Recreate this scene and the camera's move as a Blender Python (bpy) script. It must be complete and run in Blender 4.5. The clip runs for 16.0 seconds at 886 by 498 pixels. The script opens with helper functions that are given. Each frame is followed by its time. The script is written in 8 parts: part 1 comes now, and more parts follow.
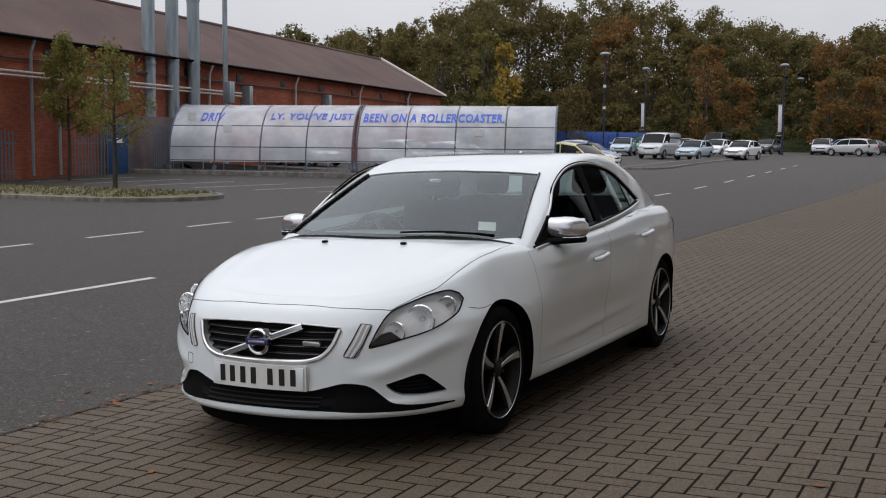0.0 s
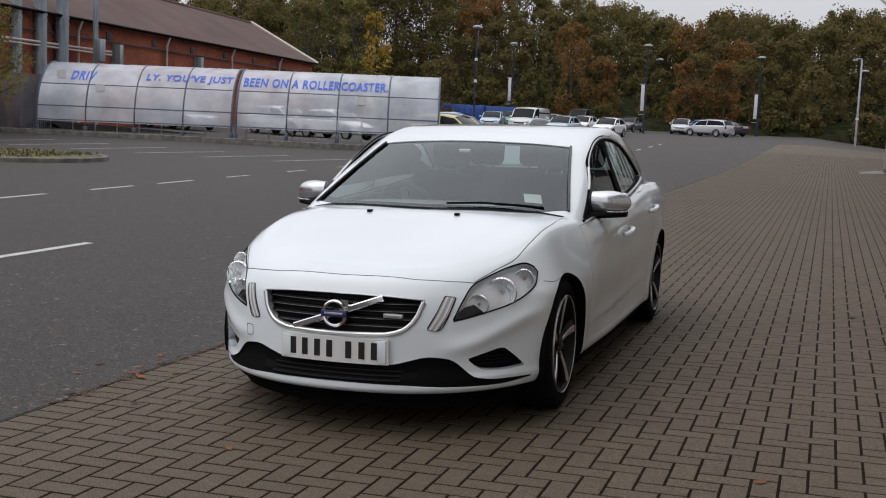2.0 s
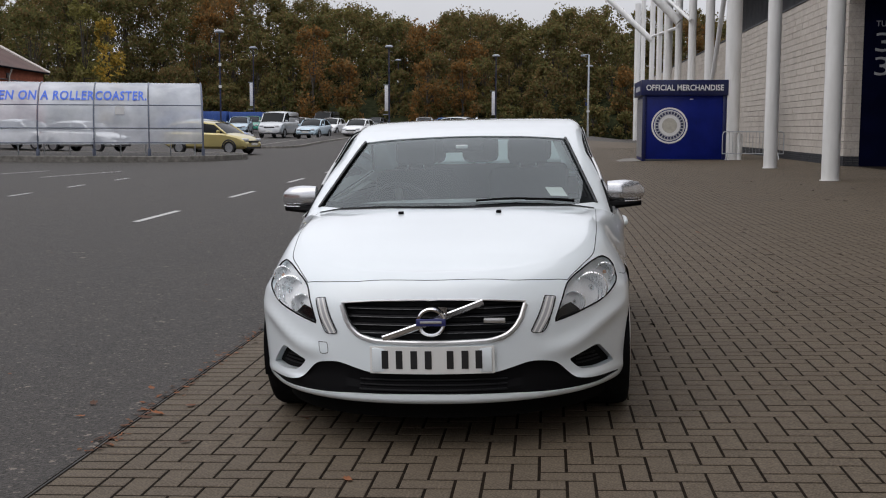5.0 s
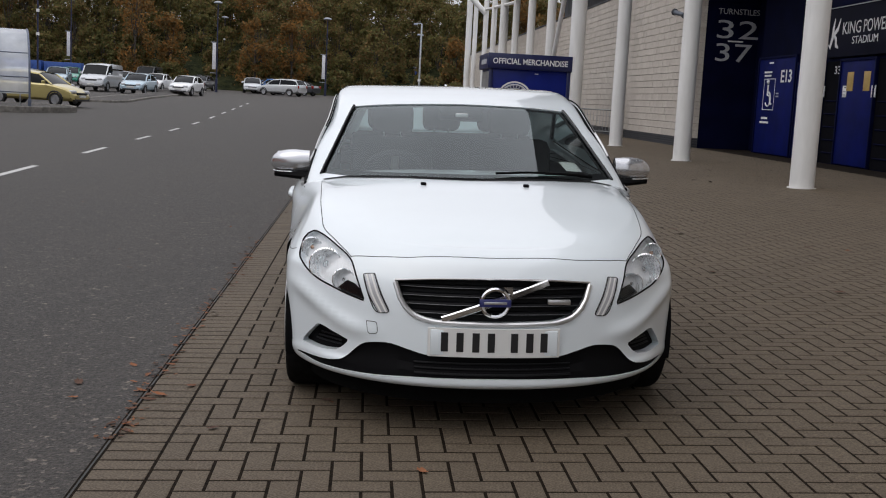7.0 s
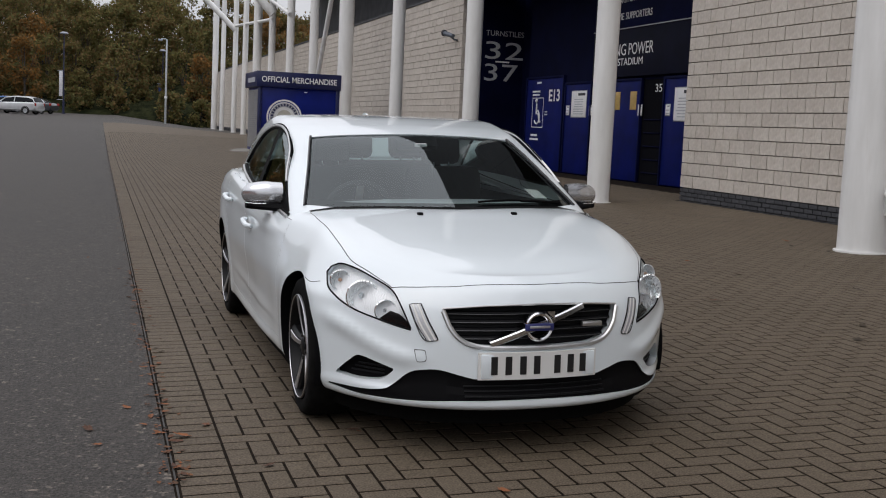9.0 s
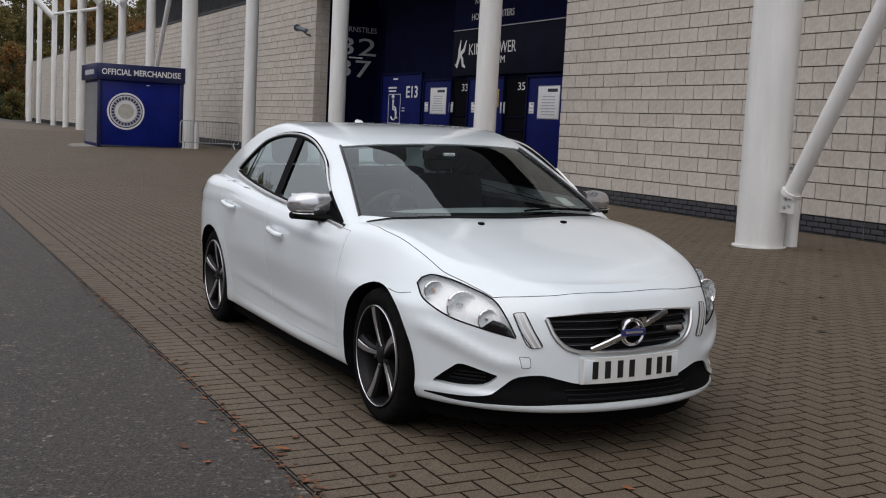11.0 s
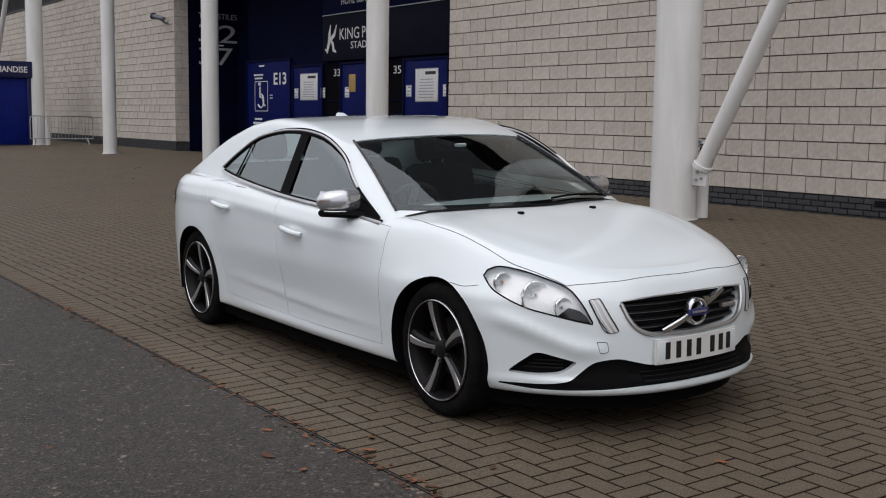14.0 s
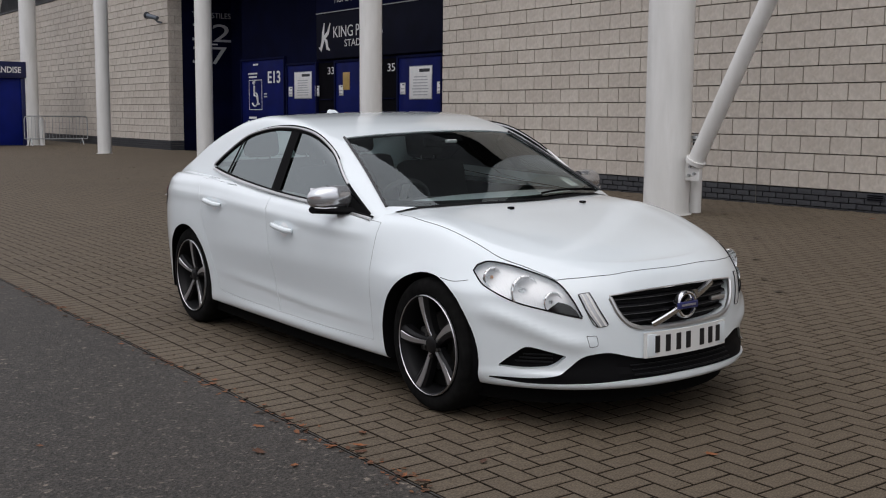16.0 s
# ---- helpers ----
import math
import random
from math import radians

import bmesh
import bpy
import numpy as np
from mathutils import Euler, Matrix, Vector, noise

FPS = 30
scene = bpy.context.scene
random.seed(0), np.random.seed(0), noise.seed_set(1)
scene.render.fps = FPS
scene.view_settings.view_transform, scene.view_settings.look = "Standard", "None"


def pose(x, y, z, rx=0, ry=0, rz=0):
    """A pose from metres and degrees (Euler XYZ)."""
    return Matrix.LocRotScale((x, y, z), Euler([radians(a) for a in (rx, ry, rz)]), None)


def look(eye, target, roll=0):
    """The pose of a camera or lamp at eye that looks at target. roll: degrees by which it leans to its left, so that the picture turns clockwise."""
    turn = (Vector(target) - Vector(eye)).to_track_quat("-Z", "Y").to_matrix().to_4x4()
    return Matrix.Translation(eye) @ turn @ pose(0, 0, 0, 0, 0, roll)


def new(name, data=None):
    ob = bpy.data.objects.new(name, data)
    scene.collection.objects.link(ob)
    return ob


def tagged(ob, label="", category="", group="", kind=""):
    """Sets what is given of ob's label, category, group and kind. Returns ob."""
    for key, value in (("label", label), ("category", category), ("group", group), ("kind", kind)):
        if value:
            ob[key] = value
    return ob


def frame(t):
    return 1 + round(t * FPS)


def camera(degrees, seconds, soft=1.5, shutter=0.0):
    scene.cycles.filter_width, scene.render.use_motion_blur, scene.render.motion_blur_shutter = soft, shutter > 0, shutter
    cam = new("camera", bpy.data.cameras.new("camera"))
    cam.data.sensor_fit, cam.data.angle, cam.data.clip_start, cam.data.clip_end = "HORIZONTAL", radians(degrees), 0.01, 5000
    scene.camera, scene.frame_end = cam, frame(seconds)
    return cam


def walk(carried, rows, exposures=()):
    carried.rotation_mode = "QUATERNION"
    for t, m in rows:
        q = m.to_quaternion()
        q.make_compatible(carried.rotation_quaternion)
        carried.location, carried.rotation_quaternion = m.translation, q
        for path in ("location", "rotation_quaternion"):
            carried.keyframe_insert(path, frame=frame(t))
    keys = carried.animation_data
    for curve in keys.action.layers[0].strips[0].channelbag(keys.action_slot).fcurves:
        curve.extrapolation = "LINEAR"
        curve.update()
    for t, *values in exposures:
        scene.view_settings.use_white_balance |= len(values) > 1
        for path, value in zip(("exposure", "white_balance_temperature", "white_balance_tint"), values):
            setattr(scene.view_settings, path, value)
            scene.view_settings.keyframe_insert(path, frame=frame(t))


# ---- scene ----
cam = camera(43.5, 16.0, soft=1.1)
PATH = [
    (0, (2.99, -4.983, 1.443), (2.104, -3.2, 1.258), 0.5),
    (0.5, (2.771, -5.028, 1.413), (1.897, -3.243, 1.19), 2.4),
    (1, (2.519, -5.055, 1.423), (1.694, -3.251, 1.169), 1.5),
    (1.5, (2.235, -5.184, 1.401), (1.527, -3.326, 1.187), 1.7),
    (2, (2.005, -5.285, 1.414), (1.361, -3.406, 1.182), 2.4),
    (2.5, (1.76, -5.272, 1.385), (1.181, -3.373, 1.144), 1.5),
    (3, (1.532, -5.282, 1.401), (1.058, -3.353, 1.171), 1.0),
    (3.5, (1.218, -5.393, 1.373), (0.872, -3.433, 1.175), 1.0),
    (4, (0.973, -5.411, 1.376), (0.674, -3.446, 1.156), 2.7),
    (4.2, (0.883, -5.403, 1.362), (0.594, -3.436, 1.142), 2.3),
    (6.3, (-0.212, -5.156, 1.329), (-0.179, -3.17, 1.094), 0.9),
    (6.5, (-0.293, -5.109, 1.327), (-0.23, -3.127, 1.07), 2.0),
    (7, (-0.537, -5.079, 1.316), (-0.393, -3.102, 1.049), 3.0),
    (7.5, (-0.876, -5.1, 1.329), (-0.628, -3.13, 1.084), 2.5),
    (8, (-1.122, -5.05, 1.308), (-0.808, -3.085, 1.101), 2.8),
    (8.5, (-1.388, -4.987, 1.333), (-0.938, -3.053, 1.091), 2.0),
    (9, (-1.761, -5.039, 1.336), (-1.166, -3.142, 1.12), 2.7),
    (9.2, (-1.874, -5.034, 1.355), (-1.235, -3.153, 1.126), 1.3),
    (11.3, (-3.056, -4.637, 1.375), (-2.125, -2.88, 1.156), 2.8),
    (11.5, (-3.127, -4.562, 1.363), (-2.171, -2.82, 1.133), 2.3),
    (12, (-3.322, -4.363, 1.381), (-2.276, -2.678, 1.131), 1.1),
    (12.5, (-3.57, -4.232, 1.379), (-2.476, -2.578, 1.121), 1.7),
    (13, (-3.745, -4.171, 1.387), (-2.592, -2.556, 1.138), 0.8),
    (13.5, (-3.778, -4.214, 1.391), (-2.63, -2.594, 1.147), 0.3),
    (14, (-3.79, -4.24, 1.394), (-2.653, -2.611, 1.158), 0.8),
    (14.5, (-3.78, -4.259, 1.389), (-2.641, -2.632, 1.152), 1.6),
    (15, (-3.777, -4.271, 1.387), (-2.635, -2.647, 1.146), 0.3),
    (15.5, (-3.778, -4.267, 1.389), (-2.646, -2.636, 1.145), 0.4),
    (16, (-3.773, -4.269, 1.385), (-2.631, -2.644, 1.145), 0.4),
]
walk(cam, [(t, look(eye, target, roll)) for t, eye, target, roll in PATH])

# ---- daylight under a pale overcast ----
world = bpy.data.worlds.new("overcast")
scene.world = world
world.use_nodes = True
wn, wl = world.node_tree.nodes, world.node_tree.links
wn.clear()
sky = wn.new("ShaderNodeTexSky")
sky.sky_type, sky.sun_disc = "NISHITA", False
sky.sun_elevation, sky.sun_rotation = radians(58), radians(235)
sky.air_density, sky.dust_density, sky.ozone_density = 1.0, 4.0, 1.0
grey = wn.new("ShaderNodeRGBToBW")
cloud_pos = wn.new("ShaderNodeTexCoord")
cloud = wn.new("ShaderNodeTexNoise")
cloud.inputs["Scale"].default_value, cloud.inputs["Detail"].default_value = 2.2, 5.0
cloud_ramp = wn.new("ShaderNodeMapRange")
cloud_ramp.inputs["From Min"].default_value, cloud_ramp.inputs["From Max"].default_value = 0.3, 0.7
cloud_ramp.inputs["To Min"].default_value, cloud_ramp.inputs["To Max"].default_value = 8.0, 10.2
tone = wn.new("ShaderNodeMix")
tone.data_type = "RGBA"
tone.inputs["Factor"].default_value = 0.82
cloud_rgb = wn.new("ShaderNodeCombineColor")
blue_lift = wn.new("ShaderNodeMath")
blue_lift.operation = "MULTIPLY"
blue_lift.inputs[1].default_value = 1.06
bg = wn.new("ShaderNodeBackground")
bg.inputs["Strength"].default_value = 0.093
wout = wn.new("ShaderNodeOutputWorld")
wl.new(cloud_pos.outputs["Generated"], cloud.inputs["Vector"])
wl.new(cloud.outputs["Fac"], cloud_ramp.inputs["Value"])
# an overcast dome is brighter overhead than at the horizon
height = wn.new("ShaderNodeSeparateXYZ")
dome, domed = wn.new("ShaderNodeMapRange"), wn.new("ShaderNodeMath")
dome.inputs["From Min"].default_value, dome.inputs["From Max"].default_value = 0.05, 0.9
dome.inputs["To Min"].default_value, dome.inputs["To Max"].default_value = 0.86, 1.8
domed.operation = "MULTIPLY"
wl.new(cloud_pos.outputs["Generated"], height.inputs[0])
wl.new(height.outputs["Z"], dome.inputs["Value"])
wl.new(cloud_ramp.outputs["Result"], domed.inputs[0])
wl.new(dome.outputs["Result"], domed.inputs[1])
wl.new(domed.outputs[0], cloud_rgb.inputs["Red"])
wl.new(domed.outputs[0], cloud_rgb.inputs["Green"])
wl.new(domed.outputs[0], blue_lift.inputs[0])
wl.new(blue_lift.outputs[0], cloud_rgb.inputs["Blue"])
wl.new(sky.outputs["Color"], tone.inputs["A"])
wl.new(cloud_rgb.outputs["Color"], tone.inputs["B"])
wl.new(tone.outputs["Result"], bg.inputs["Color"])
wl.new(bg.outputs["Background"], wout.inputs["Surface"])
sun_data = bpy.data.lights.new("sun", "SUN")
sun_data.energy, sun_data.angle, sun_data.color = 0.5, radians(60), (1.0, 0.97, 0.92)
sun = new("sun", sun_data)
sun.matrix_world = look((0, 0, 40), (20, 14, 0))

# ---- materials ----


class Mat:
    """A node material in the making: small helpers round one principled shader."""

    def __init__(self, name, colour, rough=0.6, metal=0.0, **more):
        self.m = bpy.data.materials.new(name)
        self.m.use_nodes = True
        self.n, self.l = self.m.node_tree.nodes, self.m.node_tree.links
        self.p = self.n["Principled BSDF"]
        self.p.inputs["Base Color"].default_value = (*colour, 1)
        self.p.inputs["Roughness"].default_value, self.p.inputs["Metallic"].default_value = rough, metal
        for key, value in more.items():
            self.p.inputs[key.replace("_", " ")].default_value = value
        self.colour = None
        self.base = colour

    def coords(self, scale=(1, 1, 1), kind="Object"):
        tc, mp = self.n.new("ShaderNodeTexCoord"), self.n.new("ShaderNodeMapping")
        mp.inputs["Scale"].default_value = scale
        self.l.new(tc.outputs[kind], mp.inputs["Vector"])
        return mp.outputs["Vector"]

    def noise(self, scale, detail=4.0, stretch=(1, 1, 1), rough=0.55):
        t = self.n.new("ShaderNodeTexNoise")
        t.inputs["Scale"].default_value, t.inputs["Detail"].default_value, t.inputs["Roughness"].default_value = scale, detail, rough
        self.l.new(self.coords(stretch), t.inputs["Vector"])
        return t.outputs["Fac"]

    def ramp(self, fac, stops):
        r = self.n.new("ShaderNodeValToRGB")
        while len(r.color_ramp.elements) < len(stops):
            r.color_ramp.elements.new(0.5)
        for e, (at, c) in zip(r.color_ramp.elements, stops):
            e.position, e.color = at, (*c, 1)
        self.l.new(fac, r.inputs["Fac"])
        return r.outputs["Color"]

    def mix(self, fac, b, how="MIX"):
        x = self.n.new("ShaderNodeMix")
        x.data_type, x.blend_type = "RGBA", how
        if self.colour is None:
            x.inputs["A"].default_value = (*self.base, 1)
        else:
            self.l.new(self.colour, x.inputs["A"])
        if isinstance(b, tuple):
            x.inputs["B"].default_value = (*b, 1)
        else:
            self.l.new(b, x.inputs["B"])
        if isinstance(fac, float):
            x.inputs["Factor"].default_value = fac
        else:
            self.l.new(fac, x.inputs["Factor"])
        self.colour = x.outputs["Result"]
        self.l.new(self.colour, self.p.inputs["Base Color"])
        return self

    def speckle(self, scale, dark, light, amount=0.6, detail=4.0, stretch=(1, 1, 1), lo=0.35, hi=0.65):
        return self.mix(amount, self.ramp(self.noise(scale, detail, stretch), [(lo, dark), (hi, light)]))

    def stains(self, scale, colour, lo=0.55, hi=0.75, amount=0.6, stretch=(1, 1, 1)):
        f = self.ramp(self.noise(scale, 5.0, stretch), [(lo, (0, 0, 0)), (hi, (amount,) * 3)])
        return self.mix(f, colour)

    def random(self, dark, light, amount=0.5, islands=False):
        if islands:
            g = self.n.new("ShaderNodeNewGeometry")
            out = g.outputs["Random Per Island"]
        else:
            g = self.n.new("ShaderNodeObjectInfo")
            out = g.outputs["Random"]
        return self.mix(amount, self.ramp(out, [(0.0, dark), (1.0, light)]))

    def bump(self, scale, strength=0.2, distance=0.01, detail=5.0, stretch=(1, 1, 1)):
        b = self.n.new("ShaderNodeBump")
        b.inputs["Strength"].default_value, b.inputs["Distance"].default_value = strength, distance
        self.l.new(self.noise(scale, detail, stretch), b.inputs["Height"])
        self.l.new(b.outputs["Normal"], self.p.inputs["Normal"])
        return self

    def rough_vary(self, scale, lo, hi):
        r = self.n.new("ShaderNodeMapRange")
        r.inputs["To Min"].default_value, r.inputs["To Max"].default_value = lo, hi
        self.l.new(self.noise(scale, 4.0), r.inputs["Value"])
        self.l.new(r.outputs["Result"], self.p.inputs["Roughness"])
        return self


def simple(name, colour, rough=0.6, metal=0.0, wear=0.12, scale=6.0, **more):
    d, h = tuple(c * (1 - wear) for c in colour), tuple(min(1, c * (1 + wear)) for c in colour)
    return Mat(name, colour, rough, metal, **more).speckle(scale, d, h, 1.0).m


asphalt = (Mat("asphalt", (0.0379, 0.03136, 0.02561), 0.68, Specular_IOR_Level=0.35)
           .speckle(0.22, (0.02637, 0.02156, 0.01769), (0.04779, 0.03904, 0.03143), 1.0, 6.0)
           .stains(0.6, (0.0173, 0.01529, 0.01358), 0.46, 0.62, 0.85, (1.6, 0.35, 1))
           .stains(0.16, (0.016, 0.0148, 0.0132), 0.50, 0.60, 0.6, (1.0, 0.45, 1))
           .speckle(4.0, (0.02142, 0.01803, 0.01513), (0.04614, 0.0392, 0.03259), 0.35, 5.0)
           .speckle(11, (0.02142, 0.01842, 0.01552), (0.04944, 0.04234, 0.0357), 0.4, 4.0)
           .speckle(70, (0.004944, 0.004704, 0.004656), (0.08652, 0.07683, 0.06829), 0.5, 3.0, lo=0.38, hi=0.62)
           .stains(38, (0.1854, 0.1568, 0.1319), 0.60, 0.66, 0.7)
           .stains(11, (0.2575, 0.2156, 0.1746), 0.69, 0.71, 0.8)
           .bump(75, 0.9, 0.012, 3.0)).m
joint_sand = Mat("joint_sand", (0.014, 0.012, 0.01), 0.95, Specular_IOR_Level=0.1).speckle(40, (0.005, 0.0035, 0.0022), (0.018, 0.012, 0.0075), 1.0).m


def paver(name, islands):
    return (Mat(name, (0.1069, 0.08403, 0.06017), 0.75, Specular_IOR_Level=0.3)
            .random((0.06139, 0.04648, 0.03129), (0.1283, 0.09924, 0.06898), 0.85, islands)
            .speckle(0.5, (0.06882, 0.05363, 0.0377), (0.1302, 0.1028, 0.073), 0.4, 5.0)
            .stains(1.3, (0.03907, 0.0304, 0.02006), 0.52, 0.75, 0.65)
            .stains(0.35, (0.05394, 0.04202, 0.02246), 0.5, 0.7, 0.6)
            .speckle(28, (0.0465, 0.03576, 0.02406), (0.1396, 0.1083, 0.07541), 0.35, 5.0)
            .speckle(110, (0.0279, 0.02145, 0.01444), (0.2047, 0.161, 0.1138), 0.42, 3.0)
            .stains(55, (0.279, 0.2414, 0.1845), 0.70, 0.74, 0.5)
            .bump(100, 0.6, 0.006, 3.0)).m


paving_brick = paver("paving_brick", False)
paving_field = paver("paving_field", True)
line_paint = Mat("line_paint", (0.55, 0.55, 0.54), 0.7).stains(9, (0.14, 0.14, 0.135), 0.52, 0.66, 0.75).speckle(60, (0.4, 0.4, 0.39), (0.68, 0.68, 0.66), 0.5).m
kerb_stone = Mat("kerb_stone", (0.2, 0.19, 0.17), 0.85).speckle(5, (0.13, 0.122, 0.108), (0.26, 0.245, 0.22), 1.0).stains(1.4, (0.1, 0.1, 0.08), 0.5, 0.7, 0.5).bump(60, 0.3).m
grass_soil = Mat("grass_soil", (0.07, 0.075, 0.03), 0.95).speckle(7, (0.06, 0.07, 0.025), (0.17, 0.14, 0.07), 1.0).bump(40, 0.6).m
grass_blade = Mat("grass_blade", (0.06, 0.075, 0.025), 0.8).random((0.09, 0.105, 0.035), (0.22, 0.18, 0.085), 0.9, True).m


def block_mat(name, islands):
    return (Mat(name, (0.52, 0.475, 0.42), 0.85)
            .random((0.46, 0.415, 0.365), (0.59, 0.545, 0.485), 0.8, islands)
            .speckle(16, (0.38, 0.34, 0.30), (0.62, 0.57, 0.51), 0.4, 5.0)
            .stains(0.7, (0.33, 0.3, 0.26), 0.55, 0.8, 0.5)
            .stains(3.0, (0.36, 0.31, 0.25), 0.56, 0.7, 0.35)
            .bump(14, 0.55, 0.022, 5.0)).m


wall_block = block_mat("split_face_block", False)
wall_block_field = block_mat("split_face_field", True)
mortar = simple("mortar", (0.20, 0.18, 0.16), 0.95, wear=0.2, scale=14)
dark_mortar = simple("dark_mortar", (0.03, 0.03, 0.034), 0.95, wear=0.3, scale=20)
blue_brick = Mat("blue_brick", (0.035, 0.038, 0.046), 0.6).random((0.024, 0.026, 0.032), (0.055, 0.058, 0.066), 0.8).speckle(40, (0.02, 0.022, 0.027), (0.07, 0.07, 0.075), 0.4).bump(70, 0.3).m
white_steel = Mat("white_steel", (0.74, 0.74, 0.73), 0.42).speckle(1.5, (0.68, 0.68, 0.665), (0.78, 0.78, 0.77), 1.0, stretch=(3, 3, 0.5)).stains(2.2, (0.5, 0.48, 0.43), 0.62, 0.85, 0.35, (4, 4, 0.6)).m
navy = Mat("navy_cladding", (0.002, 0.003, 0.02), 0.75, Specular_IOR_Level=0.05).speckle(1.2, (0.0016, 0.0024, 0.015), (0.0026, 0.004, 0.024), 1.0).bump(5, 0.05).m
navy_panel = Mat("navy_panel", (0.0025, 0.0045, 0.032), 0.65, Specular_IOR_Level=0.06).speckle(1.5, (0.002, 0.0036, 0.026), (0.003, 0.0055, 0.038), 1.0).m
blue_door = Mat("blue_door", (0.003, 0.007, 0.088), 0.55, Specular_IOR_Level=0.08).speckle(1.5, (0.0025, 0.006, 0.07), (0.0035, 0.0085, 0.105), 1.0).m
navy_sign = Mat("navy_sign", (0.003, 0.004, 0.015), 0.65, Specular_IOR_Level=0.1).speckle(2, (0.0025, 0.0033, 0.012), (0.004, 0.005, 0.018), 1.0).m
kiosk_blue = Mat("kiosk_blue", (0.004, 0.012, 0.15), 0.35, Specular_IOR_Level=0.2).speckle(1.4, (0.003, 0.010, 0.125), (0.005, 0.014, 0.175), 1.0).stains(3, (0.006, 0.01, 0.08), 0.6, 0.8, 0.5, (3, 3, 0.4)).m
kiosk_dark = simple("kiosk_fascia_blue", (0.007, 0.012, 0.07), 0.35)
white_print = simple("white_print", (0.78, 0.78, 0.78), 0.5, wear=0.05)
grey_print = simple("grey_print", (0.42, 0.43, 0.46), 0.5, wear=0.08)
ochre = simple("ochre_plate", (0.45, 0.3, 0.09), 0.5)
crest_pale = simple("crest_pale", (0.5, 0.48, 0.42), 0.5)
# plain black: the gutter, and shade painted into turnstile gaps and vent slots
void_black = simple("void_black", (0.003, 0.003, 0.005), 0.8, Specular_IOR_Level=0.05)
shutter_grey = simple("shutter_grey", (0.33, 0.33, 0.34), 0.4, 0.4)
galv = Mat("galvanised", (0.42, 0.44, 0.46), 0.45, 0.7).speckle(9, (0.34, 0.36, 0.38), (0.5, 0.52, 0.53), 1.0).m
duct_grey = Mat("duct_grey", (0.30, 0.35, 0.38), 0.42, 0.5).speckle(2, (0.25, 0.3, 0.33), (0.36, 0.41, 0.44), 1.0, stretch=(4, 4, 0.4)).m
dark_steel = simple("dark_steel", (0.02, 0.022, 0.03), 0.5)
pole_blue = simple("pole_blue", (0.012, 0.016, 0.05), 0.45)
soffit_dark = simple("soffit_dark", (0.06, 0.062, 0.068), 0.8, wear=0.3, scale=1.2)
red_brick = (Mat("red_brick", (0.34, 0.105, 0.06), 0.9, Specular_IOR_Level=0.2)
             .speckle(0.5, (0.27, 0.083, 0.048), (0.41, 0.13, 0.075), 1.0, 6.0)
             .stains(0.35, (0.1, 0.05, 0.04), 0.55, 0.75, 0.6, (1, 1, 2)))
_bt = red_brick.n.new("ShaderNodeTexBrick")
_bt.inputs["Scale"].default_value = 1.0
_bt.inputs["Brick Width"].default_value, _bt.inputs["Row Height"].default_value, _bt.inputs["Mortar Size"].default_value = 0.225, 0.075, 0.008
_bt.inputs["Color1"].default_value, _bt.inputs["Color2"].default_value, _bt.inputs["Mortar"].default_value = (1, 1, 1, 1), (0.72, 0.68, 0.66, 1), (0.55, 0.6, 0.6, 1)
_sw = red_brick.n.new("ShaderNodeSeparateXYZ")
_cb = red_brick.n.new("ShaderNodeCombineXYZ")
red_brick.l.new(red_brick.coords(), _sw.inputs[0])
red_brick.l.new(_sw.outputs["Y"], _cb.inputs["X"])
red_brick.l.new(_sw.outputs["Z"], _cb.inputs["Y"])
red_brick.l.new(_cb.outputs[0], _bt.inputs["Vector"])
red_brick = red_brick.mix(1.0, _bt.outputs["Color"], "MULTIPLY").m
roof_slate = (Mat("roof_slate", (0.125, 0.074, 0.065), 0.85, Specular_IOR_Level=0.2)
              .speckle(0.35, (0.10, 0.058, 0.052), (0.15, 0.092, 0.08), 1.0, 6.0)
              .stains(0.5, (0.1, 0.1, 0.085), 0.5, 0.7, 0.5, (1, 1, 0.4))
              .speckle(9, (0.05, 0.036, 0.036), (0.12, 0.095, 0.09), 0.35, stretch=(1, 4, 1))).m
cream_trim = simple("cream_trim", (0.5, 0.46, 0.42), 0.7)
fence_grey = simple("palisade_grey", (0.13, 0.15, 0.18), 0.5, 0.3)
door_blue = simple("door_blue_paint", (0.02, 0.06, 0.16), 0.5)
shelter_frame = simple("shelter_frame_blue", (0.11, 0.13, 0.18), 0.5, 0.3)
shelter_print = simple("shelter_blue_print", (0.04, 0.13, 0.62), 0.5)
plastic = Mat("clear_plastic", (0.66, 0.70, 0.77), 0.18)
plastic.p.inputs["Alpha"].default_value = 0.45
plastic.speckle(1.1, (0.6, 0.64, 0.71), (0.80, 0.84, 0.90), 1.0, 5.0)
_ar = plastic.n.new("ShaderNodeMapRange")
_ar.inputs["To Min"].default_value, _ar.inputs["To Max"].default_value = 0.35, 0.85
plastic.l.new(plastic.noise(0.8, 5.0), _ar.inputs["Value"])
plastic.l.new(_ar.outputs["Result"], plastic.p.inputs["Alpha"])
plastic = plastic.m

# ---- building blocks ----


def grid_rows(bm, rows, close_u=False):
    """Quads between rows of equally many points."""
    vs = [[bm.verts.new(p) for p in r] for r in rows]
    n = len(rows[0])
    for a, b in zip(vs, vs[1:]):
        for i in range(n if close_u else n - 1):
            j = (i + 1) % n
            bm.faces.new((a[i], a[j], b[j], b[i]))
    return vs


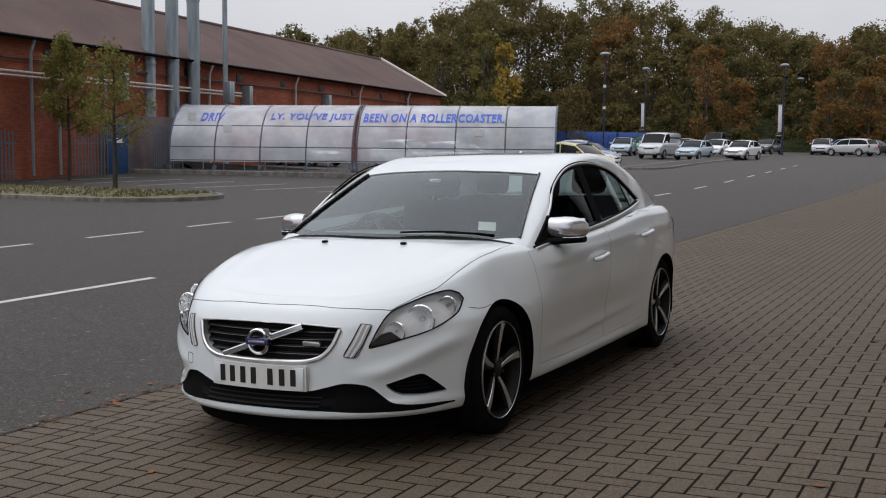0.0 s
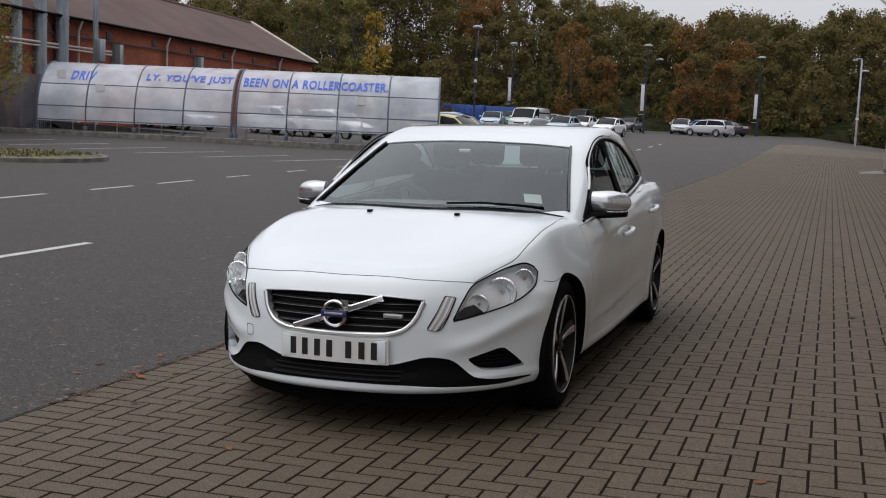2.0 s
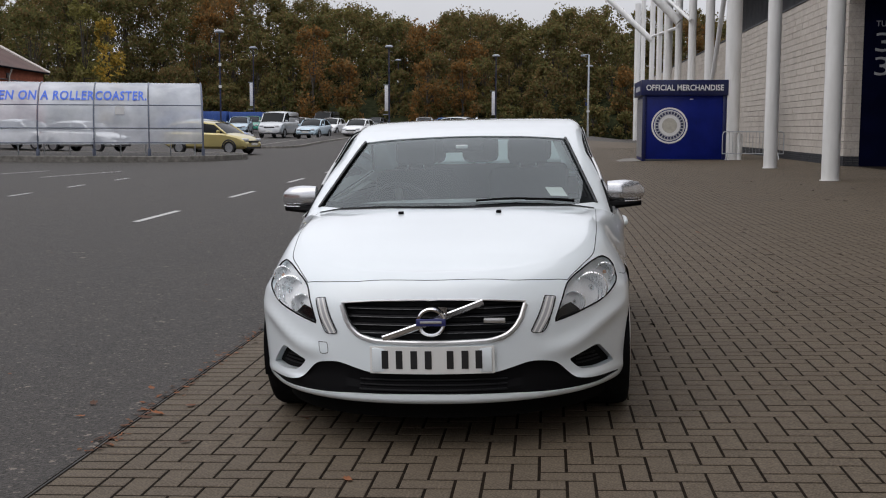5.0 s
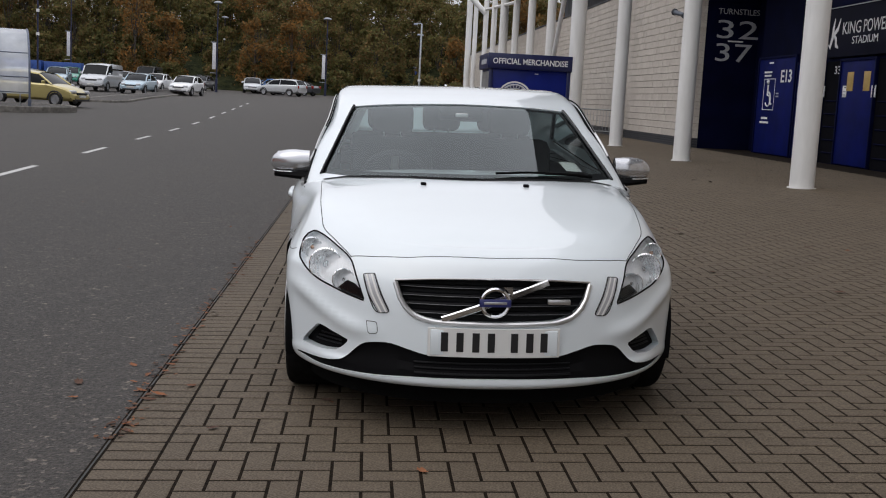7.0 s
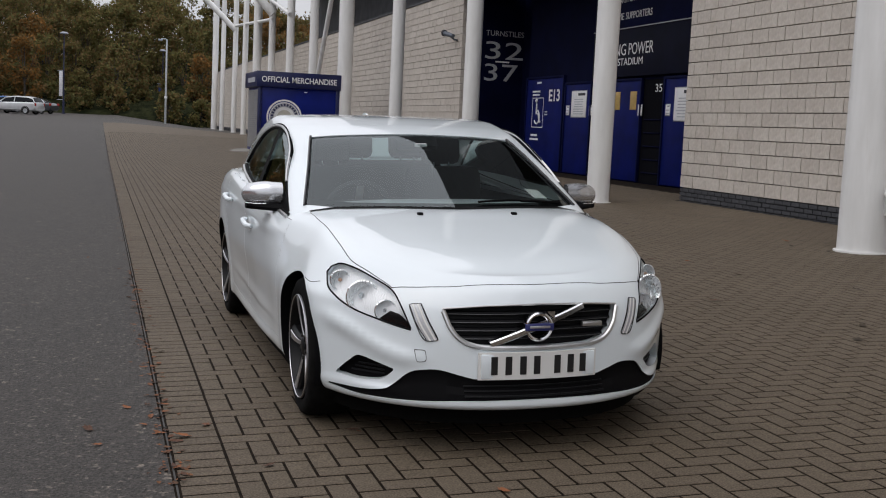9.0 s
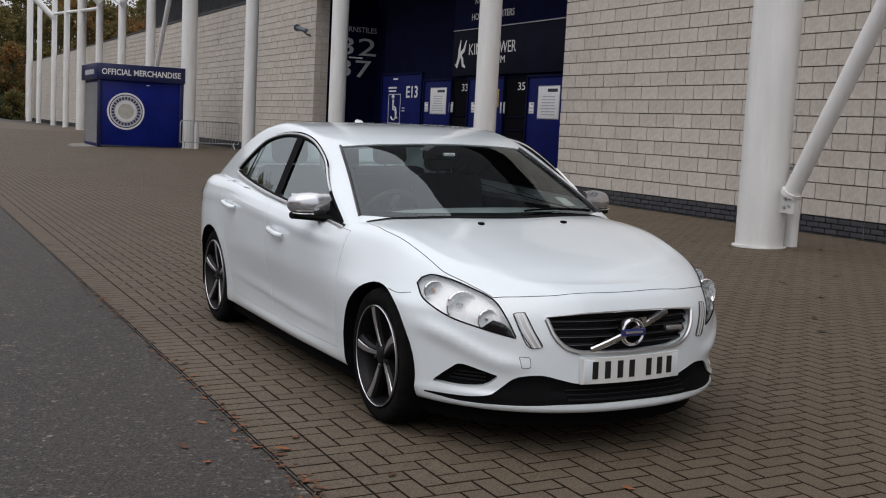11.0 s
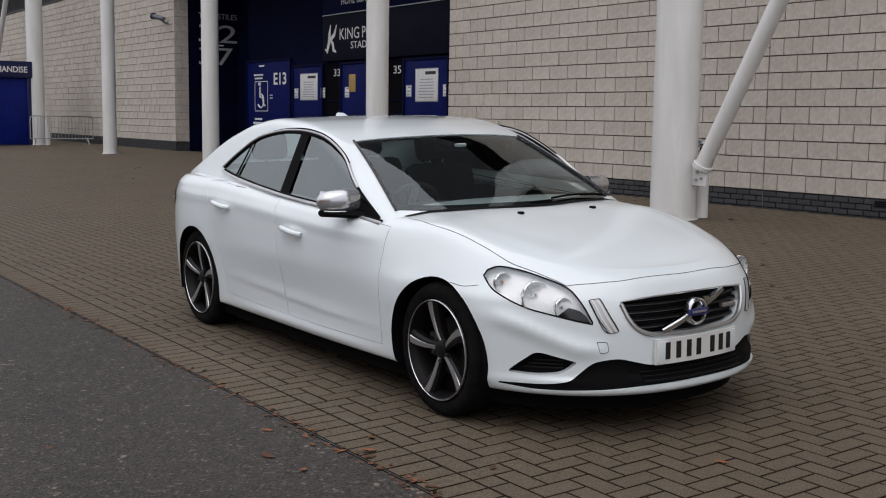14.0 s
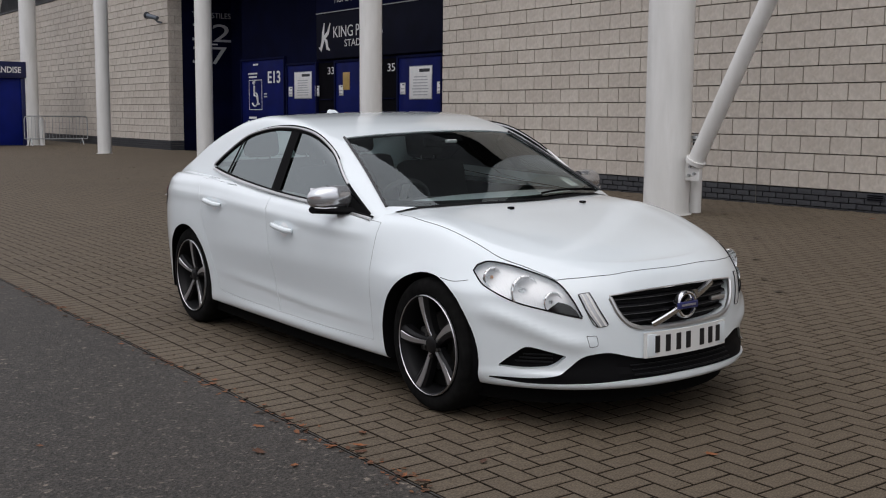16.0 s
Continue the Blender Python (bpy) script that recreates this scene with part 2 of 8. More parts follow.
def box_bm(x0, y0, z0, x1, y1, z1, bevel=0.0, bm=None):
    bm = bm or bmesh.new()
    vs = [bm.verts.new(p) for p in ((x0, y0, z0), (x1, y0, z0), (x1, y1, z0), (x0, y1, z0), (x0, y0, z1), (x1, y0, z1), (x1, y1, z1), (x0, y1, z1))]
    fs = [bm.faces.new([vs[i] for i in f]) for f in ((3, 2, 1, 0), (4, 5, 6, 7), (0, 1, 5, 4), (1, 2, 6, 5), (2, 3, 7, 6), (3, 0, 4, 7))]
    if bevel:
        es = list({e for f in fs for e in f.edges})
        bmesh.ops.bevel(bm, geom=es, offset=bevel, segments=2, affect="EDGES", profile=0.5)
    return bm


def tube_bm(points, radius, sides=12, bm=None, caps=True):
    """A round tube along points; radius a number or one for each point."""
    bm = bm or bmesh.new()
    pts = [Vector(p) for p in points]
    rad = radius if isinstance(radius, (list, tuple)) else [radius] * len(pts)
    rings, ref = [], None
    for i, p in enumerate(pts):
        d = (pts[min(i + 1, len(pts) - 1)] - pts[max(i - 1, 0)]).normalized()
        if ref is None:
            ref = Vector((1, 0, 0)) if abs(d.x) < 0.9 else Vector((0, 1, 0))
        a = (ref - d * ref.dot(d)).normalized()
        ref, b = a, d.cross(a)
        rings.append([p + (a * math.cos(k * math.tau / sides) + b * math.sin(k * math.tau / sides)) * rad[i] for k in range(sides)])
    vs = grid_rows(bm, rings, True)
    if caps:
        bm.faces.new(list(reversed(vs[0])))
        bm.faces.new(vs[-1])
    return bm


def lathe_bm(profile, sides=48, axis="x", bm=None):
    """Turns (r, h) round an axis."""
    bm = bm or bmesh.new()
    rows = []
    for r, h in profile:
        ring = []
        for k in range(sides):
            c, s = r * math.cos(k * math.tau / sides), r * math.sin(k * math.tau / sides)
            ring.append((h, c, s) if axis == "x" else (c, s, h))
        rows.append(ring)
    grid_rows(bm, rows, True)
    return bm


def finish(bm, smooth=True):
    bmesh.ops.recalc_face_normals(bm, faces=bm.faces)
    for f in bm.faces:
        f.smooth = smooth
    if smooth:
        for e in bm.edges:
            if len(e.link_faces) == 2 and e.calc_face_angle(0) > 0.6:
                e.smooth = False


def mesh_ob(name, bm, material, smooth=True):
    finish(bm, smooth)
    me = bpy.data.meshes.new(name)
    bm.to_mesh(me)
    bm.free()
    me.materials.append(material)
    return new(name, me)


def part(name, bm, material, parent, label="", smooth=True):
    ob = mesh_ob(name, bm, material, smooth)
    ob.parent = parent
    if label:
        tagged(ob, label)
    return ob


def thing(name, m, label, category, group="", kind=""):
    ob = new(name)
    ob.empty_display_size = 0.2
    ob.matrix_world = m
    return tagged(ob, label, category, group, kind)


def text_bm(body, size, thick=0.004, align="LEFT", shear=0.0, spacing=1.0, bold=0.0):
    """Raised letters, lying in the x-z plane and read from -y."""
    cu = bpy.data.curves.new("letters", "FONT")
    cu.body, cu.size, cu.extrude, cu.align_x, cu.shear, cu.space_character = body, size, thick / 2, align, shear, spacing
    cu.resolution_u = 3
    cu.offset = bold
    tmp = bpy.data.objects.new("letters", cu)
    scene.collection.objects.link(tmp)
    me = bpy.data.meshes.new_from_object(tmp.evaluated_get(bpy.context.evaluated_depsgraph_get()))
    bm = bmesh.new()
    bm.from_mesh(me)
    bpy.data.objects.remove(tmp)
    bpy.data.curves.remove(cu)
    bpy.data.meshes.remove(me)
    bm.transform(pose(0, 0, 0, 90, 0, 0))
    return bm


def fit_text(body, width, height, **more):
    """Letters scaled to fill a width and a height, with the lower left corner at the origin."""
    bm = text_bm(body, 1.0, **more)
    xs, zs = [v.co.x for v in bm.verts], [v.co.z for v in bm.verts]
    sx, sz = width / (max(xs) - min(xs)), height / (max(zs) - min(zs))
    for v in bm.verts:
        v.co.x, v.co.z = (v.co.x - min(xs)) * sx, (v.co.z - min(zs)) * sz
    return bm


def ramp_up(u, w):
    return 0.0 if u <= 0 else (u * u / (2 * w) if u < w else u - w / 2)


EDGE, FALL = -1.47, 0.02496


def ground_z(x, y):
    """Asphalt and paving: paving climbs to the stand, the car park climbs gently away."""
    side = min(1.0, max(0.0, (y - 18) / 16))
    z = FALL * max(x, EDGE) if x < 9 else FALL * 9
    fade = min(1.0, max(0.0, (8 - x) / 8))
    return z + 0.014 * ramp_up(y - 28, 14) * fade + 0.018 * ramp_up(-x - 14, 6) * side * side * (3 - 2 * side)

# ---- ground ----
xs = [-400, -250, -160, -120, -90, -70, -55] + [-45 + i * 1.5 for i in range(29)] + [-1.9, EDGE - 0.008]
ys = [-120, -60, -30, -15] + [-8 + i * 2.0 for i in range(64)] + [122, 130, 140, 150, 170, 200, 260, 400, 700]
bm = bmesh.new()
grid_rows(bm, [[(x, y, ground_z(x, y)) for x in xs] for y in ys])
ground = tagged(mesh_ob("road", bm, asphalt), "worn dark grey asphalt of the car park", "road", kind="structure")
bm = bmesh.new()
xs2 = [EDGE - 0.03, EDGE + 0.4, 0, 1, 2, 3, 4, 5, 6, 7, 8, 9, 12, 20, 60, 200, 400]
grid_rows(bm, [[(x, y, ground_z(x, y) - (0.0016 if -4.5 < y < 58 and x <= 12 else 0.03)) for x in xs2] for y in ys])
paving_bed = tagged(mesh_ob("pavement", bm, joint_sand), "sand bed under brown block paving of the forecourt", "pavement", kind="structure")


def painted_line(points, width, name="road_line", label="worn white painted road line"):
    """A painted stripe on the ground, following it in short steps."""
    bm = bmesh.new()
    (xa, ya), (xb, yb) = points
    n = max(2, int(math.hypot(xb - xa, yb - ya) / 1.5) + 1)
    d = Vector((xb - xa, yb - ya)).normalized() * (width / 2)
    rows = []
    for i in range(n):
        x, y = xa + (xb - xa) * i / (n - 1), ya + (yb - ya) * i / (n - 1)
        rows.append([(x + s * d.y, y - s * d.x, ground_z(x + s * d.y, y - s * d.x) + 0.004) for s in (-1, 1)])
    grid_rows(bm, rows)
    return tagged(mesh_ob(name, bm, line_paint, False), label, "road line", "lane lines", "structure")


# the lane line next to the paving: one long stroke, then dashes running away
lane = lambda y: -5.08 - 0.0466 * y
painted_line([(lane(2.0) - 0.02, 2.0), (lane(4.5), 4.5)], 0.11)
for y0 in (10.4, 16.2, 22.4, 28.6, 34.8, 41.0, 47.0, 53.0, 59.0, 65.0):
    painted_line([(lane(y0), y0), (lane(y0 + 2.2), y0 + 2.2)], 0.11)
lane2 = lambda y: -9.0 - 0.083 * y
for y0 in (5.4, 8.0, 10.7, 13.0):
    painted_line([(lane2(y0), y0), (lane2(y0 + 1.4), y0 + 1.4)], 0.10)
for y0 in (16.0, 19.4, 23.0):
    painted_line([(lane2(y0), y0), (lane2(y0 + 1.2), y0 + 1.2)], 0.08)
for k in range(7):
    painted_line([(-28 + 2.4 * k, 24.3), (-27.4 + 2.4 * k, 28.8)], 0.08, "bay_line", "thin white parking bay line")
for y0 in (57, 66, 76, 88, 100):
    painted_line([(-17.2, y0), (-15.4, y0 + 6.5)], 0.1)


def kerb_run(points, height=0.12, width=0.13, closed=False):
    """A run of kerb stones along points on the ground, with rounded upper edges."""
    bm = bmesh.new()
    pts = [Vector((p[0], p[1])) for p in points]
    prof = [(-width / 2, -0.1), (-width / 2, height - 0.02), (-width / 2 + 0.02, height), (width / 2 - 0.02, height), (width / 2, height - 0.02), (width / 2, -0.1)]
    rows = []
    for i, p in enumerate(pts):
        d = (pts[(i + 1) % len(pts) if closed else min(i + 1, len(pts) - 1)] - pts[i - 1 if closed or i else 0]).normalized()
        nrm = Vector((d.y, -d.x))
        rows.append([(p.x + nrm.x * a, p.y + nrm.y * a, ground_z(p.x, p.y) + b) for a, b in prof])
    if closed:
        rows.append(rows[0])
    grid_rows(bm, rows)
    bmesh.ops.remove_doubles(bm, verts=bm.verts, dist=0.0005)
    return mesh_ob("kerb", bm, kerb_stone)


def island(outline, name, label, top=None, rise=0.12):
    """A raised bed inside a kerb."""
    k = tagged(kerb_run(outline, rise, closed=True), label + ", grey concrete kerb", "kerb", kind="structure")
    bm = bmesh.new()
    cx, cy = sum(p[0] for p in outline) / len(outline), sum(p[1] for p in outline) / len(outline)
    rings = []
    for f, h in ((0.985, rise - 0.03), (0.8, rise + 0.01), (0.4, rise + 0.03), (0.02, rise + 0.03)):
        rings.append([(cx + (x - cx) * f, cy + (y - cy) * f, ground_z(x, y) + h) for x, y in outline])
    grid_rows(bm, rings, True)
    return tagged(mesh_ob(name, bm, top or grass_soil), label, "planting bed", kind="structure")


def capsule(x0, x1, y, r, tilt=0.0, n=10):
    c = []
    for k in range(n + 1):
        a = -math.pi / 2 + math.pi * k / n
        c.append((x1 - r + r * math.cos(a), y + r * math.sin(a)))
    for k in range(n + 1):
        a = math.pi / 2 + math.pi * k / n
        c.append((x0 + r + r * math.cos(a), y + r * math.sin(a)))
    return [(x, yy + tilt * (x - x1)) for x, yy in c]


island(capsule(-40, -15.6, 18.3, 2.2, 0.0), "ground_bed", "grassy raised bed beside the car park lane")
island(capsule(-46, -12.2, 40.2, 2.3, 0.36), "ground_plinth", "low raised strip under the glazed shelter", asphalt, 0.23)
island([(-13.5, 56.5), (-14.0, 54.5), (-15.4, 54.0), (-15.9, 56), (-16.3, 66), (-16.5, 84), (-16.2, 96), (-15.4, 97), (-14.9, 95), (-14.6, 84), (-14.2, 66)], "ground_strip", "long low island between parking bays", asphalt)
island([(-13, 128), (-12, 124), (-9, 124), (-4, 126), (4, 127), (10, 126), (10, 132), (-6, 132)], "ground_strip_far", "low island at the far end of the road", asphalt)

# ---- the stand: columns, block walls, turnstile recess ----
def column(x, y, r, top=13.0):
    z0 = ground_z(x, y)
    c = thing("column", pose(x, y, z0), "white painted round steel column standing on the paving", "column", "stand columns")
    part("shaft", tube_bm([(0, 0, -0.02), (0, 0, top)], r, 32), white_steel, c)
    bm = tube_bm([(0, 0, -0.015), (0, 0, 0.012)], r + 0.035, 32)
    part("collar", bm, white_steel, c)
    return c


COLS = [(6.62, -9.8, 0.2), (6.6, -2.1, 0.2), (6.56, 5.55, 0.285), (6.66, 12.85, 0.2), (6.86, 20.75, 0.2), (7.05, 28.7, 0.2), (7.28, 37.5, 0.29),
        (7.5, 45.5, 0.2), (7.7, 53.3, 0.2), (7.9, 61.2, 0.2), (8.1, 69.0, 0.28), (8.3, 77.0, 0.2), (8.5, 85.0, 0.2), (8.6, 95.0, 0.2), (8.8, 104.0, 0.28)]
for x, y, r in COLS:
    column(x, y, r)


def strut(a, b, r, name="strut", label="white painted diagonal steel strut of the stand"):
    a, b = Vector(a), Vector(b)
    s = thing(name, Matrix.Translation(a), label, "strut", "stand struts")
    d = b - a
    part("tube", tube_bm([(0, 0, 0), d], r, 20), white_steel, s)
    u = d.normalized()
    part("end_collar", tube_bm([u * 0.0, u * 0.05], r + 0.025, 20), white_steel, s)
    return s


# the brace beside the thick column, with its bolted gusset plate
br = strut((6.6, 5.13, 0.82), (6.6, 2.9, 4.95), 0.1, "brace", "white diagonal steel brace bolted to a gusset plate")
bm = box_bm(-0.02, -0.09, -0.22, 0.02, 0.26, 0.02, 0.004)
part("gusset_plate", bm, white_steel, br)
for k, (dy, dz) in enumerate(((-0.03, -0.04), (0.05, -0.05), (-0.02, -0.13), (0.06, -0.15))):
    part("bolt", tube_bm([(-0.045, dy, dz), (0.045, dy, dz)], 0.018, 8), galv, br)
# struts raking out over the forecourt
for (xa, ya, za), (xb, yb, zb), r in (((8.45, 85, 8.3), (1.0, 86, 15.5), 0.22), ((7.75, 60, 7.4), (2.0, 61, 13.5), 0.24), ((7.6, 53, 6.8), (7.9, 69, 9.8), 0.1), ((7.9, 61, 7.2), (8.5, 85, 8.6), 0.1),
                                     ((7.4, 44, 3.0), (7.55, 40, 9.0), 0.1)):
    strut((xa, ya, za), (xb, yb, zb), r)

LX, RX, BX = 9.3, 8.5, 10.9
RY = 13.25  # where the near wall ends at the recess
WALL_Z0 = FALL * 9


def wall_box(name, b, material, label):
    return tagged(mesh_ob(name, box_bm(*b), material, False), label, "wall", kind="structure")


# backs of the walls; the block faces are laid on them further down
wall_r = wall_box("wall_east_near", (RX + 0.05, -16, -0.2, RX + 0.45, RY, 8.4), mortar, "wall of cream split-face blocks above a dark brick plinth")
wall_l = wall_box("wall_east_far", (LX + 0.05, 29.35, -0.2, LX + 0.45, 112, 5.75), mortar, "long wall of cream blocks above a dark brick plinth")
wall_box("plinth_core_near", (RX + 0.028, -15.98, -0.1, RX + 0.0495, RY - 0.002, 0.456), dark_mortar, "dark joints of the brick plinth")
wall_box("plinth_core_far", (LX + 0.028, 29.252, -0.1, LX + 0.0495, 112, 0.514), dark_mortar, "dark joints of the brick plinth")
wall_box("wall_return_near", (RX + 0.452, RY - 0.45, -0.2, BX + 0.2, RY - 0.002, 8.4), mortar, "side of the block wall at the turnstile recess")
wall_box("coping", (LX - 0.03, 29.3, 5.752, LX + 0.5, 112, 5.83), soffit_dark, "dark coping along the top of the block wall")
wall_box("wall_recess", (BX, RY, -0.2, BX + 0.3, 27.3, 8.4), navy, "dark navy cladding of the turnstile recess")
wall_box("wall_recess_far", (11.4, 27.302, -0.2, 11.7, 29.3, 8.4), navy, "dark navy cladding of the turnstile recess")
wall_box("wall_number", (9.752, 29.2, -0.2, 11.4, 29.348, 8.4), navy, "navy panel with white turnstile numbers")
wall_box("wall_upper", (12.6, -30, 5.9, 12.9, 72, 13), soffit_dark, "dark back wall under the stand")
wall_box("wall_stand_rise", (8.2, -30, 10.502, 8.5, 45, 24), soffit_dark, "dark back of the upper stand")
wall_box("ceiling_stand", (8.2, -30, 10.2, 16, 72, 10.5), soffit_dark, "dark underside of the stand")
# out of view, added to keep sky light off the turnstile recess
wall_box("ceiling_recess", (RX + 0.46, RY, 5.6, BX - 0.002, 29.198, 5.75), soffit_dark, "unseen dark slab added over the turnstile recess to shade it")
wall_box("wall_behind", (13, -40, -0.3, 13.3, -16, 13), mortar, "plain wall further along the stand")


def recess_ob(name, bm, material, label, category, m):
    ob = mesh_ob(name, bm, material, False)
    ob.matrix_world = m
    return tagged(ob, label, category)


# a frame whose x runs along -y of the world, facing the forecourt (-x)
def facing(x, y, z):
    return Matrix.Translation((x, y, z)) @ pose(0, 0, 0, 0, 0, -90)


# fascia boards above the turnstiles
def board(name, y1, y0, z0, z1, material, label, depth=0.12, x=BX):
    b = thing(name, facing(x, y1, z0), label, "sign")
    part("board", box_bm(0, -depth, 0, y1 - y0, 0, z1 - z0, 0.006), material, b)
    return b


def letters(host, body, x, z, w, h, material=white_print, depth=0.12, **more):
    bm = fit_text(body, w, h, **more)
    bmesh.ops.translate(bm, verts=bm.verts, vec=(x, -depth - 0.003, z))
    return part("lettering", bm, material, host, smooth=False)


stadium_sign = board("stadium_sign", 22.4, 13.72, 2.83, 4.0, navy_sign, "dark navy sign board with white stadium name")
letters(stadium_sign, "KING", 0.92, 0.53, 1.0, 0.29)
letters(stadium_sign, "POWER", 2.07, 0.53, 1.3, 0.29)
letters(stadium_sign, "STADIUM", 1.5, 0.28, 1.35, 0.18)
bm = bmesh.new()
for pts, rad in ((((0.30, 0.92), (0.24, 0.68), (0.22, 0.45), (0.10, 0.22), (0.0, 0.30)), (0.02, 0.06, 0.07, 0.06, 0.02)),
                 (((0.62, 0.90), (0.50, 0.66), (0.34, 0.56), (0.26, 0.5)), (0.02, 0.06, 0.06, 0.03)),
                 (((0.30, 0.52), (0.42, 0.42), (0.46, 0.26), (0.60, 0.20)), (0.03, 0.06, 0.06, 0.02))):
    stroke = tube_bm([(x, 0, z) for x, z in pts], list(rad), 8)
    bmesh.ops.scale(stroke, verts=stroke.verts, vec=(1, 0.06, 1))
    bmesh.ops.translate(stroke, verts=stroke.verts, vec=(0.14, -0.125, 0.02))
    tmp_me = bpy.data.meshes.new("stroke")
    stroke.to_mesh(tmp_me)
    stroke.free()
    bm.from_mesh(tmp_me)
    bpy.data.meshes.remove(tmp_me)
part("emblem", bm, white_print, stadium_sign, smooth=False)
home_sign = board("home_sign", 22.4, 13.72, 4.05, 5.5, navy_panel, "navy fascia board with small white lettering")
letters(home_sign, "HOME", 1.0, 0.2, 0.7, 0.17)
letters(home_sign, "SUPPORTERS", 1.8, 0.2, 1.4, 0.17)
letters(home_sign, "KING", 1.15, 0.62, 0.62, 0.15)
letters(home_sign, "POWER", 1.85, 0.62, 0.8, 0.15)
part("rail", box_bm(0, -0.135, -0.035, 8.6, -0.121, -0.012), grey_print, home_sign)

number_wall = thing("turnstile_sign", pose(10.03, 29.2, 0), "big white turnstile numbers on navy cladding", "sign")
for body, z, h, w in (("TURNSTILES", 4.37, 0.17, 1.3), ("32", 3.63, 0.56, 1.3), ("37", 2.93, 0.55, 1.15)):
    bm = fit_text(body, w, h)
    bmesh.ops.translate(bm, verts=bm.verts, vec=(0.06, -0.004, z))
    part("lettering", bm, grey_print, number_wall, smooth=False)
part("dash", box_bm(0.42, -0.006, 3.53, 0.9, -0.002, 3.575), white_print, number_wall)

# the E13 door and the turnstile doors
def panel_door(name, y1, y0, z1, material, label, x=BX, z0=0.24, depth=0.05):
    d = thing(name, facing(x, y1, z0), label, "door", "turnstile doors")
    w, h = y1 - y0, z1 - z0
    part("leaf", box_bm(0.06, -depth, 0.02, w - 0.06, 0, h - 0.06, 0.004), material, d)
    fr = box_bm(0, -depth - 0.03, 0, 0.06, 0, h, 0.004)
    box_bm(w - 0.06, -depth - 0.03, 0, w, 0, h, 0.004, fr)
    box_bm(0.06, -depth - 0.03, h - 0.06, w - 0.06, 0, h, 0.004, fr)
    part("frame", fr, navy_panel, d)
    return d


def tiny_print(host, x, z, w, h, rows, depth, material=white_print, bar=0.5):
    """Writing too small to read: rows of plain bars."""
    bm = bmesh.new()
    rng = random.Random(int(x * 100 + z * 10))
    step = h / rows
    for r in range(rows):
        ww = w * rng.uniform(0.7, 1.0)
        box_bm(x + (w - ww) / 2, -depth - 0.004, z + r * step, x + (w + ww) / 2, -depth, z + r * step + step * bar, bm=bm)
    return part("small_print", bm, material, host, smooth=False)


e13 = panel_door("turnstile_door", 27.3, 24.4, 3.0, blue_door, "dark blue entrance door with a wheelchair sign")
letters(e13, "E13", 1.83, 2.02, 0.8, 0.35, white_print, depth=0.055, bold=0.02)
sign = bmesh.new()
for b in ((0.43, 1.0, 1.31, 1.02), (0.43, 1.87, 1.31, 1.89), (0.43, 1.02, 0.45, 1.87), (1.29, 1.02, 1.31, 1.87)):
    box_bm(b[0], -0.058, b[1], b[2], -0.052, b[3], bm=sign)
bmesh.ops.translate(sign, verts=sign.verts, vec=(0.12, 0, 0.25))
part("sign_frame", sign, white_print, e13, smooth=False)
ring = []
wc = bmesh.new()
for k in range(18):
    a = -2.6 + k * 4.0 / 17
    ring.append((0.64 + 0.2 * math.cos(a), -0.056, 1.27 + 0.2 * math.sin(a)))
tube_bm(ring, 0.025, 6, wc)
tube_bm([(0.6, -0.056, 1.68), (0.6, -0.056, 1.38), (0.78, -0.056, 1.36), (0.86, -0.056, 1.12), (0.94, -0.056, 1.14)], 0.03, 6, wc)
bmesh.ops.create_uvsphere(wc, u_segments=10, v_segments=8, radius=0.06, matrix=Matrix.Translation((0.59, -0.056, 1.76)))
bmesh.ops.translate(wc, verts=wc.verts, vec=(0.32, 0, 0.29))
part("wheelchair_symbol", wc, white_print, e13)
tiny_print(e13, 0.44, 2.2, 0.75, 0.2, 2, 0.055)
tiny_print(e13, 0.44, 0.87, 0.7, 0.24, 2, 0.055)
tiny_print(e13, 1.55, 1.62, 0.22, 0.16, 2, 0.055, grey_print)
tiny_print(e13, 0.85, 2.56, 0.35, 0.1, 1, 0.055)

for y1, y0, lab in ((24.3, 22.5, "blue turnstile door with a white notice"), (21.55, 19.6, "blue turnstile door with an ochre plate"), (18.5, 16.6, "blue turnstile door with a white notice"), (15.6, 13.9, "blue turnstile door beside the block wall")):
    panel_door("turnstile_door", y1, y0, 2.78, blue_door, lab)
for y1, n in ((22.5, "33"), (19.6, "35")):
    g_ = thing("turnstile_gap", facing(BX, y1, 0.24), "turnstile opening painted black for its shade, white number above", "turnstile", "turnstile openings")
    w = 0.95 if n == "33" else 1.1
    # flat black panel stands in for the shaded depth of the turnstile
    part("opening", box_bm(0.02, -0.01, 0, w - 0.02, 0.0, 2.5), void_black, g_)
    bm = fit_text(n, 0.34, 0.19)
    bmesh.ops.translate(bm, verts=bm.verts, vec=(0.52 if n == "33" else 0.6, -0.016, 2.19))
    part("number", bm, white_print, g_, smooth=False)
    for k in range(5):
        part("bar", tube_bm([(0.15, -0.02, 0.25 + 0.32 * k), (w - 0.15, -0.02, 0.25 + 0.32 * k)], 0.02, 6), navy, g_)


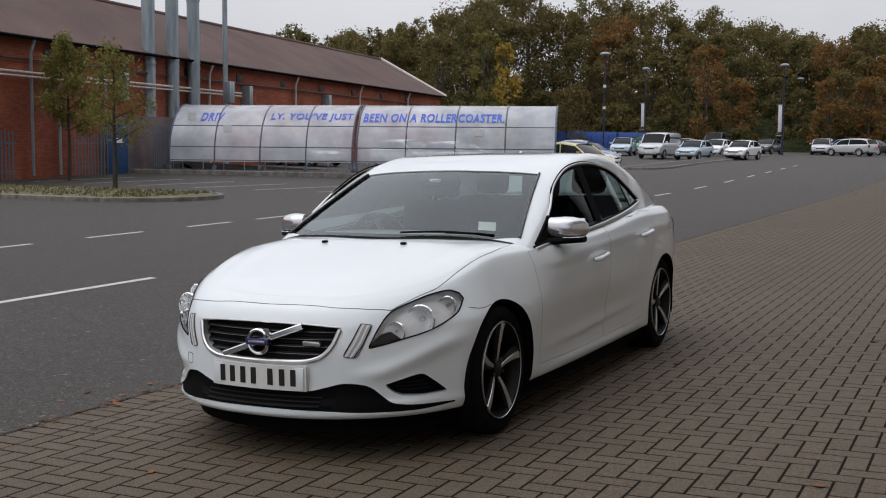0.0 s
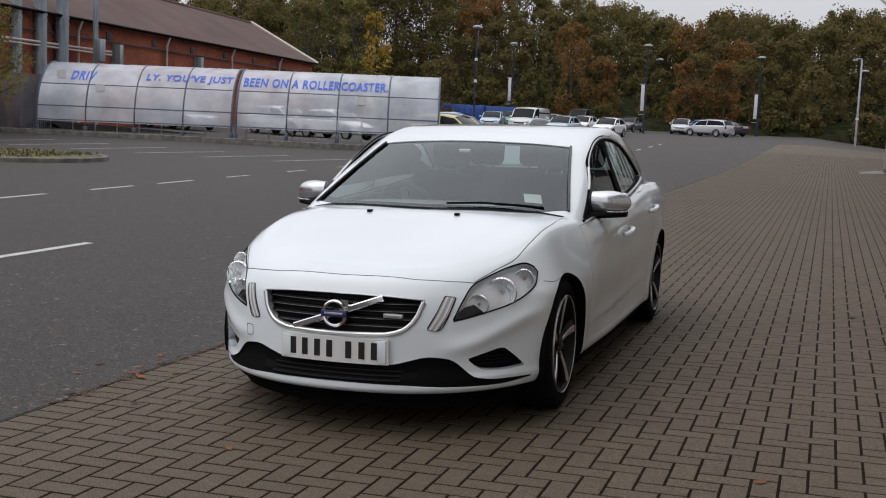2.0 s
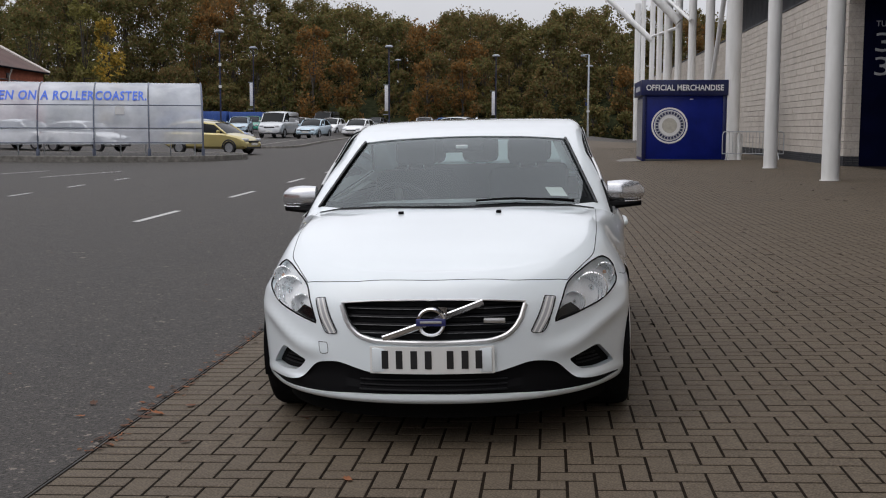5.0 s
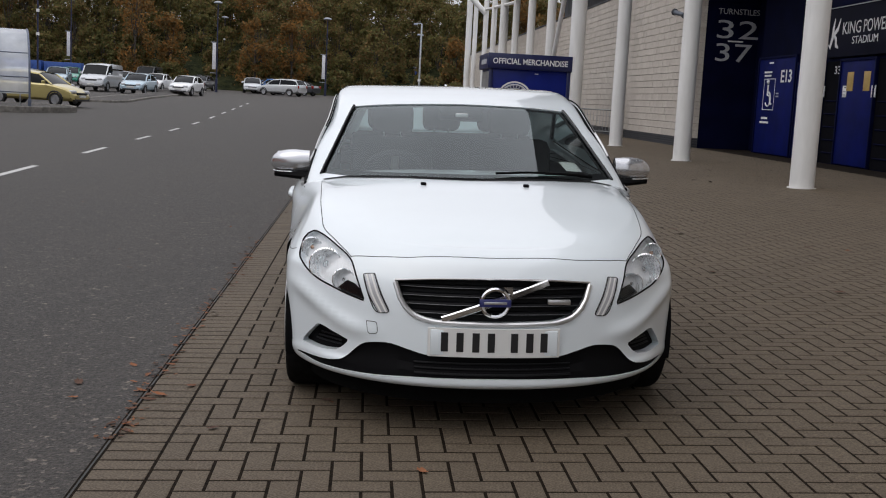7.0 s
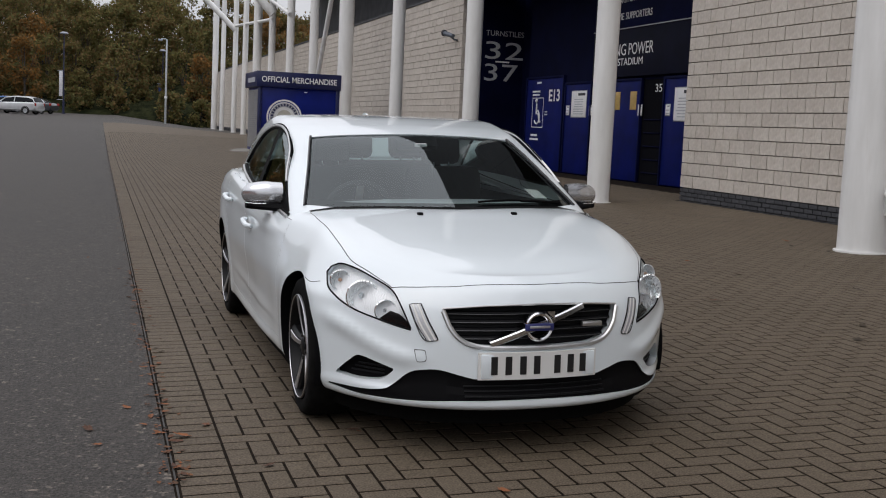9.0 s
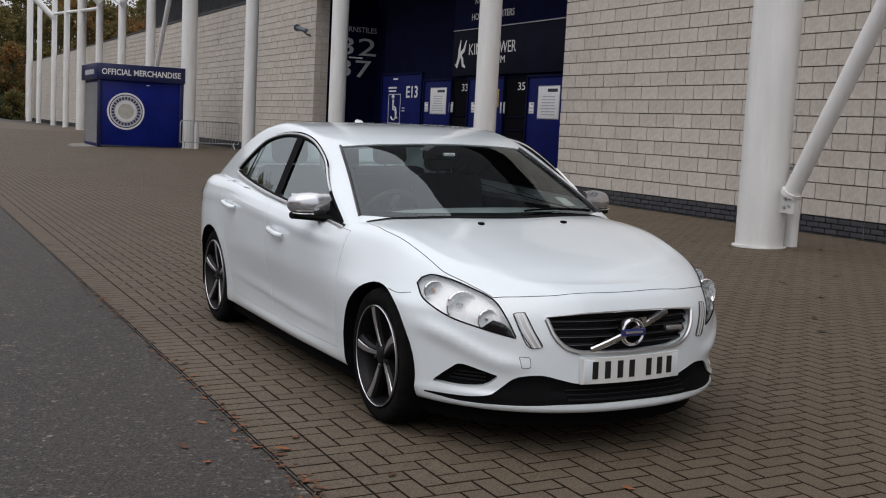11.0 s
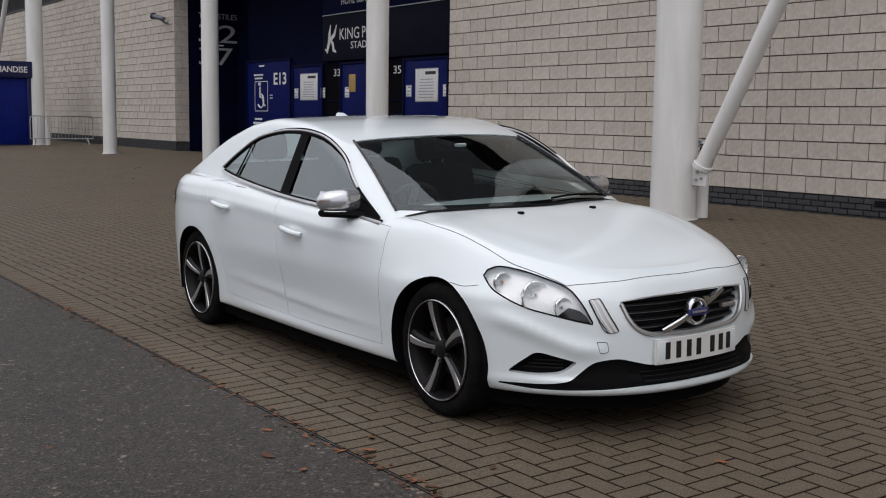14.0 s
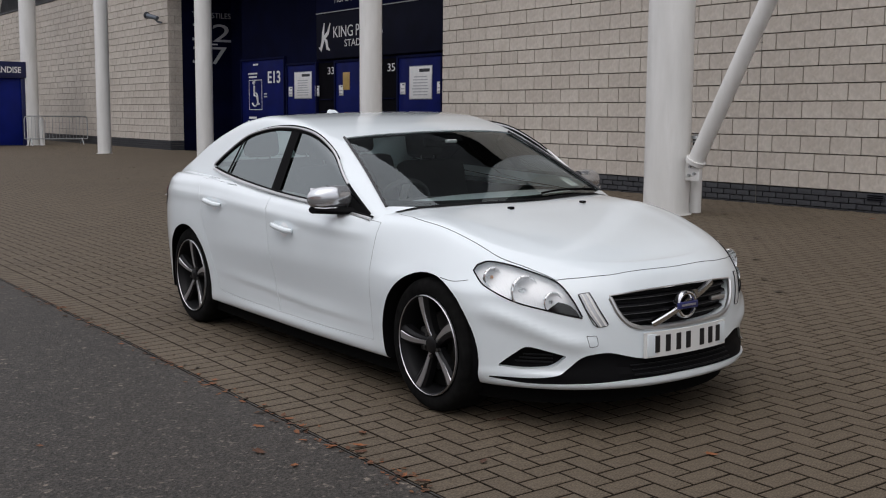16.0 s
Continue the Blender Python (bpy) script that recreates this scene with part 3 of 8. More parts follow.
def notice(y1, z1, w, h, label, material=white_print, x=BX, rows=7):
    n = thing("notice_board", facing(x - 0.05, y1, z1 - h), label, "notice", "notices")
    part("sheet", box_bm(0, -0.012, 0, w, 0, h, 0.003), material, n)
    if rows:
        part("frame", box_bm(-0.02, -0.008, -0.02, w + 0.02, 0.004, h + 0.02, 0.003), galv, n)
        tiny_print(n, w * 0.12, h * 0.1, w * 0.76, h * 0.66, rows, 0.012, grey_print, 0.35)
        part("heading", box_bm(w * 0.45, -0.016, h * 0.83, w * 0.92, -0.012, h * 0.93), dark_steel, n)
    return n


notice(23.8, 2.52, 0.98, 0.7, "white printed notice in a metal frame")
notice(17.95, 2.5, 0.92, 0.74, "white printed notice in a metal frame")
notice(21.1, 2.46, 0.34, 0.45, "plain ochre metal plate", ochre, rows=0)
notice(20.2, 2.46, 0.34, 0.45, "plain ochre metal plate", ochre, rows=0)
for yy in (24.15, 22.6, 21.3, 19.75, 18.35, 16.8):
    notice(yy, 2.12, 0.2, 0.24, "small white sticker with grey marks", white_print, rows=2)

# floodlight camera on the far wall, bollard box, barrier, bollards
cctv = thing("security_camera", Matrix.Translation((LX, 29.7, 4.3)), "grey wall-mounted security camera", "camera fixture")
part("bracket", tube_bm([(0.0, 0, -0.12), (-0.12, 0, -0.1), (-0.26, 0.0, 0.0)], 0.03, 8), fence_grey, cctv)
part("housing", tube_bm([(-0.22, -0.2, 0.0), (-0.36, 0.28, 0.1)], [0.06, 0.085], 12), fence_grey, cctv)
part("hood", tube_bm([(-0.355, 0.26, 0.1), (-0.375, 0.33, 0.115)], [0.1, 0.11], 12), dark_steel, cctv)

bol = thing("bollard", pose(6.95, 5.43, ground_z(6.95, 5.43)), "grey metal bollard with louvred top beside the column", "bollard")
part("post", tube_bm([(0, 0, -0.02), (0, 0, 0.74)], 0.085, 20), white_steel, bol)
for k in range(3):
    part("louvre", tube_bm([(0, 0, 0.77 + 0.06 * k), (0, 0, 0.79 + 0.06 * k)], 0.1, 20), galv, bol)
part("cap", tube_bm([(0, 0, 0.93), (0, 0, 0.97), (0, 0, 0.99)], [0.1, 0.09, 0.03], 20), galv, bol)
part("core", tube_bm([(0, 0, 0.74), (0, 0, 0.93)], 0.05, 12), dark_steel, bol)


def barrier(x, y, rz):
    b = thing("crowd_barrier", pose(x, y, ground_z(x, y), 0, 0, rz), "galvanised steel crowd barrier", "barrier")
    pts = [(0, 0, 0.25), (0, 0, 0.95), (0.03, 0, 1.03), (0.1, 0, 1.06), (2.1, 0, 1.06), (2.17, 0, 1.03), (2.2, 0, 0.95), (2.2, 0, 0.25)]
    part("frame", tube_bm(pts, 0.02, 8), galv, b)
    part("bottom_rail", tube_bm([(0, 0, 0.25), (2.2, 0, 0.25)], 0.018, 8), galv, b)
    for k in range(17):
        part("rod", tube_bm([(0.13 + 0.12 * k, 0, 0.25), (0.13 + 0.12 * k, 0, 1.05)], 0.007, 6), galv, b)
    for xx in (0.2, 2.0):
        part("foot", tube_bm([(xx, -0.3, 0.0), (xx, 0, 0.28), (xx, 0.3, 0.0)], 0.018, 8), galv, b)
    return b


barrier(6.87, 36.85, -3)
for x, y in ((7.52, 37.0),):
    b = thing("short_bollard", pose(x, y, ground_z(x, y)), "short light grey post with a ringed top", "bollard", "short bollards")
    part("post", tube_bm([(0, 0, -0.02), (0, 0, 0.85)], 0.09, 16), white_steel, b)
    part("ring", tube_bm([(0, 0, 0.88), (0, 0, 0.92)], 0.1, 16), white_steel, b)
    part("cap", tube_bm([(0, 0, 0.85), (0, 0, 1.0)], [0.07, 0.06], 16), white_steel, b)

air_brick = thing("air_vent", facing(RX - 0.006, 4.0, 0.36), "small black vent in the plinth", "vent")
part("frame", box_bm(-0.01, -0.004, -0.01, 0.24, 0.02, 0.085, 0.002), dark_steel, air_brick)
# slots are raised black bars, painted for the shaded depth
for k in range(3):
    part("slot", box_bm(0.005, -0.008, 0.006 + 0.026 * k, 0.225, -0.004, 0.022 + 0.026 * k), void_black, air_brick)
# a vertical joint line on the wall, modelled as a tube with added clips
joint_line = thing("wall_cable", pose(RX - 0.012, 5.72, 0.18), "thin grey tube standing for a vertical joint line up the block wall", "cable")
part("sheath", tube_bm([(0, 0, 0), (0.002, 0.01, 1.1), (0, 0.0, 2.3), (0.002, 0.01, 4.6)], 0.004, 6), kerb_stone, joint_line)
for zz in (0.5, 1.4, 2.2, 3.2):
    part("clip", box_bm(-0.008, -0.012, zz, 0.006, 0.018, zz + 0.015, 0.001), kerb_stone, joint_line)

# ---- merchandise kiosk ----
kz = 0.1
kiosk = thing("kiosk", pose(3.95, 37.3, kz), "blue timber merchandise kiosk with a white round crest", "kiosk")
KW, KD = 3.1, 3.4
part("body", box_bm(0.08, 0.06, 0.0, KW - 0.04, KD, 2.5, 0.01), kiosk_blue, kiosk)
part("fascia", box_bm(-0.06, -0.06, 2.48, KW + 0.05, KD + 0.05, 3.06, 0.01), kiosk_dark, kiosk)
part("corner_post", box_bm(0.0, 0.0, 0.0, 0.14, 0.14, 2.48, 0.01), kiosk_dark, kiosk)
part("corner_post", box_bm(KW - 0.12, 0.0, 0.0, KW + 0.02, 0.14, 2.48, 0.01), kiosk_dark, kiosk)
part("skirting", box_bm(0.14, 0.02, 0.0, KW - 0.12, 0.06, 0.1, 0.004), dark_steel, kiosk)
bm = fit_text("OFFICIAL MERCHANDISE", 2.86, 0.22, bold=0.02)
bmesh.ops.translate(bm, verts=bm.verts, vec=(0.12, -0.064, 2.66))
part("lettering", bm, white_print, kiosk, smooth=False)
bm = bmesh.new()
for k in range(28):
    box_bm(0.045, 0.3, 0.15 + 0.08 * k, 0.075, KD - 0.3, 0.222 + 0.08 * k, bm=bm)
part("roller_shutter", bm, shutter_grey, kiosk, "grey slatted roller shutter", False)
bm = bmesh.new()
box_bm(-0.066, 0.5, 2.66, -0.061, KD - 0.9, 2.84, bm=bm)
part("side_print", bm, grey_print, kiosk, smooth=False)


def disc(r0, r1, cx, cz, y, sides=48):
    b = bmesh.new()
    rows = []
    for r in (r0, r1):
        rows.append([(cx + r * math.cos(k * math.tau / sides), y, cz + r * math.sin(k * math.tau / sides)) for k in range(sides)])
    if r0 > 0:
        grid_rows(b, rows, True)
    else:
        b.faces.new([b.verts.new(p) for p in rows[1]])
    g = bmesh.ops.extrude_face_region(b, geom=b.faces[:])
    bmesh.ops.translate(b, verts=[v for v in g["geom"] if isinstance(v, bmesh.types.BMVert)], vec=(0, -0.006, 0))
    return b


CX, CZ = 1.02, 1.36
part("crest_ring", disc(0.61, 0.675, CX, CZ, 0.056), white_print, kiosk, smooth=False)
part("crest_disc", disc(0.0, 0.575, CX, CZ, 0.058), white_print, kiosk, smooth=False)
part("crest_band", disc(0.395, 0.55, CX, CZ, 0.048), grey_print, kiosk, smooth=False)
for k in range(26):
    bm = bmesh.new()
    a = k * math.tau / 26
    m = Matrix.Translation((CX, 0.038, CZ)) @ Matrix.Rotation(a, 4, "Y") @ Matrix.Translation((0, 0, 0.472))
    v = [bm.verts.new(m @ Vector(p)) for p in ((-0.036, 0, -0.045), (0.036, 0, -0.045), (0.036, 0, 0.045), (-0.036, 0, 0.045))]
    bm.faces.new(v)
    part("crest_mark", bm, kiosk_dark, kiosk, smooth=False)
part("crest_middle", disc(0.0, 0.28, CX, CZ, 0.046), crest_pale, kiosk, "plain pale round field of the crest", False)
part("small_plate", box_bm(1.75, 0.05, 2.33, 1.88, 0.058, 2.36), white_print, kiosk)
bm = bmesh.new()
v = [bm.verts.new(p) for p in ((-1.55, 0.0, 0.03), (-0.02, -0.25, 0.1), (-0.02, 3.0, 0.12), (-1.1, 3.0, 0.04))]
bm.faces.new(v)
g = bmesh.ops.extrude_face_region(bm, geom=bm.faces[:])
bmesh.ops.translate(bm, verts=[q for q in g["geom"] if isinstance(q, bmesh.types.BMVert)], vec=(0, 0, -0.16))
rp = mesh_ob("access_ramp", bm, kerb_stone, False)
rp.matrix_world = pose(3.93, 37.3, kz - 0.06)
tagged(rp, "pale grey ramp in front of the kiosk shutter", "ramp")

# ---- the arched glazed shelter ----
SA, SB = Vector((-13.75, 40.0)), Vector((-30.4, 34.2))
sdir = (SB - SA).normalized()
slen = (SB - SA).length
sz = 0.52
shelter = thing("trolley_shelter", Matrix.Translation((SA.x, SA.y, sz)) @ Matrix.Rotation(math.atan2(sdir.y, sdir.x), 4, "Z"), "long arched shelter of scratched clear plastic on blue frames", "shelter")
# x runs along the shelter; the front faces +y here (towards the lane)


def arch(s):
    """Height and reach of the shell: s from 0 at the front foot to 1 at the back of the roof."""
    a = s * 1.62
    return 2.0 - 2.4 * (1 - math.cos(min(a, 1.57))) - max(0, a - 1.57), 2.66 * math.sin(min(a, 1.57)) ** 0.8


def shell(x0, x1, s0, s1, n=12, off=0.0):
    b = bmesh.new()
    rows = []
    for i in range(n + 1):
        y, z = arch(s0 + (s1 - s0) * i / n)
        rows.append([(x0, y + off, z), (x1, y + off, z)])
    grid_rows(b, rows)
    return b


SECTIONS = ((0.2, 8.32), (8.7, 8.0))  # start and length of the two runs of bays
bays = [(g0 + half * k / 4, g0 + half * (k + 1) / 4) for g0, half in SECTIONS for k in range(4)]
for a, b in bays:
    pane = part("pane", shell(a + 0.03, b - 0.03, 0.02, 1.0), plastic, shelter)
for g0, half in SECTIONS:
    for k in range(5):
        x = g0 + half * k / 4
        pts = [(x, arch(i / 14)[0] + 0.02, arch(i / 14)[1]) for i in range(15)]
        part("hoop", tube_bm(pts, 0.04 if k in (0, 4) else 0.022, 8), shelter_frame, shelter)
        part("foot", box_bm(x - 0.06, 1.9, -0.3, x + 0.06, 2.12, 0.0, 0.01), shelter_frame, shelter)
    for s in (0.03, 0.14, 0.378):
        y, z = arch(s)
        part("rail", tube_bm([(g0, y, z), (g0 + half, y, z)], 0.018, 8), shelter_frame, shelter)
    part("bump_rail", tube_bm([(g0 + 0.1, 1.2, 0.7), (g0 + half - 0.1, 1.2, 0.7)], 0.03, 8), galv, shelter)
    for k in range(9):
        x = g0 + 0.3 + (half - 0.6) * k / 8
        part("bump_post", tube_bm([(x, 1.2, -0.45), (x, 1.2, 0.7)], 0.025, 8), galv, shelter)
for a, b, at in (("DRIV", 0, 15.5), ("LY. YOU'VE JUST", 0, 12.4), ("BEEN ON A ROLLER", 0, 8.35), ("COASTER.", 0, 4.3)):
    w = {"DRIV": 1.0, "LY. YOU'VE JUST": 3.6, "BEEN ON A ROLLER": 4.0, "COASTER.": 1.95}[a]
    bm = fit_text(a, w, 0.40, shear=0.05, spacing=1.1, bold=0.022)
    for v in bm.verts:
        s_ = 0.435 + 0.15 * v.co.z / 0.40
        (y, z), (y2, z2) = arch(s_), arch(s_ + 0.01)
        n_ = Vector((z2 - z, y - y2)).normalized() * (0.024 - v.co.y)
        v.co = (at - v.co.x, y + n_.x, z + n_.y)
    part("lettering", bm, shelter_print, shelter, smooth=False)
for x, y0 in ((15.7, 0.46), (14.0, 0.3), (3.2, 0.27)):
    y, z = arch(y0)
    part("sticker", box_bm(x, y + 0.04, z, x + 0.35, y + 0.06, z + 0.3), white_print, shelter, smooth=False)

# ---- brick hall with a slate roof ----
HA, HB = Vector((-21.6, -28.0)), Vector((-36.6, 74.0))
hdir = (HB - HA).normalized()
hang = math.atan2(hdir.y, hdir.x) - math.pi / 2
hl = (HB - HA).length
hall = thing("brick_hall", Matrix.Translation((HA.x, HA.y, 0.0)) @ Matrix.Rotation(hang, 4, "Z"), "long red brick hall with a dark slate roof", "building")
EAVE, RIDGE, SPAN = 5.35, 8.3, 10.4
part("wall", box_bm(-0.4, 0, -0.3, 0, hl, EAVE), red_brick, hall, "weathered red brick wall", False)
part("wall", box_bm(-SPAN, hl - 0.4, -0.3, -0.402, hl, EAVE), red_brick, hall, "weathered red brick wall", False)
bm = bmesh.new()
v = [bm.verts.new(p) for p in ((-SPAN, hl - 0.2, EAVE), (0, hl - 0.2, EAVE), (-SPAN / 2, hl - 0.2, RIDGE - 0.1))]
bm.faces.new(v)
part("gable", bm, red_brick, hall, smooth=False)
bm = bmesh.new()
rows = []
for d, z in ((0.35, EAVE - 0.14), (0.35, EAVE - 0.02), (-SPAN / 2, RIDGE), (-SPAN - 0.35, EAVE - 0.02), (-SPAN - 0.35, EAVE - 0.14), (-SPAN / 2, RIDGE - 0.14), (0.35, EAVE - 0.14)):
    rows.append([(d, -0.3, z), (d, hl + 0.3, z)])
grid_rows(bm, rows)
part("roof", bm, roof_slate, hall, "dark purple-grey slate roof", False)
part("ridge", tube_bm([(-SPAN / 2, -0.3, RIDGE), (-SPAN / 2, hl + 0.3, RIDGE)], 0.12, 8), roof_slate, hall)
vb = bmesh.new()
for s in (0.35, -SPAN - 0.35):
    pa, pb = Vector((s, hl + 0.32, EAVE - 0.06)), Vector((-SPAN / 2, hl + 0.32, RIDGE + 0.02))
    tube_bm([pa, pb], 0.17, 6, vb)
part("verge_board", vb, cream_trim, hall, "pale cream verge board")
part("gutter", tube_bm([(0.42, -0.2, EAVE - 0.08), (0.42, hl, EAVE - 0.08)], 0.065, 8), void_black, hall)
for z, r in ((4.0, 0.05), (3.85, 0.04)):
    part("pipe", tube_bm([(0.3, 0.5, z), (0.3, 70, z)], r, 8), cream_trim, hall, "pale lagged pipe along the wall")
part("cable_tray", tube_bm([(0.12, 0.5, 4.5), (0.12, hl - 2, 4.5)], 0.04, 6), dark_steel, hall)
for y in (52.0, 54.0, 55.6, 58.6, 67.0, 76.5, 86.0, 95.0):
    part("downpipe", tube_bm([(0.2, y, 0.2), (0.2, y, EAVE - 0.6), (0.4, y, EAVE - 0.1)], 0.06, 8), cream_trim if y > 60 else duct_grey, hall)
for k in range(14):
    y = 30 + k * 5.0
    part("vent", box_bm(0.0, y, 4.6, 0.05, y + 0.5, 4.95, 0.01), dark_steel, hall)
for y in (59.5, 70.5, 80.5):
    part("wall_bracket", box_bm(0.0, y, 3.2, 0.5, y + 0.35, 4.4, 0.02), duct_grey, hall)


def flue(x, y, r):
    f = thing("flue", pose(x, y, 0.0), "tall galvanised flue pipe with banded joints", "flue", "flues")
    part("pipe", tube_bm([(0, 0, -0.2), (0, 0, 14)], r, 24), duct_grey, f)
    for z in (1.4, 3.0, 4.9, 5.15, 8.0):
        part("band", tube_bm([(0, 0, z), (0, 0, z + 0.09)], r + 0.03, 24), duct_grey, f)
    return f


for x, y in ((-30.6, 33.4), (-30.7, 35.1), (-30.8, 36.7)):
    flue(x, y, 0.29)
pole_thin = thing("pole", pose(-30.2, 38.3, 0), "slim grey steel pole", "pole")
part("shaft", tube_bm([(0, 0, -0.2), (0, 0, 13)], 0.12, 10), duct_grey, pole_thin)
part("junction_box", box_bm(0.1, -0.2, 3.4, 0.4, 0.2, 4.4, 0.02), duct_grey, pole_thin)

# blue door, palisade fence, low wall before the hall
dr = thing("hall_door", pose(-29.7, 30.4, 0.15, 0, 0, 83), "blue painted steel door in the yard wall", "door")
part("leaf", box_bm(-0.5, -0.05, 0, 0.5, 0.0, 2.1, 0.01), door_blue, dr)
part("frame", box_bm(-0.58, -0.03, 0, 0.58, 0.04, 2.18, 0.01), fence_grey, dr)
part("plate", box_bm(-0.25, -0.06, 1.3, 0.25, -0.051, 1.5), white_print, dr)
yard_paint = Mat("yard_wall_paint", (0.19, 0.145, 0.15), 0.85).speckle(0.8, (0.15, 0.115, 0.12), (0.23, 0.18, 0.185), 1.0, 6.0).stains(0.7, (0.05, 0.045, 0.045), 0.5, 0.7, 0.6, (1, 1, 0.4)).m
yard_wall = tagged(mesh_ob("wall_yard", box_bm(-30.4, 2, -0.2, -30.1, 36.2, 2.6), yard_paint, False), "dull brown-grey yard wall before the hall", "wall", kind="structure")
yard_wall.rotation_euler[2] = 0.0


def palisade(x0, y0, x1, y1, h=1.9):
    d = Vector((x1 - x0, y1 - y0))
    n = max(2, int(d.length / 0.17))
    ang = math.degrees(math.atan2(d.y, d.x))
    z = ground_z(x0, y0)
    f = thing("palisade_fence", pose(x0, y0, z, 0, 0, ang), "grey steel palisade fence", "fence", "palisade fences")
    pb = box_bm(-0.03, -0.01, 0.05, 0.03, 0.01, h - 0.08)
    v = [pb.verts.new(p) for p in ((-0.03, -0.01, h - 0.08), (0.03, -0.01, h - 0.08), (0, 0, h))]
    pb.faces.new(v)
    first = None
    for k in range(n):
        if first is None:
            first = part("pale", pb, fence_grey, f, smooth=False)
        else:
            o = new("pale", first.data)
            o.parent = f
            o.location = (k * d.length / n, 0, 0)
    for zz in (0.4, h - 0.5):
        part("rail", box_bm(0, 0.012, zz, d.length, 0.05, zz + 0.05), fence_grey, f)
    return f


palisade(-28.6, 20.0, -28.75, 24.2, 1.9)
palisade(-28.9, 27.2, -28.95, 29.0, 1.8)
palisade(-29.0, 31.8, -29.8, 36.4, 2.1)

# ---- lamp posts and banners ----
lamp_head = simple("lamp_head_grey", (0.3, 0.32, 0.36), 0.4, 0.3)
banner_white = simple("banner_white", (0.6, 0.6, 0.63), 0.6)
banner_blue = simple("banner_blue", (0.03, 0.06, 0.22), 0.6)


def lamp_post(x, y, h, banner=None, twin=True):
    z = ground_z(x, y)
    p = thing("street_lamp", pose(x, y, z), "tall dark blue lamp post with a flat grey lamp head", "street lamp", "car park lamps")
    part("shaft", tube_bm([(0, 0, -0.1), (0, 0, 1.2), (0, 0, 1.25), (0, 0, h)], [0.11, 0.11, 0.07, 0.05], 12), pole_blue, p)
    part("base", tube_bm([(0, 0, -0.05), (0, 0, 0.05)], 0.2, 12), pole_blue, p)
    hd = lathe_bm([(0.03, h + 0.18), (0.22, h + 0.16), (0.38, h + 0.08), (0.40, h), (0.33, h - 0.05), (0.03, h - 0.07)], 20, "z")
    part("head", hd, lamp_head, p)
    if banner:
        b = part("banner", box_bm(-0.42, -0.012, h - 6.0, -0.1, 0.012, h - 3.6, 0.004), banner, p, "narrow vertical banner")
        for zz in (h - 3.55, h - 6.35):
            part("banner_arm", tube_bm([(0, 0, zz), (-0.6, 0, zz)], 0.03, 6), lamp_head, p)
    else:
        for zz in (h - 2.6, h - 4.3):
            part("clamp", tube_bm([(0, 0, zz), (0, 0, zz + 0.22)], 0.12, 8), white_steel, p)
    return p


for x, y, h, b in ((-25.1, 80, 8.0, None), (-30.5, 110, 8.4, banner_white), (-35.2, 130, 8.2, None), (-14.7, 100, 8.1, banner_white), (-17.9, 130, 8.2, None),
                   (-5.05, 110, 7.7, banner_white), (-7.9, 130, 7.5, banner_blue), (4.9, 122, 7.7, banner_blue)):
    lamp_post(x, y, h, b)
sl = thing("street_lamp", pose(4.05, 100, ground_z(4.05, 100)), "slim galvanised lamp post with a small lantern", "street lamp")
part("shaft", tube_bm([(0, 0, -0.1), (0, 0, 7.6), (0, 0, 7.62)], [0.1, 0.075, 0.07], 10), galv, sl)
part("arm", tube_bm([(0, 0, 7.55), (-0.1, 0, 7.65), (-0.5, 0, 7.62)], 0.04, 8), galv, sl)
part("lantern", box_bm(-0.75, -0.12, 7.45, -0.35, 0.12, 7.62, 0.04), lamp_head, sl)
part("collar", tube_bm([(0, 0, 2.3), (0, 0, 2.5)], 0.14, 10), white_steel, sl)

# ---- parked cars ----
car_glass = Mat("dark_car_glass", (0.008, 0.010, 0.012), 0.08, Specular_IOR_Level=0.12).m
tyre_far = simple("tyre_rubber", (0.016, 0.016, 0.017), 0.8)
rim_far = simple("alloy_grey", (0.4, 0.41, 0.43), 0.35, 0.7)
lamp_glass_far = simple("lamp_lens", (0.6, 0.62, 0.65), 0.15)
lamp_red_far = simple("lamp_red", (0.25, 0.015, 0.01), 0.25)
plate_far = simple("plate_white", (0.65, 0.65, 0.62), 0.5)
black_trim = simple("black_trim", (0.02, 0.02, 0.022), 0.55)


def car_paint(name, c, metal=0.3):
    return simple(name, c, 0.28, metal, 0.05, 2.0, Coat_Weight=0.8, Coat_Roughness=0.05)


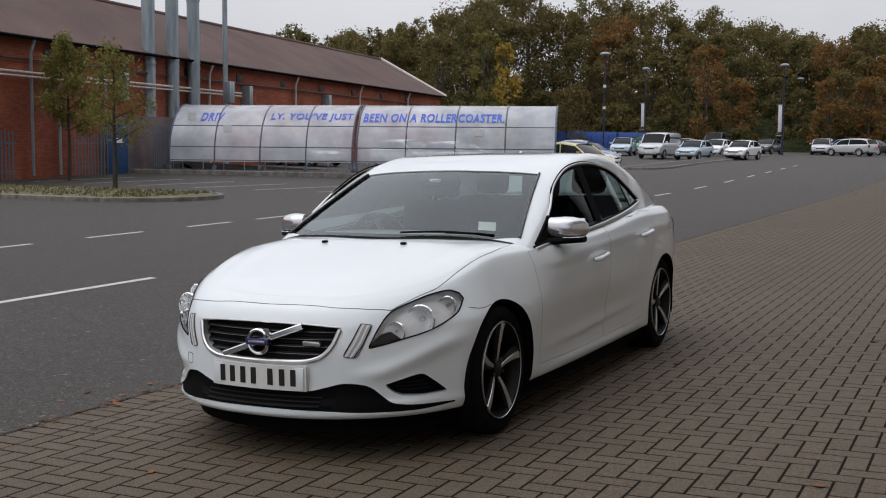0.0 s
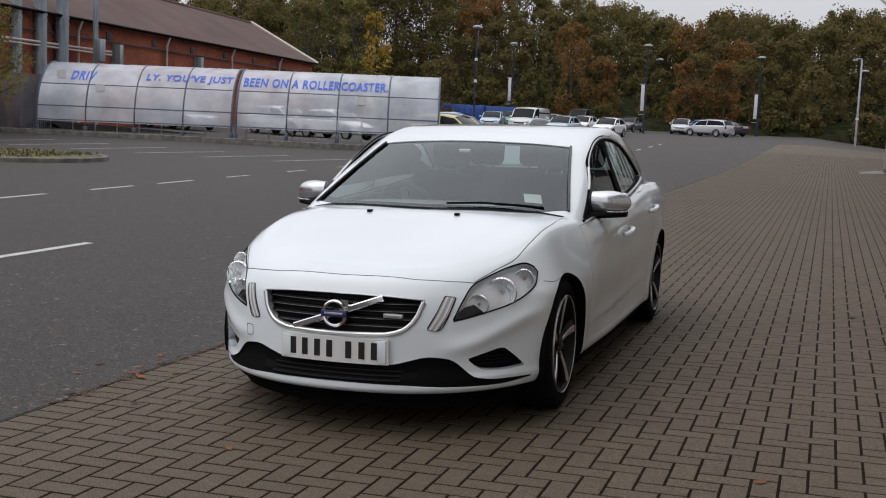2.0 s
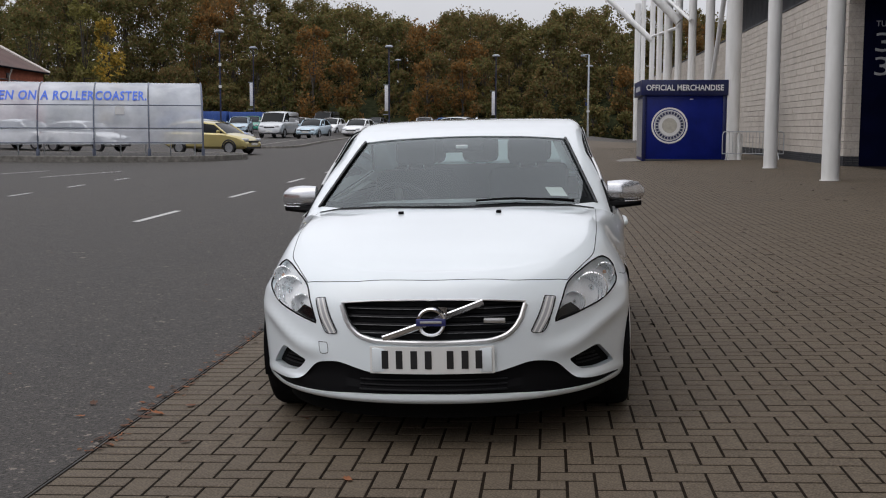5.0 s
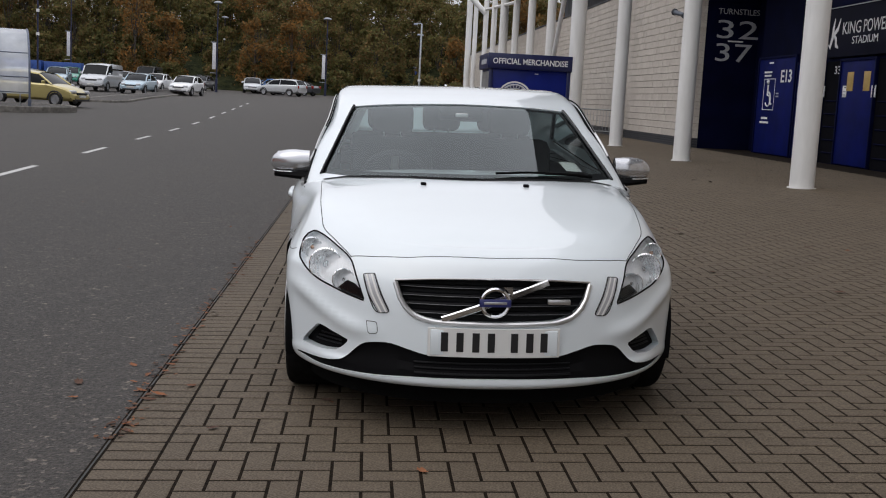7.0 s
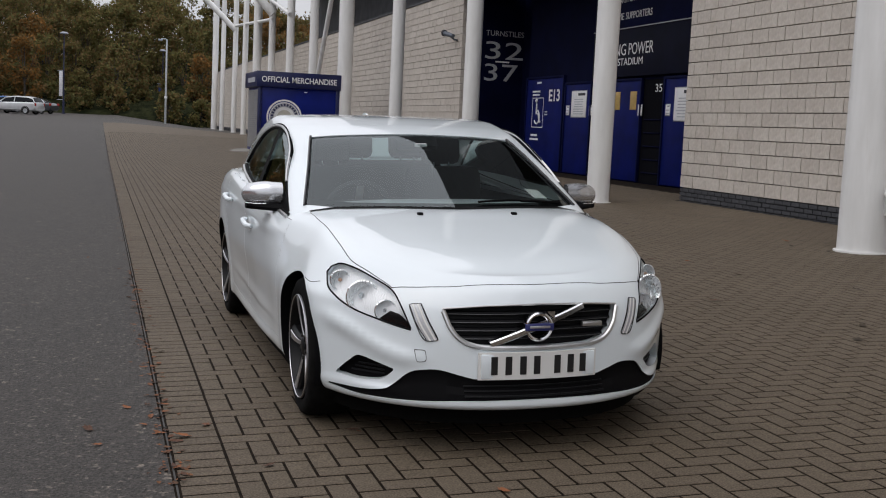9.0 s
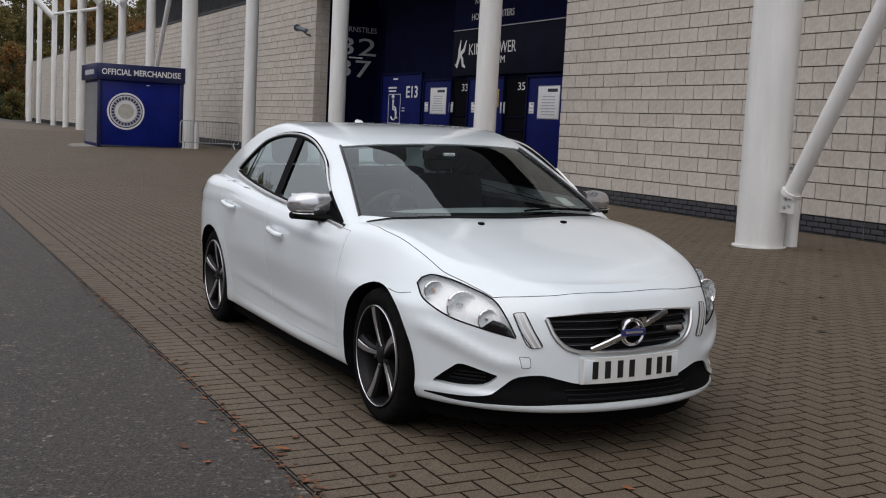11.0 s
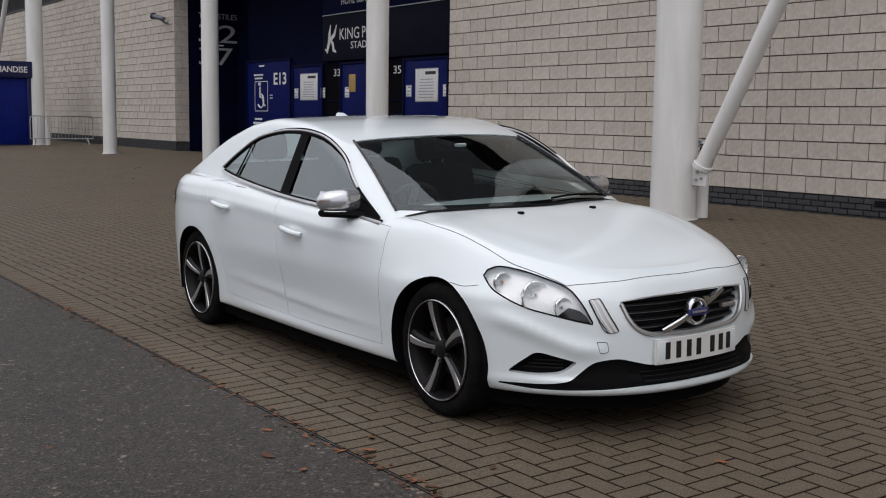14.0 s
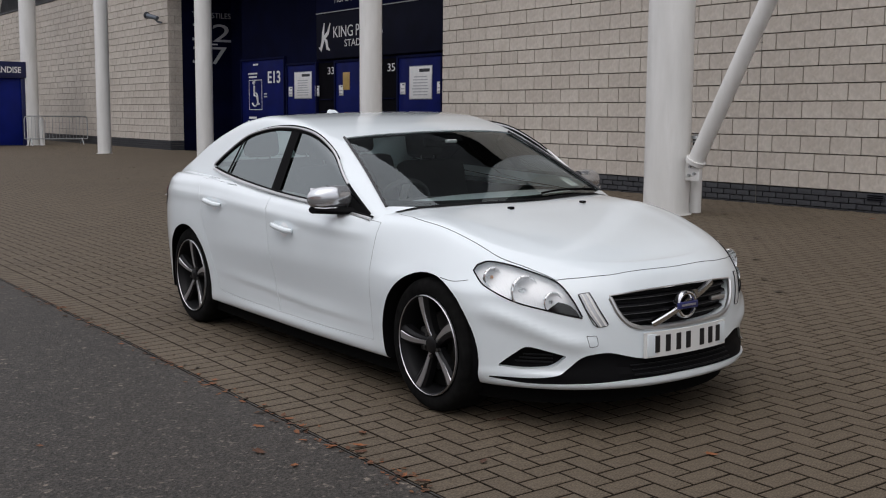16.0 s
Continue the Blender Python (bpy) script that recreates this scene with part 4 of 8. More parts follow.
SHAPES = {
    # stations: (share of length, bonnet or belt height, roof height or None, half width share)
    "hatch": [(0.0, 0.5, 0, 0.72), (0.03, 0.66, 0, 0.9), (0.12, 0.8, 0, 0.98), (0.24, 0.9, 0, 1), (0.27, 0.92, 0.94, 1), (0.42, 0.95, 1.40, 1), (0.55, 0.96, 1.47, 1), (0.75, 0.98, 1.45, 1), (0.9, 1.0, 1.3, 0.98), (0.97, 1.0, 1.02, 0.95), (1.0, 0.75, 0, 0.86)],
    "estate": [(0.0, 0.5, 0, 0.72), (0.03, 0.66, 0, 0.9), (0.1, 0.82, 0, 0.98), (0.2, 0.92, 0, 1), (0.23, 0.95, 0.97, 1), (0.38, 0.98, 1.45, 1), (0.55, 1.0, 1.54, 1), (0.82, 1.02, 1.52, 1), (0.93, 1.02, 1.42, 0.98), (0.985, 1.02, 1.05, 0.95), (1.0, 0.8, 0, 0.88)],
    "saloon": [(0.0, 0.5, 0, 0.72), (0.03, 0.64, 0, 0.9), (0.12, 0.76, 0, 0.98), (0.26, 0.86, 0, 1), (0.29, 0.88, 0.9, 1), (0.43, 0.9, 1.36, 1), (0.55, 0.91, 1.43, 1), (0.7, 0.92, 1.38, 1), (0.84, 0.95, 1.0, 0.98), (0.96, 0.96, 0, 0.95), (1.0, 0.75, 0, 0.86)],
    "van": [(0.0, 0.6, 0, 0.75), (0.02, 0.85, 0, 0.92), (0.08, 1.02, 0, 0.98), (0.14, 1.12, 0, 1), (0.155, 1.15, 1.18, 1), (0.27, 1.18, 1.84, 1), (0.4, 1.2, 1.96, 1), (0.7, 1.2, 1.97, 1), (0.95, 1.2, 1.95, 1), (0.99, 1.2, 1.9, 0.98), (1.0, 1.0, 0, 0.96)],
}


def parked_car(kind, x, y, rz, paint, length, width, label, group="parked cars"):
    """A parked car: front towards local -y, origin on the ground in its middle."""
    st = SHAPES[kind]
    c = thing("parked_van" if kind == "van" else "parked_car", pose(x, y, ground_z(x, y), 0, 0, rz), label, "van" if kind == "van" else "car", group)
    hw = width / 2
    wr = 0.31 if kind != "van" else 0.33
    bm = bmesh.new()
    rows = []
    for s, belt, roof, w in st:
        yy = (s - 0.5) * length
        ww = hw * w
        low = 0.26 if 0.02 < s < 0.98 else 0.36
        sec = [(0.0, low), (ww * 0.8, low), (ww * 0.96, low + 0.1), (ww, belt * 0.62), (ww * 0.97, belt * 0.93), (ww * 0.9, belt), (0.5 * ww, belt + 0.035), (0, belt + 0.045)]
        rows.append([(px_, yy, pz) for px_, pz in sec] + [(-px_, yy, pz) for px_, pz in reversed(sec[:-1])])
    vs = grid_rows(bm, rows)
    bm.faces.new(vs[0])
    bm.faces.new(list(reversed(vs[-1])))
    bmesh.ops.remove_doubles(bm, verts=bm.verts, dist=0.002)
    body = part("body", bm, paint, c)
    gh = [q for q in st if q[2]]
    bm = bmesh.new()
    rows = []
    for s, belt, roof, w in gh:
        yy = (s - 0.5) * length
        ww = hw * w
        t = 0.80 if kind != "van" else 0.88
        sec = [(ww * 0.9, belt - 0.02), (ww * (t + 0.07), belt + (roof - belt) * 0.5), (ww * t, roof - 0.07 * min(1, (roof - belt) * 2)), (ww * 0.5, roof), (0, roof + 0.012)]
        rows.append([(px_, yy, pz) for px_, pz in sec] + [(-px_, yy, pz) for px_, pz in reversed(sec[:-1])])
    grid_rows(bm, rows)
    part("glasshouse", bm, car_glass, c, "dark car windows")
    bm = bmesh.new()
    rows = []
    top = [q for q in gh if q[2] - q[1] > 0.28]
    for s, belt, roof, w in top:
        yy = (s - 0.5) * length
        ww = hw * w
        t = 0.80 if kind != "van" else 0.88
        sec = [(ww * t + 0.012, roof - 0.09), (ww * t - 0.01, roof - 0.03), (ww * 0.5, roof + 0.012), (0, roof + 0.024)]
        rows.append([(px_, yy, pz) for px_, pz in sec] + [(-px_, yy, pz) for px_, pz in reversed(sec[:-1])])
    grid_rows(bm, rows)
    part("roof", bm, paint, c)
    pm = paint if kind != "saloon" else black_trim
    t = 0.80 if kind != "van" else 0.88
    rr = [q for q in top if q[0] >= 0.5][0]
    for sgn in (-1, 1):
        for (s, belt, roof, w), (s2, belt2, roof2, w2) in ((gh[0], top[0]), (gh[-1], top[-1])):
            part("pillar", tube_bm([(sgn * hw * w * 0.9, (s - 0.5) * length, belt), (sgn * hw * w2 * t, (s2 - 0.5) * length, roof2 - 0.06)], 0.04, 6), pm, c)
        part("pillar", tube_bm([(sgn * hw * 0.91, 0.06 * length, rr[1]), (sgn * hw * (t + 0.01), 0.06 * length + 0.05, rr[2] - 0.06)], 0.04, 6), pm, c)
    if kind == "van":
        for sgn in (-1, 1):
            part("side_panel", box_bm(sgn * hw * 0.9 - 0.04, -0.3 * length + 1.2, 1.15, sgn * hw * 0.9 + 0.04, length * 0.47, 1.86, 0.03), paint, c)
    for ysgn, off in ((-1, 0.185), (1, 0.2)):
        for sgn in (-1, 1):
            yy = ysgn * (0.5 - off) * length
            w_ = part("wheel", lathe_bm([(wr - 0.1, -0.09), (wr - 0.02, -0.1), (wr, -0.06), (wr, 0.06), (wr - 0.02, 0.1), (wr - 0.1, 0.09)], 24), tyre_far, c)
            w_.location = (sgn * (hw - 0.085), yy, wr)
            r_ = part("rim", lathe_bm([(wr - 0.1, 0.07), (wr - 0.12, 0.085), (0.06, 0.06), (0.001, 0.075)], 20), rim_far, w_)
            if sgn < 0:
                r_.rotation_euler[2] = math.pi
            part("arch", tube_bm([(sgn * (hw - 0.012), yy + (wr + 0.05) * math.cos(a), wr + (wr + 0.05) * math.sin(a)) for a in [k * math.pi / 12 for k in range(13)]], 0.035, 6), black_trim, c)
    f = st[1]
    for sgn in (-1, 1):
        part("headlight", box_bm(sgn * hw * 0.62 - 0.16, -length / 2 + 0.02, f[1] - 0.06, sgn * hw * 0.62 + 0.16, -length / 2 + 0.3, f[1] + 0.08, 0.05), lamp_glass_far, c)
        part("tail_light", box_bm(sgn * hw * 0.8 - 0.1, length / 2 - 0.16, 0.72, sgn * hw * 0.8 + 0.1, length / 2 + 0.01, 0.98, 0.03), lamp_red_far, c)
        part("mirror", box_bm(sgn * (hw + 0.08) - 0.09, gh[0][0] * length - length / 2 + 0.25, gh[0][1] + 0.02, sgn * (hw + 0.08) + 0.09, gh[0][0] * length - length / 2 + 0.36, gh[0][1] + 0.16, 0.03), paint, c)
    part("grille", box_bm(-0.4, -length / 2 - 0.015, f[1] - 0.12, 0.4, -length / 2 + 0.1, f[1] - 0.02, 0.02), black_trim, c)
    part("number_plate", box_bm(-0.26, -length / 2 - 0.03, 0.42, 0.26, -length / 2 + 0.05, 0.53, 0.004), plate_far, c)
    part("bumper_trim", box_bm(-hw * 0.7, -length / 2 - 0.012, 0.27, hw * 0.7, -length / 2 + 0.12, 0.36, 0.03), black_trim, c)
    return c


gold = car_paint("champagne_paint", (0.5, 0.42, 0.17), 0.35)
silver = car_paint("silver_paint", (0.55, 0.57, 0.59), 0.4)
ice = car_paint("pale_blue_paint", (0.42, 0.54, 0.62), 0.3)
white_far = car_paint("white_paint_far", (0.8, 0.81, 0.82), 0.0)
blue_far = car_paint("blue_paint", (0.03, 0.12, 0.32), 0.3)
green_far = car_paint("green_paint", (0.02, 0.24, 0.16), 0.3)
dark_far = car_paint("dark_grey_paint", (0.05, 0.055, 0.065), 0.4)
parked_car("estate", -15.3, 46.0, 74, gold, 4.42, 1.76, "champagne gold estate car parked behind the shelter")
parked_car("saloon", -18.0, 54.5, 78, silver, 4.5, 1.76, "silver saloon parked in a row")
parked_car("hatch", -19.0, 58.5, 80, blue_far, 4.0, 1.7, "dark blue hatchback parked in a row")
parked_car("hatch", -20.8, 63.0, 82, ice, 4.1, 1.7, "pale blue hatchback parked in a row")
parked_car("hatch", -25.0, 47.0, 74, white_far, 4.2, 1.74, "white hatchback seen through the shelter")
parked_car("saloon", -30.0, 45.0, 74, silver, 4.5, 1.76, "silver saloon seen through the shelter")
parked_car("hatch", -21.5, 46.0, 74, white_far, 4.2, 1.74, "white hatchback seen through the shelter")
parked_car("hatch", -24.7, 84.0, 8, ice, 4.2, 1.72, "grey-blue hatchback parked in the bays")
parked_car("hatch", -25.8, 92.0, 8, green_far, 3.9, 1.66, "green hatchback parked in the bays")
parked_car("van", -20.0, 78.0, -4, silver, 4.78, 1.9, "silver panel van parked in the bays")
parked_car("hatch", -20.7, 88.0, -4, silver, 3.9, 1.66, "silver hatchback parked behind the van")
parked_car("hatch", -17.1, 77.0, -5, ice, 4.2, 1.72, "pale blue hatchback parked beside the van")
parked_car("hatch", -17.9, 88.0, -6, white_far, 3.8, 1.7, "white small car parked in the bays")
parked_car("van", -22.4, 108.0, -4, dark_far, 4.6, 1.8, "dark grey van parked far off")
parked_car("hatch", -14.2, 80.0, -8, white_far, 4.1, 1.7, "white hatchback parked alone")
parked_car("hatch", -16.7, 104.0, -8, dark_far, 4.3, 1.76, "dark hatchback parked far off")
parked_car("hatch", -11.8, 104.0, 6, silver, 4.2, 1.74, "silver hatchback parked far off")
parked_car("hatch", -12.5, 111.0, 4, white_far, 4.1, 1.74, "white hatchback parked far off")
parked_car("hatch", -10.3, 104.5, -70, blue_far, 4.0, 1.7, "blue hatchback parked far off")
parked_car("estate", -8.6, 99.0, -118, silver, 4.5, 1.76, "silver estate car parked far off")
parked_car("saloon", -7.6, 105.0, -118, dark_far, 4.5, 1.76, "grey saloon parked far off")

# ---- blue skips and a hedge line at the far edge ----
skip_blue = simple("skip_blue", (0.02, 0.07, 0.28), 0.5)
for x, y in ((-37.3, 105), (-33.7, 105.5), (-30.1, 106)):
    s_ = thing("skip", pose(x, y, ground_z(x, y), 0, 0, 5), "blue steel recycling skip", "skip", "skips")
    part("tub", box_bm(-1.7, -1, 0.1, 1.7, 1, 1.75, 0.03), skip_blue, s_)
    for k in range(6):
        part("rib", box_bm(-1.5 + 0.6 * k - 0.04, -1.06, 0.15, -1.5 + 0.6 * k + 0.04, -1.0, 1.45), skip_blue, s_)

# ---- woods ----
bark = simple("bark", (0.05, 0.042, 0.034), 0.9, wear=0.3, scale=5)


def leaf_mat(name, dark, light):
    """Leaves that let part of the light through."""
    m = Mat(name, dark, 0.75, Specular_IOR_Level=0.2).random(dark, light, 1.0, True)
    glow, mixs = m.n.new("ShaderNodeBsdfTranslucent"), m.n.new("ShaderNodeMixShader")
    m.l.new(m.colour, glow.inputs["Color"])
    mixs.inputs[0].default_value = 0.45
    m.l.new(m.p.outputs[0], mixs.inputs[1])
    m.l.new(glow.outputs[0], mixs.inputs[2])
    m.l.new(mixs.outputs[0], m.n["Material Output"].inputs["Surface"])
    return m.m


LEAVES = [leaf_mat("leaf_dark_green", (0.078, 0.084, 0.029), (0.140, 0.137, 0.050)), leaf_mat("leaf_olive", (0.112, 0.101, 0.035), (0.196, 0.166, 0.058)),
          leaf_mat("leaf_brown", (0.123, 0.086, 0.035), (0.207, 0.137, 0.056)), leaf_mat("leaf_orange", (0.179, 0.090, 0.027), (0.302, 0.151, 0.043)),
          leaf_mat("leaf_yellow", (0.314, 0.213, 0.039), (0.560, 0.381, 0.073)), leaf_mat("leaf_fresh", (0.134, 0.129, 0.036), (0.246, 0.224, 0.067))]


def crown_arrays(rng, centre, spread, n, size, blobs):
    """Leaf clumps as small tilted quads scattered round several limbs' ends."""
    k = rng.integers(0, len(blobs), n)
    b = np.array(blobs)[k]
    d = rng.normal(size=(n, 3))
    d /= np.linalg.norm(d, axis=1)[:, None]
    r = (rng.uniform(0.0, 1.0, n) ** 0.5 * 1.15)[:, None]
    p = b[:, :3] + d * r * b[:, 3:4] * np.array([1, 1, 1.1])
    p += np.array(centre)
    u = rng.normal(size=(n, 3))
    u /= np.linalg.norm(u, axis=1)[:, None]
    v = np.cross(u, d + 0.5 * rng.normal(size=(n, 3)))
    v /= np.linalg.norm(v, axis=1)[:, None] + 1e-6
    s = rng.uniform(0.5, 1.2, n)[:, None] * size
    quad = np.stack([p - u * s, p - v * s * 0.6, p + u * s, p + v * s * 0.6], axis=1)
    return quad.reshape(-1, 3)


def quads_mesh(name, verts, mats, index=None):
    me = bpy.data.meshes.new(name)
    n = len(verts) // 4
    me.vertices.add(n * 4)
    me.vertices.foreach_set("co", np.ascontiguousarray(verts, dtype=np.float32).ravel())
    me.loops.add(n * 4)
    me.loops.foreach_set("vertex_index", np.arange(n * 4, dtype=np.int32))
    me.polygons.add(n)
    me.polygons.foreach_set("loop_start", np.arange(0, n * 4, 4, dtype=np.int32))
    for m in mats:
        me.materials.append(m)
    if index is not None:
        me.polygons.foreach_set("material_index", np.asarray(index, dtype=np.int32))
    me.update(calc_edges=True)
    return me


rng = np.random.default_rng(7)
vv, mi = [], []
tr = bmesh.new()


MINGLE = [(0, 1, 0, 2), (1, 0, 1, 2), (2, 1, 2, 0), (3, 2, 3, 2), (4, 4, 5, 4), (5, 1, 5, 5)]


def wood_tree(x, y, h, w, kind, n=520, size=0.2, low=0.12):
    """A tree of the woods: a broad crown of leaf clumps on limbs, with a ragged, feathery outline."""
    z = ground_z(x, y) - 0.3
    blobs = []
    for _ in range(30):
        a, q = rng.uniform(0, math.tau), rng.uniform(0.0, 1.0)
        girth = math.sqrt(max(0.03, 1 - ((q - 0.42) / 0.62) ** 2))
        rr = w * 0.46 * girth * math.sqrt(rng.uniform(0.02, 1.0))
        blobs.append((rr * math.cos(a), rr * math.sin(a), h * (low + (0.93 - low) * q), w * rng.uniform(0.10, 0.22)))
    for _ in range(12):
        a, rr = rng.uniform(0, math.tau), w * 0.34 * math.sqrt(rng.uniform(0, 1))
        blobs.append((rr * math.cos(a), rr * math.sin(a), h * (rng.uniform(0.88, 0.98) - 0.25 * (rr / w)), w * rng.uniform(0.05, 0.1)))
    vv.append(crown_arrays(rng, (x, y, z), w, n, size, blobs))
    mi.append(np.array(MINGLE[kind])[rng.integers(0, 4, n)])
    lean = rng.uniform(-0.4, 0.4)
    tube_bm([(x, y, z - 0.5), (x + lean * 0.4, y, z + h * 0.4), (x + lean, y, z + h * 0.9)], [0.15, 0.09, 0.02], 5, tr, False)
    for b in blobs[:4] + blobs[-4:]:
        tube_bm([(x + lean * 0.4, y, z + h * 0.38), (x + b[0], y + b[1], z + b[2] + b[3])], [0.06, 0.012], 4, tr, False)


def tree_top(x):
    """How high the woods stand along their front."""
    return curve_top(x) + 0.9 * math.sin(x * 0.42) + 0.6 * math.sin(x * 0.93 + 1)


def curve_top(x):
    return float(np.interp(x, [-140, -100, -80, -66, -57, -47, -40, -33, -27, -20, -10, 4, 60], [14, 15, 16.2, 18.6, 21.5, 21.5, 18.2, 18.6, 16.6, 15.6, 16.2, 17.4, 17.0]))


for row, (y0, hs) in enumerate(((116.5, 0.2), (120, 0.34), (125, 0.55), (131, 0.76), (137, 0.9), (143, 0.98), (150, 1.0))):
    x = -108.0
    while x < 28:
        x += rng.uniform(2.4, 4.0)
        h = tree_top(x) * hs * rng.uniform(0.86, 1.07)
        warm = 0.5 + 0.5 * math.sin(x * 0.21 + row)
        if x < -45:
            kind = int(rng.choice([0, 0, 1, 1, 1, 2], 1)[0])
        else:
            kind = int(rng.choice([1, 1, 1, 2, 2, 3], 1)[0] if warm > 0.6 else rng.choice([0, 1, 1, 2], 1)[0])
        if row < 2:
            kind = int(rng.choice([0, 1, 2, 0], 1)[0])
        wood_tree(x, y0 + rng.uniform(-3, 3) - (8 if x < -50 else 0), h, max(3.0, h * rng.uniform(0.38, 0.58)), kind, 3700 if row > 2 else 1700, 0.195)
for x, y, h, w, kind in ((-42.2, 100, 11.2, 3.0, 4), (-44.9, 101, 13.2, 4.4, 5), (-37, 104, 6.5, 4.5, 2), (-25.5, 116, 12.0, 4.6, 3), (-22, 117, 8.0, 4, 3), (-13, 117, 8.0, 4, 3), (-9, 117, 8.0, 4.0, 3), (0, 118, 7.5, 4.5, 2), (9, 119, 8.0, 4, 3), (14, 119, 8.0, 4, 2),
                         (-60, 98, 12, 6, 1), (-66, 96, 13, 7, 0), (-74, 95, 13, 7, 2), (-52, 104, 12.5, 6, 0)):
    wood_tree(x, y, h, w, kind, 2600, 0.19, 0.08)
mi = np.concatenate(mi)
woods = new("woods", quads_mesh("woods", np.concatenate(vv), LEAVES, mi))
tagged(woods, "autumn woods of dark green, brown and orange trees behind the car park", "woods", kind="stuff")
trunks = tagged(mesh_ob("wood_trunks", tr, bark), "thin bare trunks and limbs of the woods", "tree trunks", kind="stuff")
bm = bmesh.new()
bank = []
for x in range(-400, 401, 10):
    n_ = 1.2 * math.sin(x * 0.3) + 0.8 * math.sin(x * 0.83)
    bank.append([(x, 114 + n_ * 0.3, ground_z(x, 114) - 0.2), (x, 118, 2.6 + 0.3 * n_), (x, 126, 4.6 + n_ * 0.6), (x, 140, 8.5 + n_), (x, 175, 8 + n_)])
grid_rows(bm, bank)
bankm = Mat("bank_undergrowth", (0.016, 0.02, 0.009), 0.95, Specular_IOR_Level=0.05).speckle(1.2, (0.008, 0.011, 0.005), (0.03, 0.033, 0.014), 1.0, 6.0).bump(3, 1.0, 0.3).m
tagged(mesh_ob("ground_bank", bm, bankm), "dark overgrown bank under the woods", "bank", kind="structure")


def young_tree(x, y, h, leaf, n, label, base=0.13):
    """A young street tree: tapered trunk, forking limbs, thin crown."""
    r = np.random.default_rng(int(abs(x * 10 + y)))
    t = thing("young_tree", pose(x, y, ground_z(x, y) + base), label, "tree", "young trees")
    bm = tube_bm([(0, 0, -0.15), (0.03, 0, h * 0.25), (-0.02, 0.02, h * 0.5), (0.03, 0, h * 0.9)], [0.08, 0.06, 0.045, 0.012], 8)
    blobs = []
    for k in range(11):
        a, q = k * 2.4, 0.36 + 0.58 * (k / 10)
        L = h * 0.28 * (1.25 - q)
        e = Vector((L * math.cos(a), L * math.sin(a), h * (q + 0.1)))
        tube_bm([(0, 0, h * q), e * 0.6 + Vector((0, 0, h * q * 0.38)), e], [0.025, 0.016, 0.006], 5, bm, False)
        blobs.append((e.x, e.y, e.z, 0.42 * (1.3 - 0.5 * q)))
        blobs.append((e.x * 0.6, e.y * 0.6, h * (q + 0.04), 0.35))
    part("trunk", bm, bark, t)
    me = quads_mesh("crown", crown_arrays(r, (0, 0, 0), 1, n, 0.068, blobs), [leaf])
    cr = new("crown", me)
    cr.parent = t
    return t


young_tree(-20.4, 20.2, 3.9, LEAVES[5], 1900, "young tree with thin yellow-brown autumn leaves in the grass bed")
young_tree(-27.6, 25.6, 4.7, LEAVES[5], 6500, "young tree with dense fresh green leaves by the fence")
young_tree(-29.0, 21.4, 4.2, LEAVES[5], 4500, "young dark green tree by the fence")
# tufts of grass on the bed
pts = rng.uniform((-36, 16.4), (-16.6, 20.2), (2600, 2))
bl = []
for x, y in pts:
    y2 = y
    z = ground_z(x, y2) + 0.11
    for _ in range(2):
        a, h = rng.uniform(0, math.tau), rng.uniform(0.03, 0.09)
        dx, dy = 0.03 * math.cos(a), 0.03 * math.sin(a)
        px_, py_ = x + rng.uniform(-0.06, 0.06), y2 + rng.uniform(-0.06, 0.06)
        bl += [(px_ - dx, py_ - dy, z), (px_ + dx, py_ + dy, z), (px_ + dx * 0.3 + dy, py_ + dy * 0.3 + dx, z + h), (px_ - dx * 0.3 + dy, py_ - dy * 0.3 + dx, z + h)]
grass = new("grass", quads_mesh("grass", np.array(bl), [grass_blade]))
tagged(grass, "short yellowing grass on the raised bed", "grass", kind="stuff")

# ---- the white saloon ----
from mathutils.bvhtree import BVHTree

white_paint = (Mat("white_car_paint", (0.77, 0.83, 0.86), 0.32, Coat_Weight=1.0, Coat_Roughness=0.02)
               .speckle(1.6, (0.755, 0.815, 0.845), (0.785, 0.845, 0.875), 1.0)).m
black_plastic = Mat("black_plastic", (0.004, 0.004, 0.0045), 0.7, Specular_IOR_Level=0.07).bump(300, 0.15, 0.001).m
joint_black = Mat("joint_black", (0.004, 0.004, 0.004), 0.9, Specular_IOR_Level=0.05).m
grille_black = Mat("grille_black", (0.004, 0.004, 0.005), 0.5, Specular_IOR_Level=0.15).m
gloss_black = Mat("gloss_black", (0.008, 0.008, 0.009), 0.12).m
slat_metal = Mat("slat_trim_metal", (0.12, 0.12, 0.125), 0.4, 0.9).m
chrome = Mat("chrome", (0.75, 0.76, 0.78), 0.12, 1.0).m
satin_silver = Mat("satin_silver", (0.62, 0.62, 0.62), 0.3, 0.9).speckle(3, (0.58, 0.58, 0.58), (0.66, 0.66, 0.66), 1.0).m
lamp_chrome = Mat("lamp_reflector", (0.96, 0.97, 0.98), 0.07, 0.85).bump(26, 0.7, 0.012, 1.0, (5, 1, 1)).m
lamp_inner = Mat("lamp_housing", (0.93, 0.94, 0.95), 0.2, 0.1).bump(30, 0.5, 0.006, 2.0, (12, 1, 0.6)).m
amber_lens = Mat("amber_bulb", (0.5, 0.3, 0.2), 0.2).m
rubber = Mat("tyre_rubber_near", (0.007, 0.007, 0.0073), 0.9, Specular_IOR_Level=0.06).speckle(20, (0.005, 0.005, 0.005), (0.010, 0.010, 0.010), 1.0).bump(90, 0.2, 0.002).m
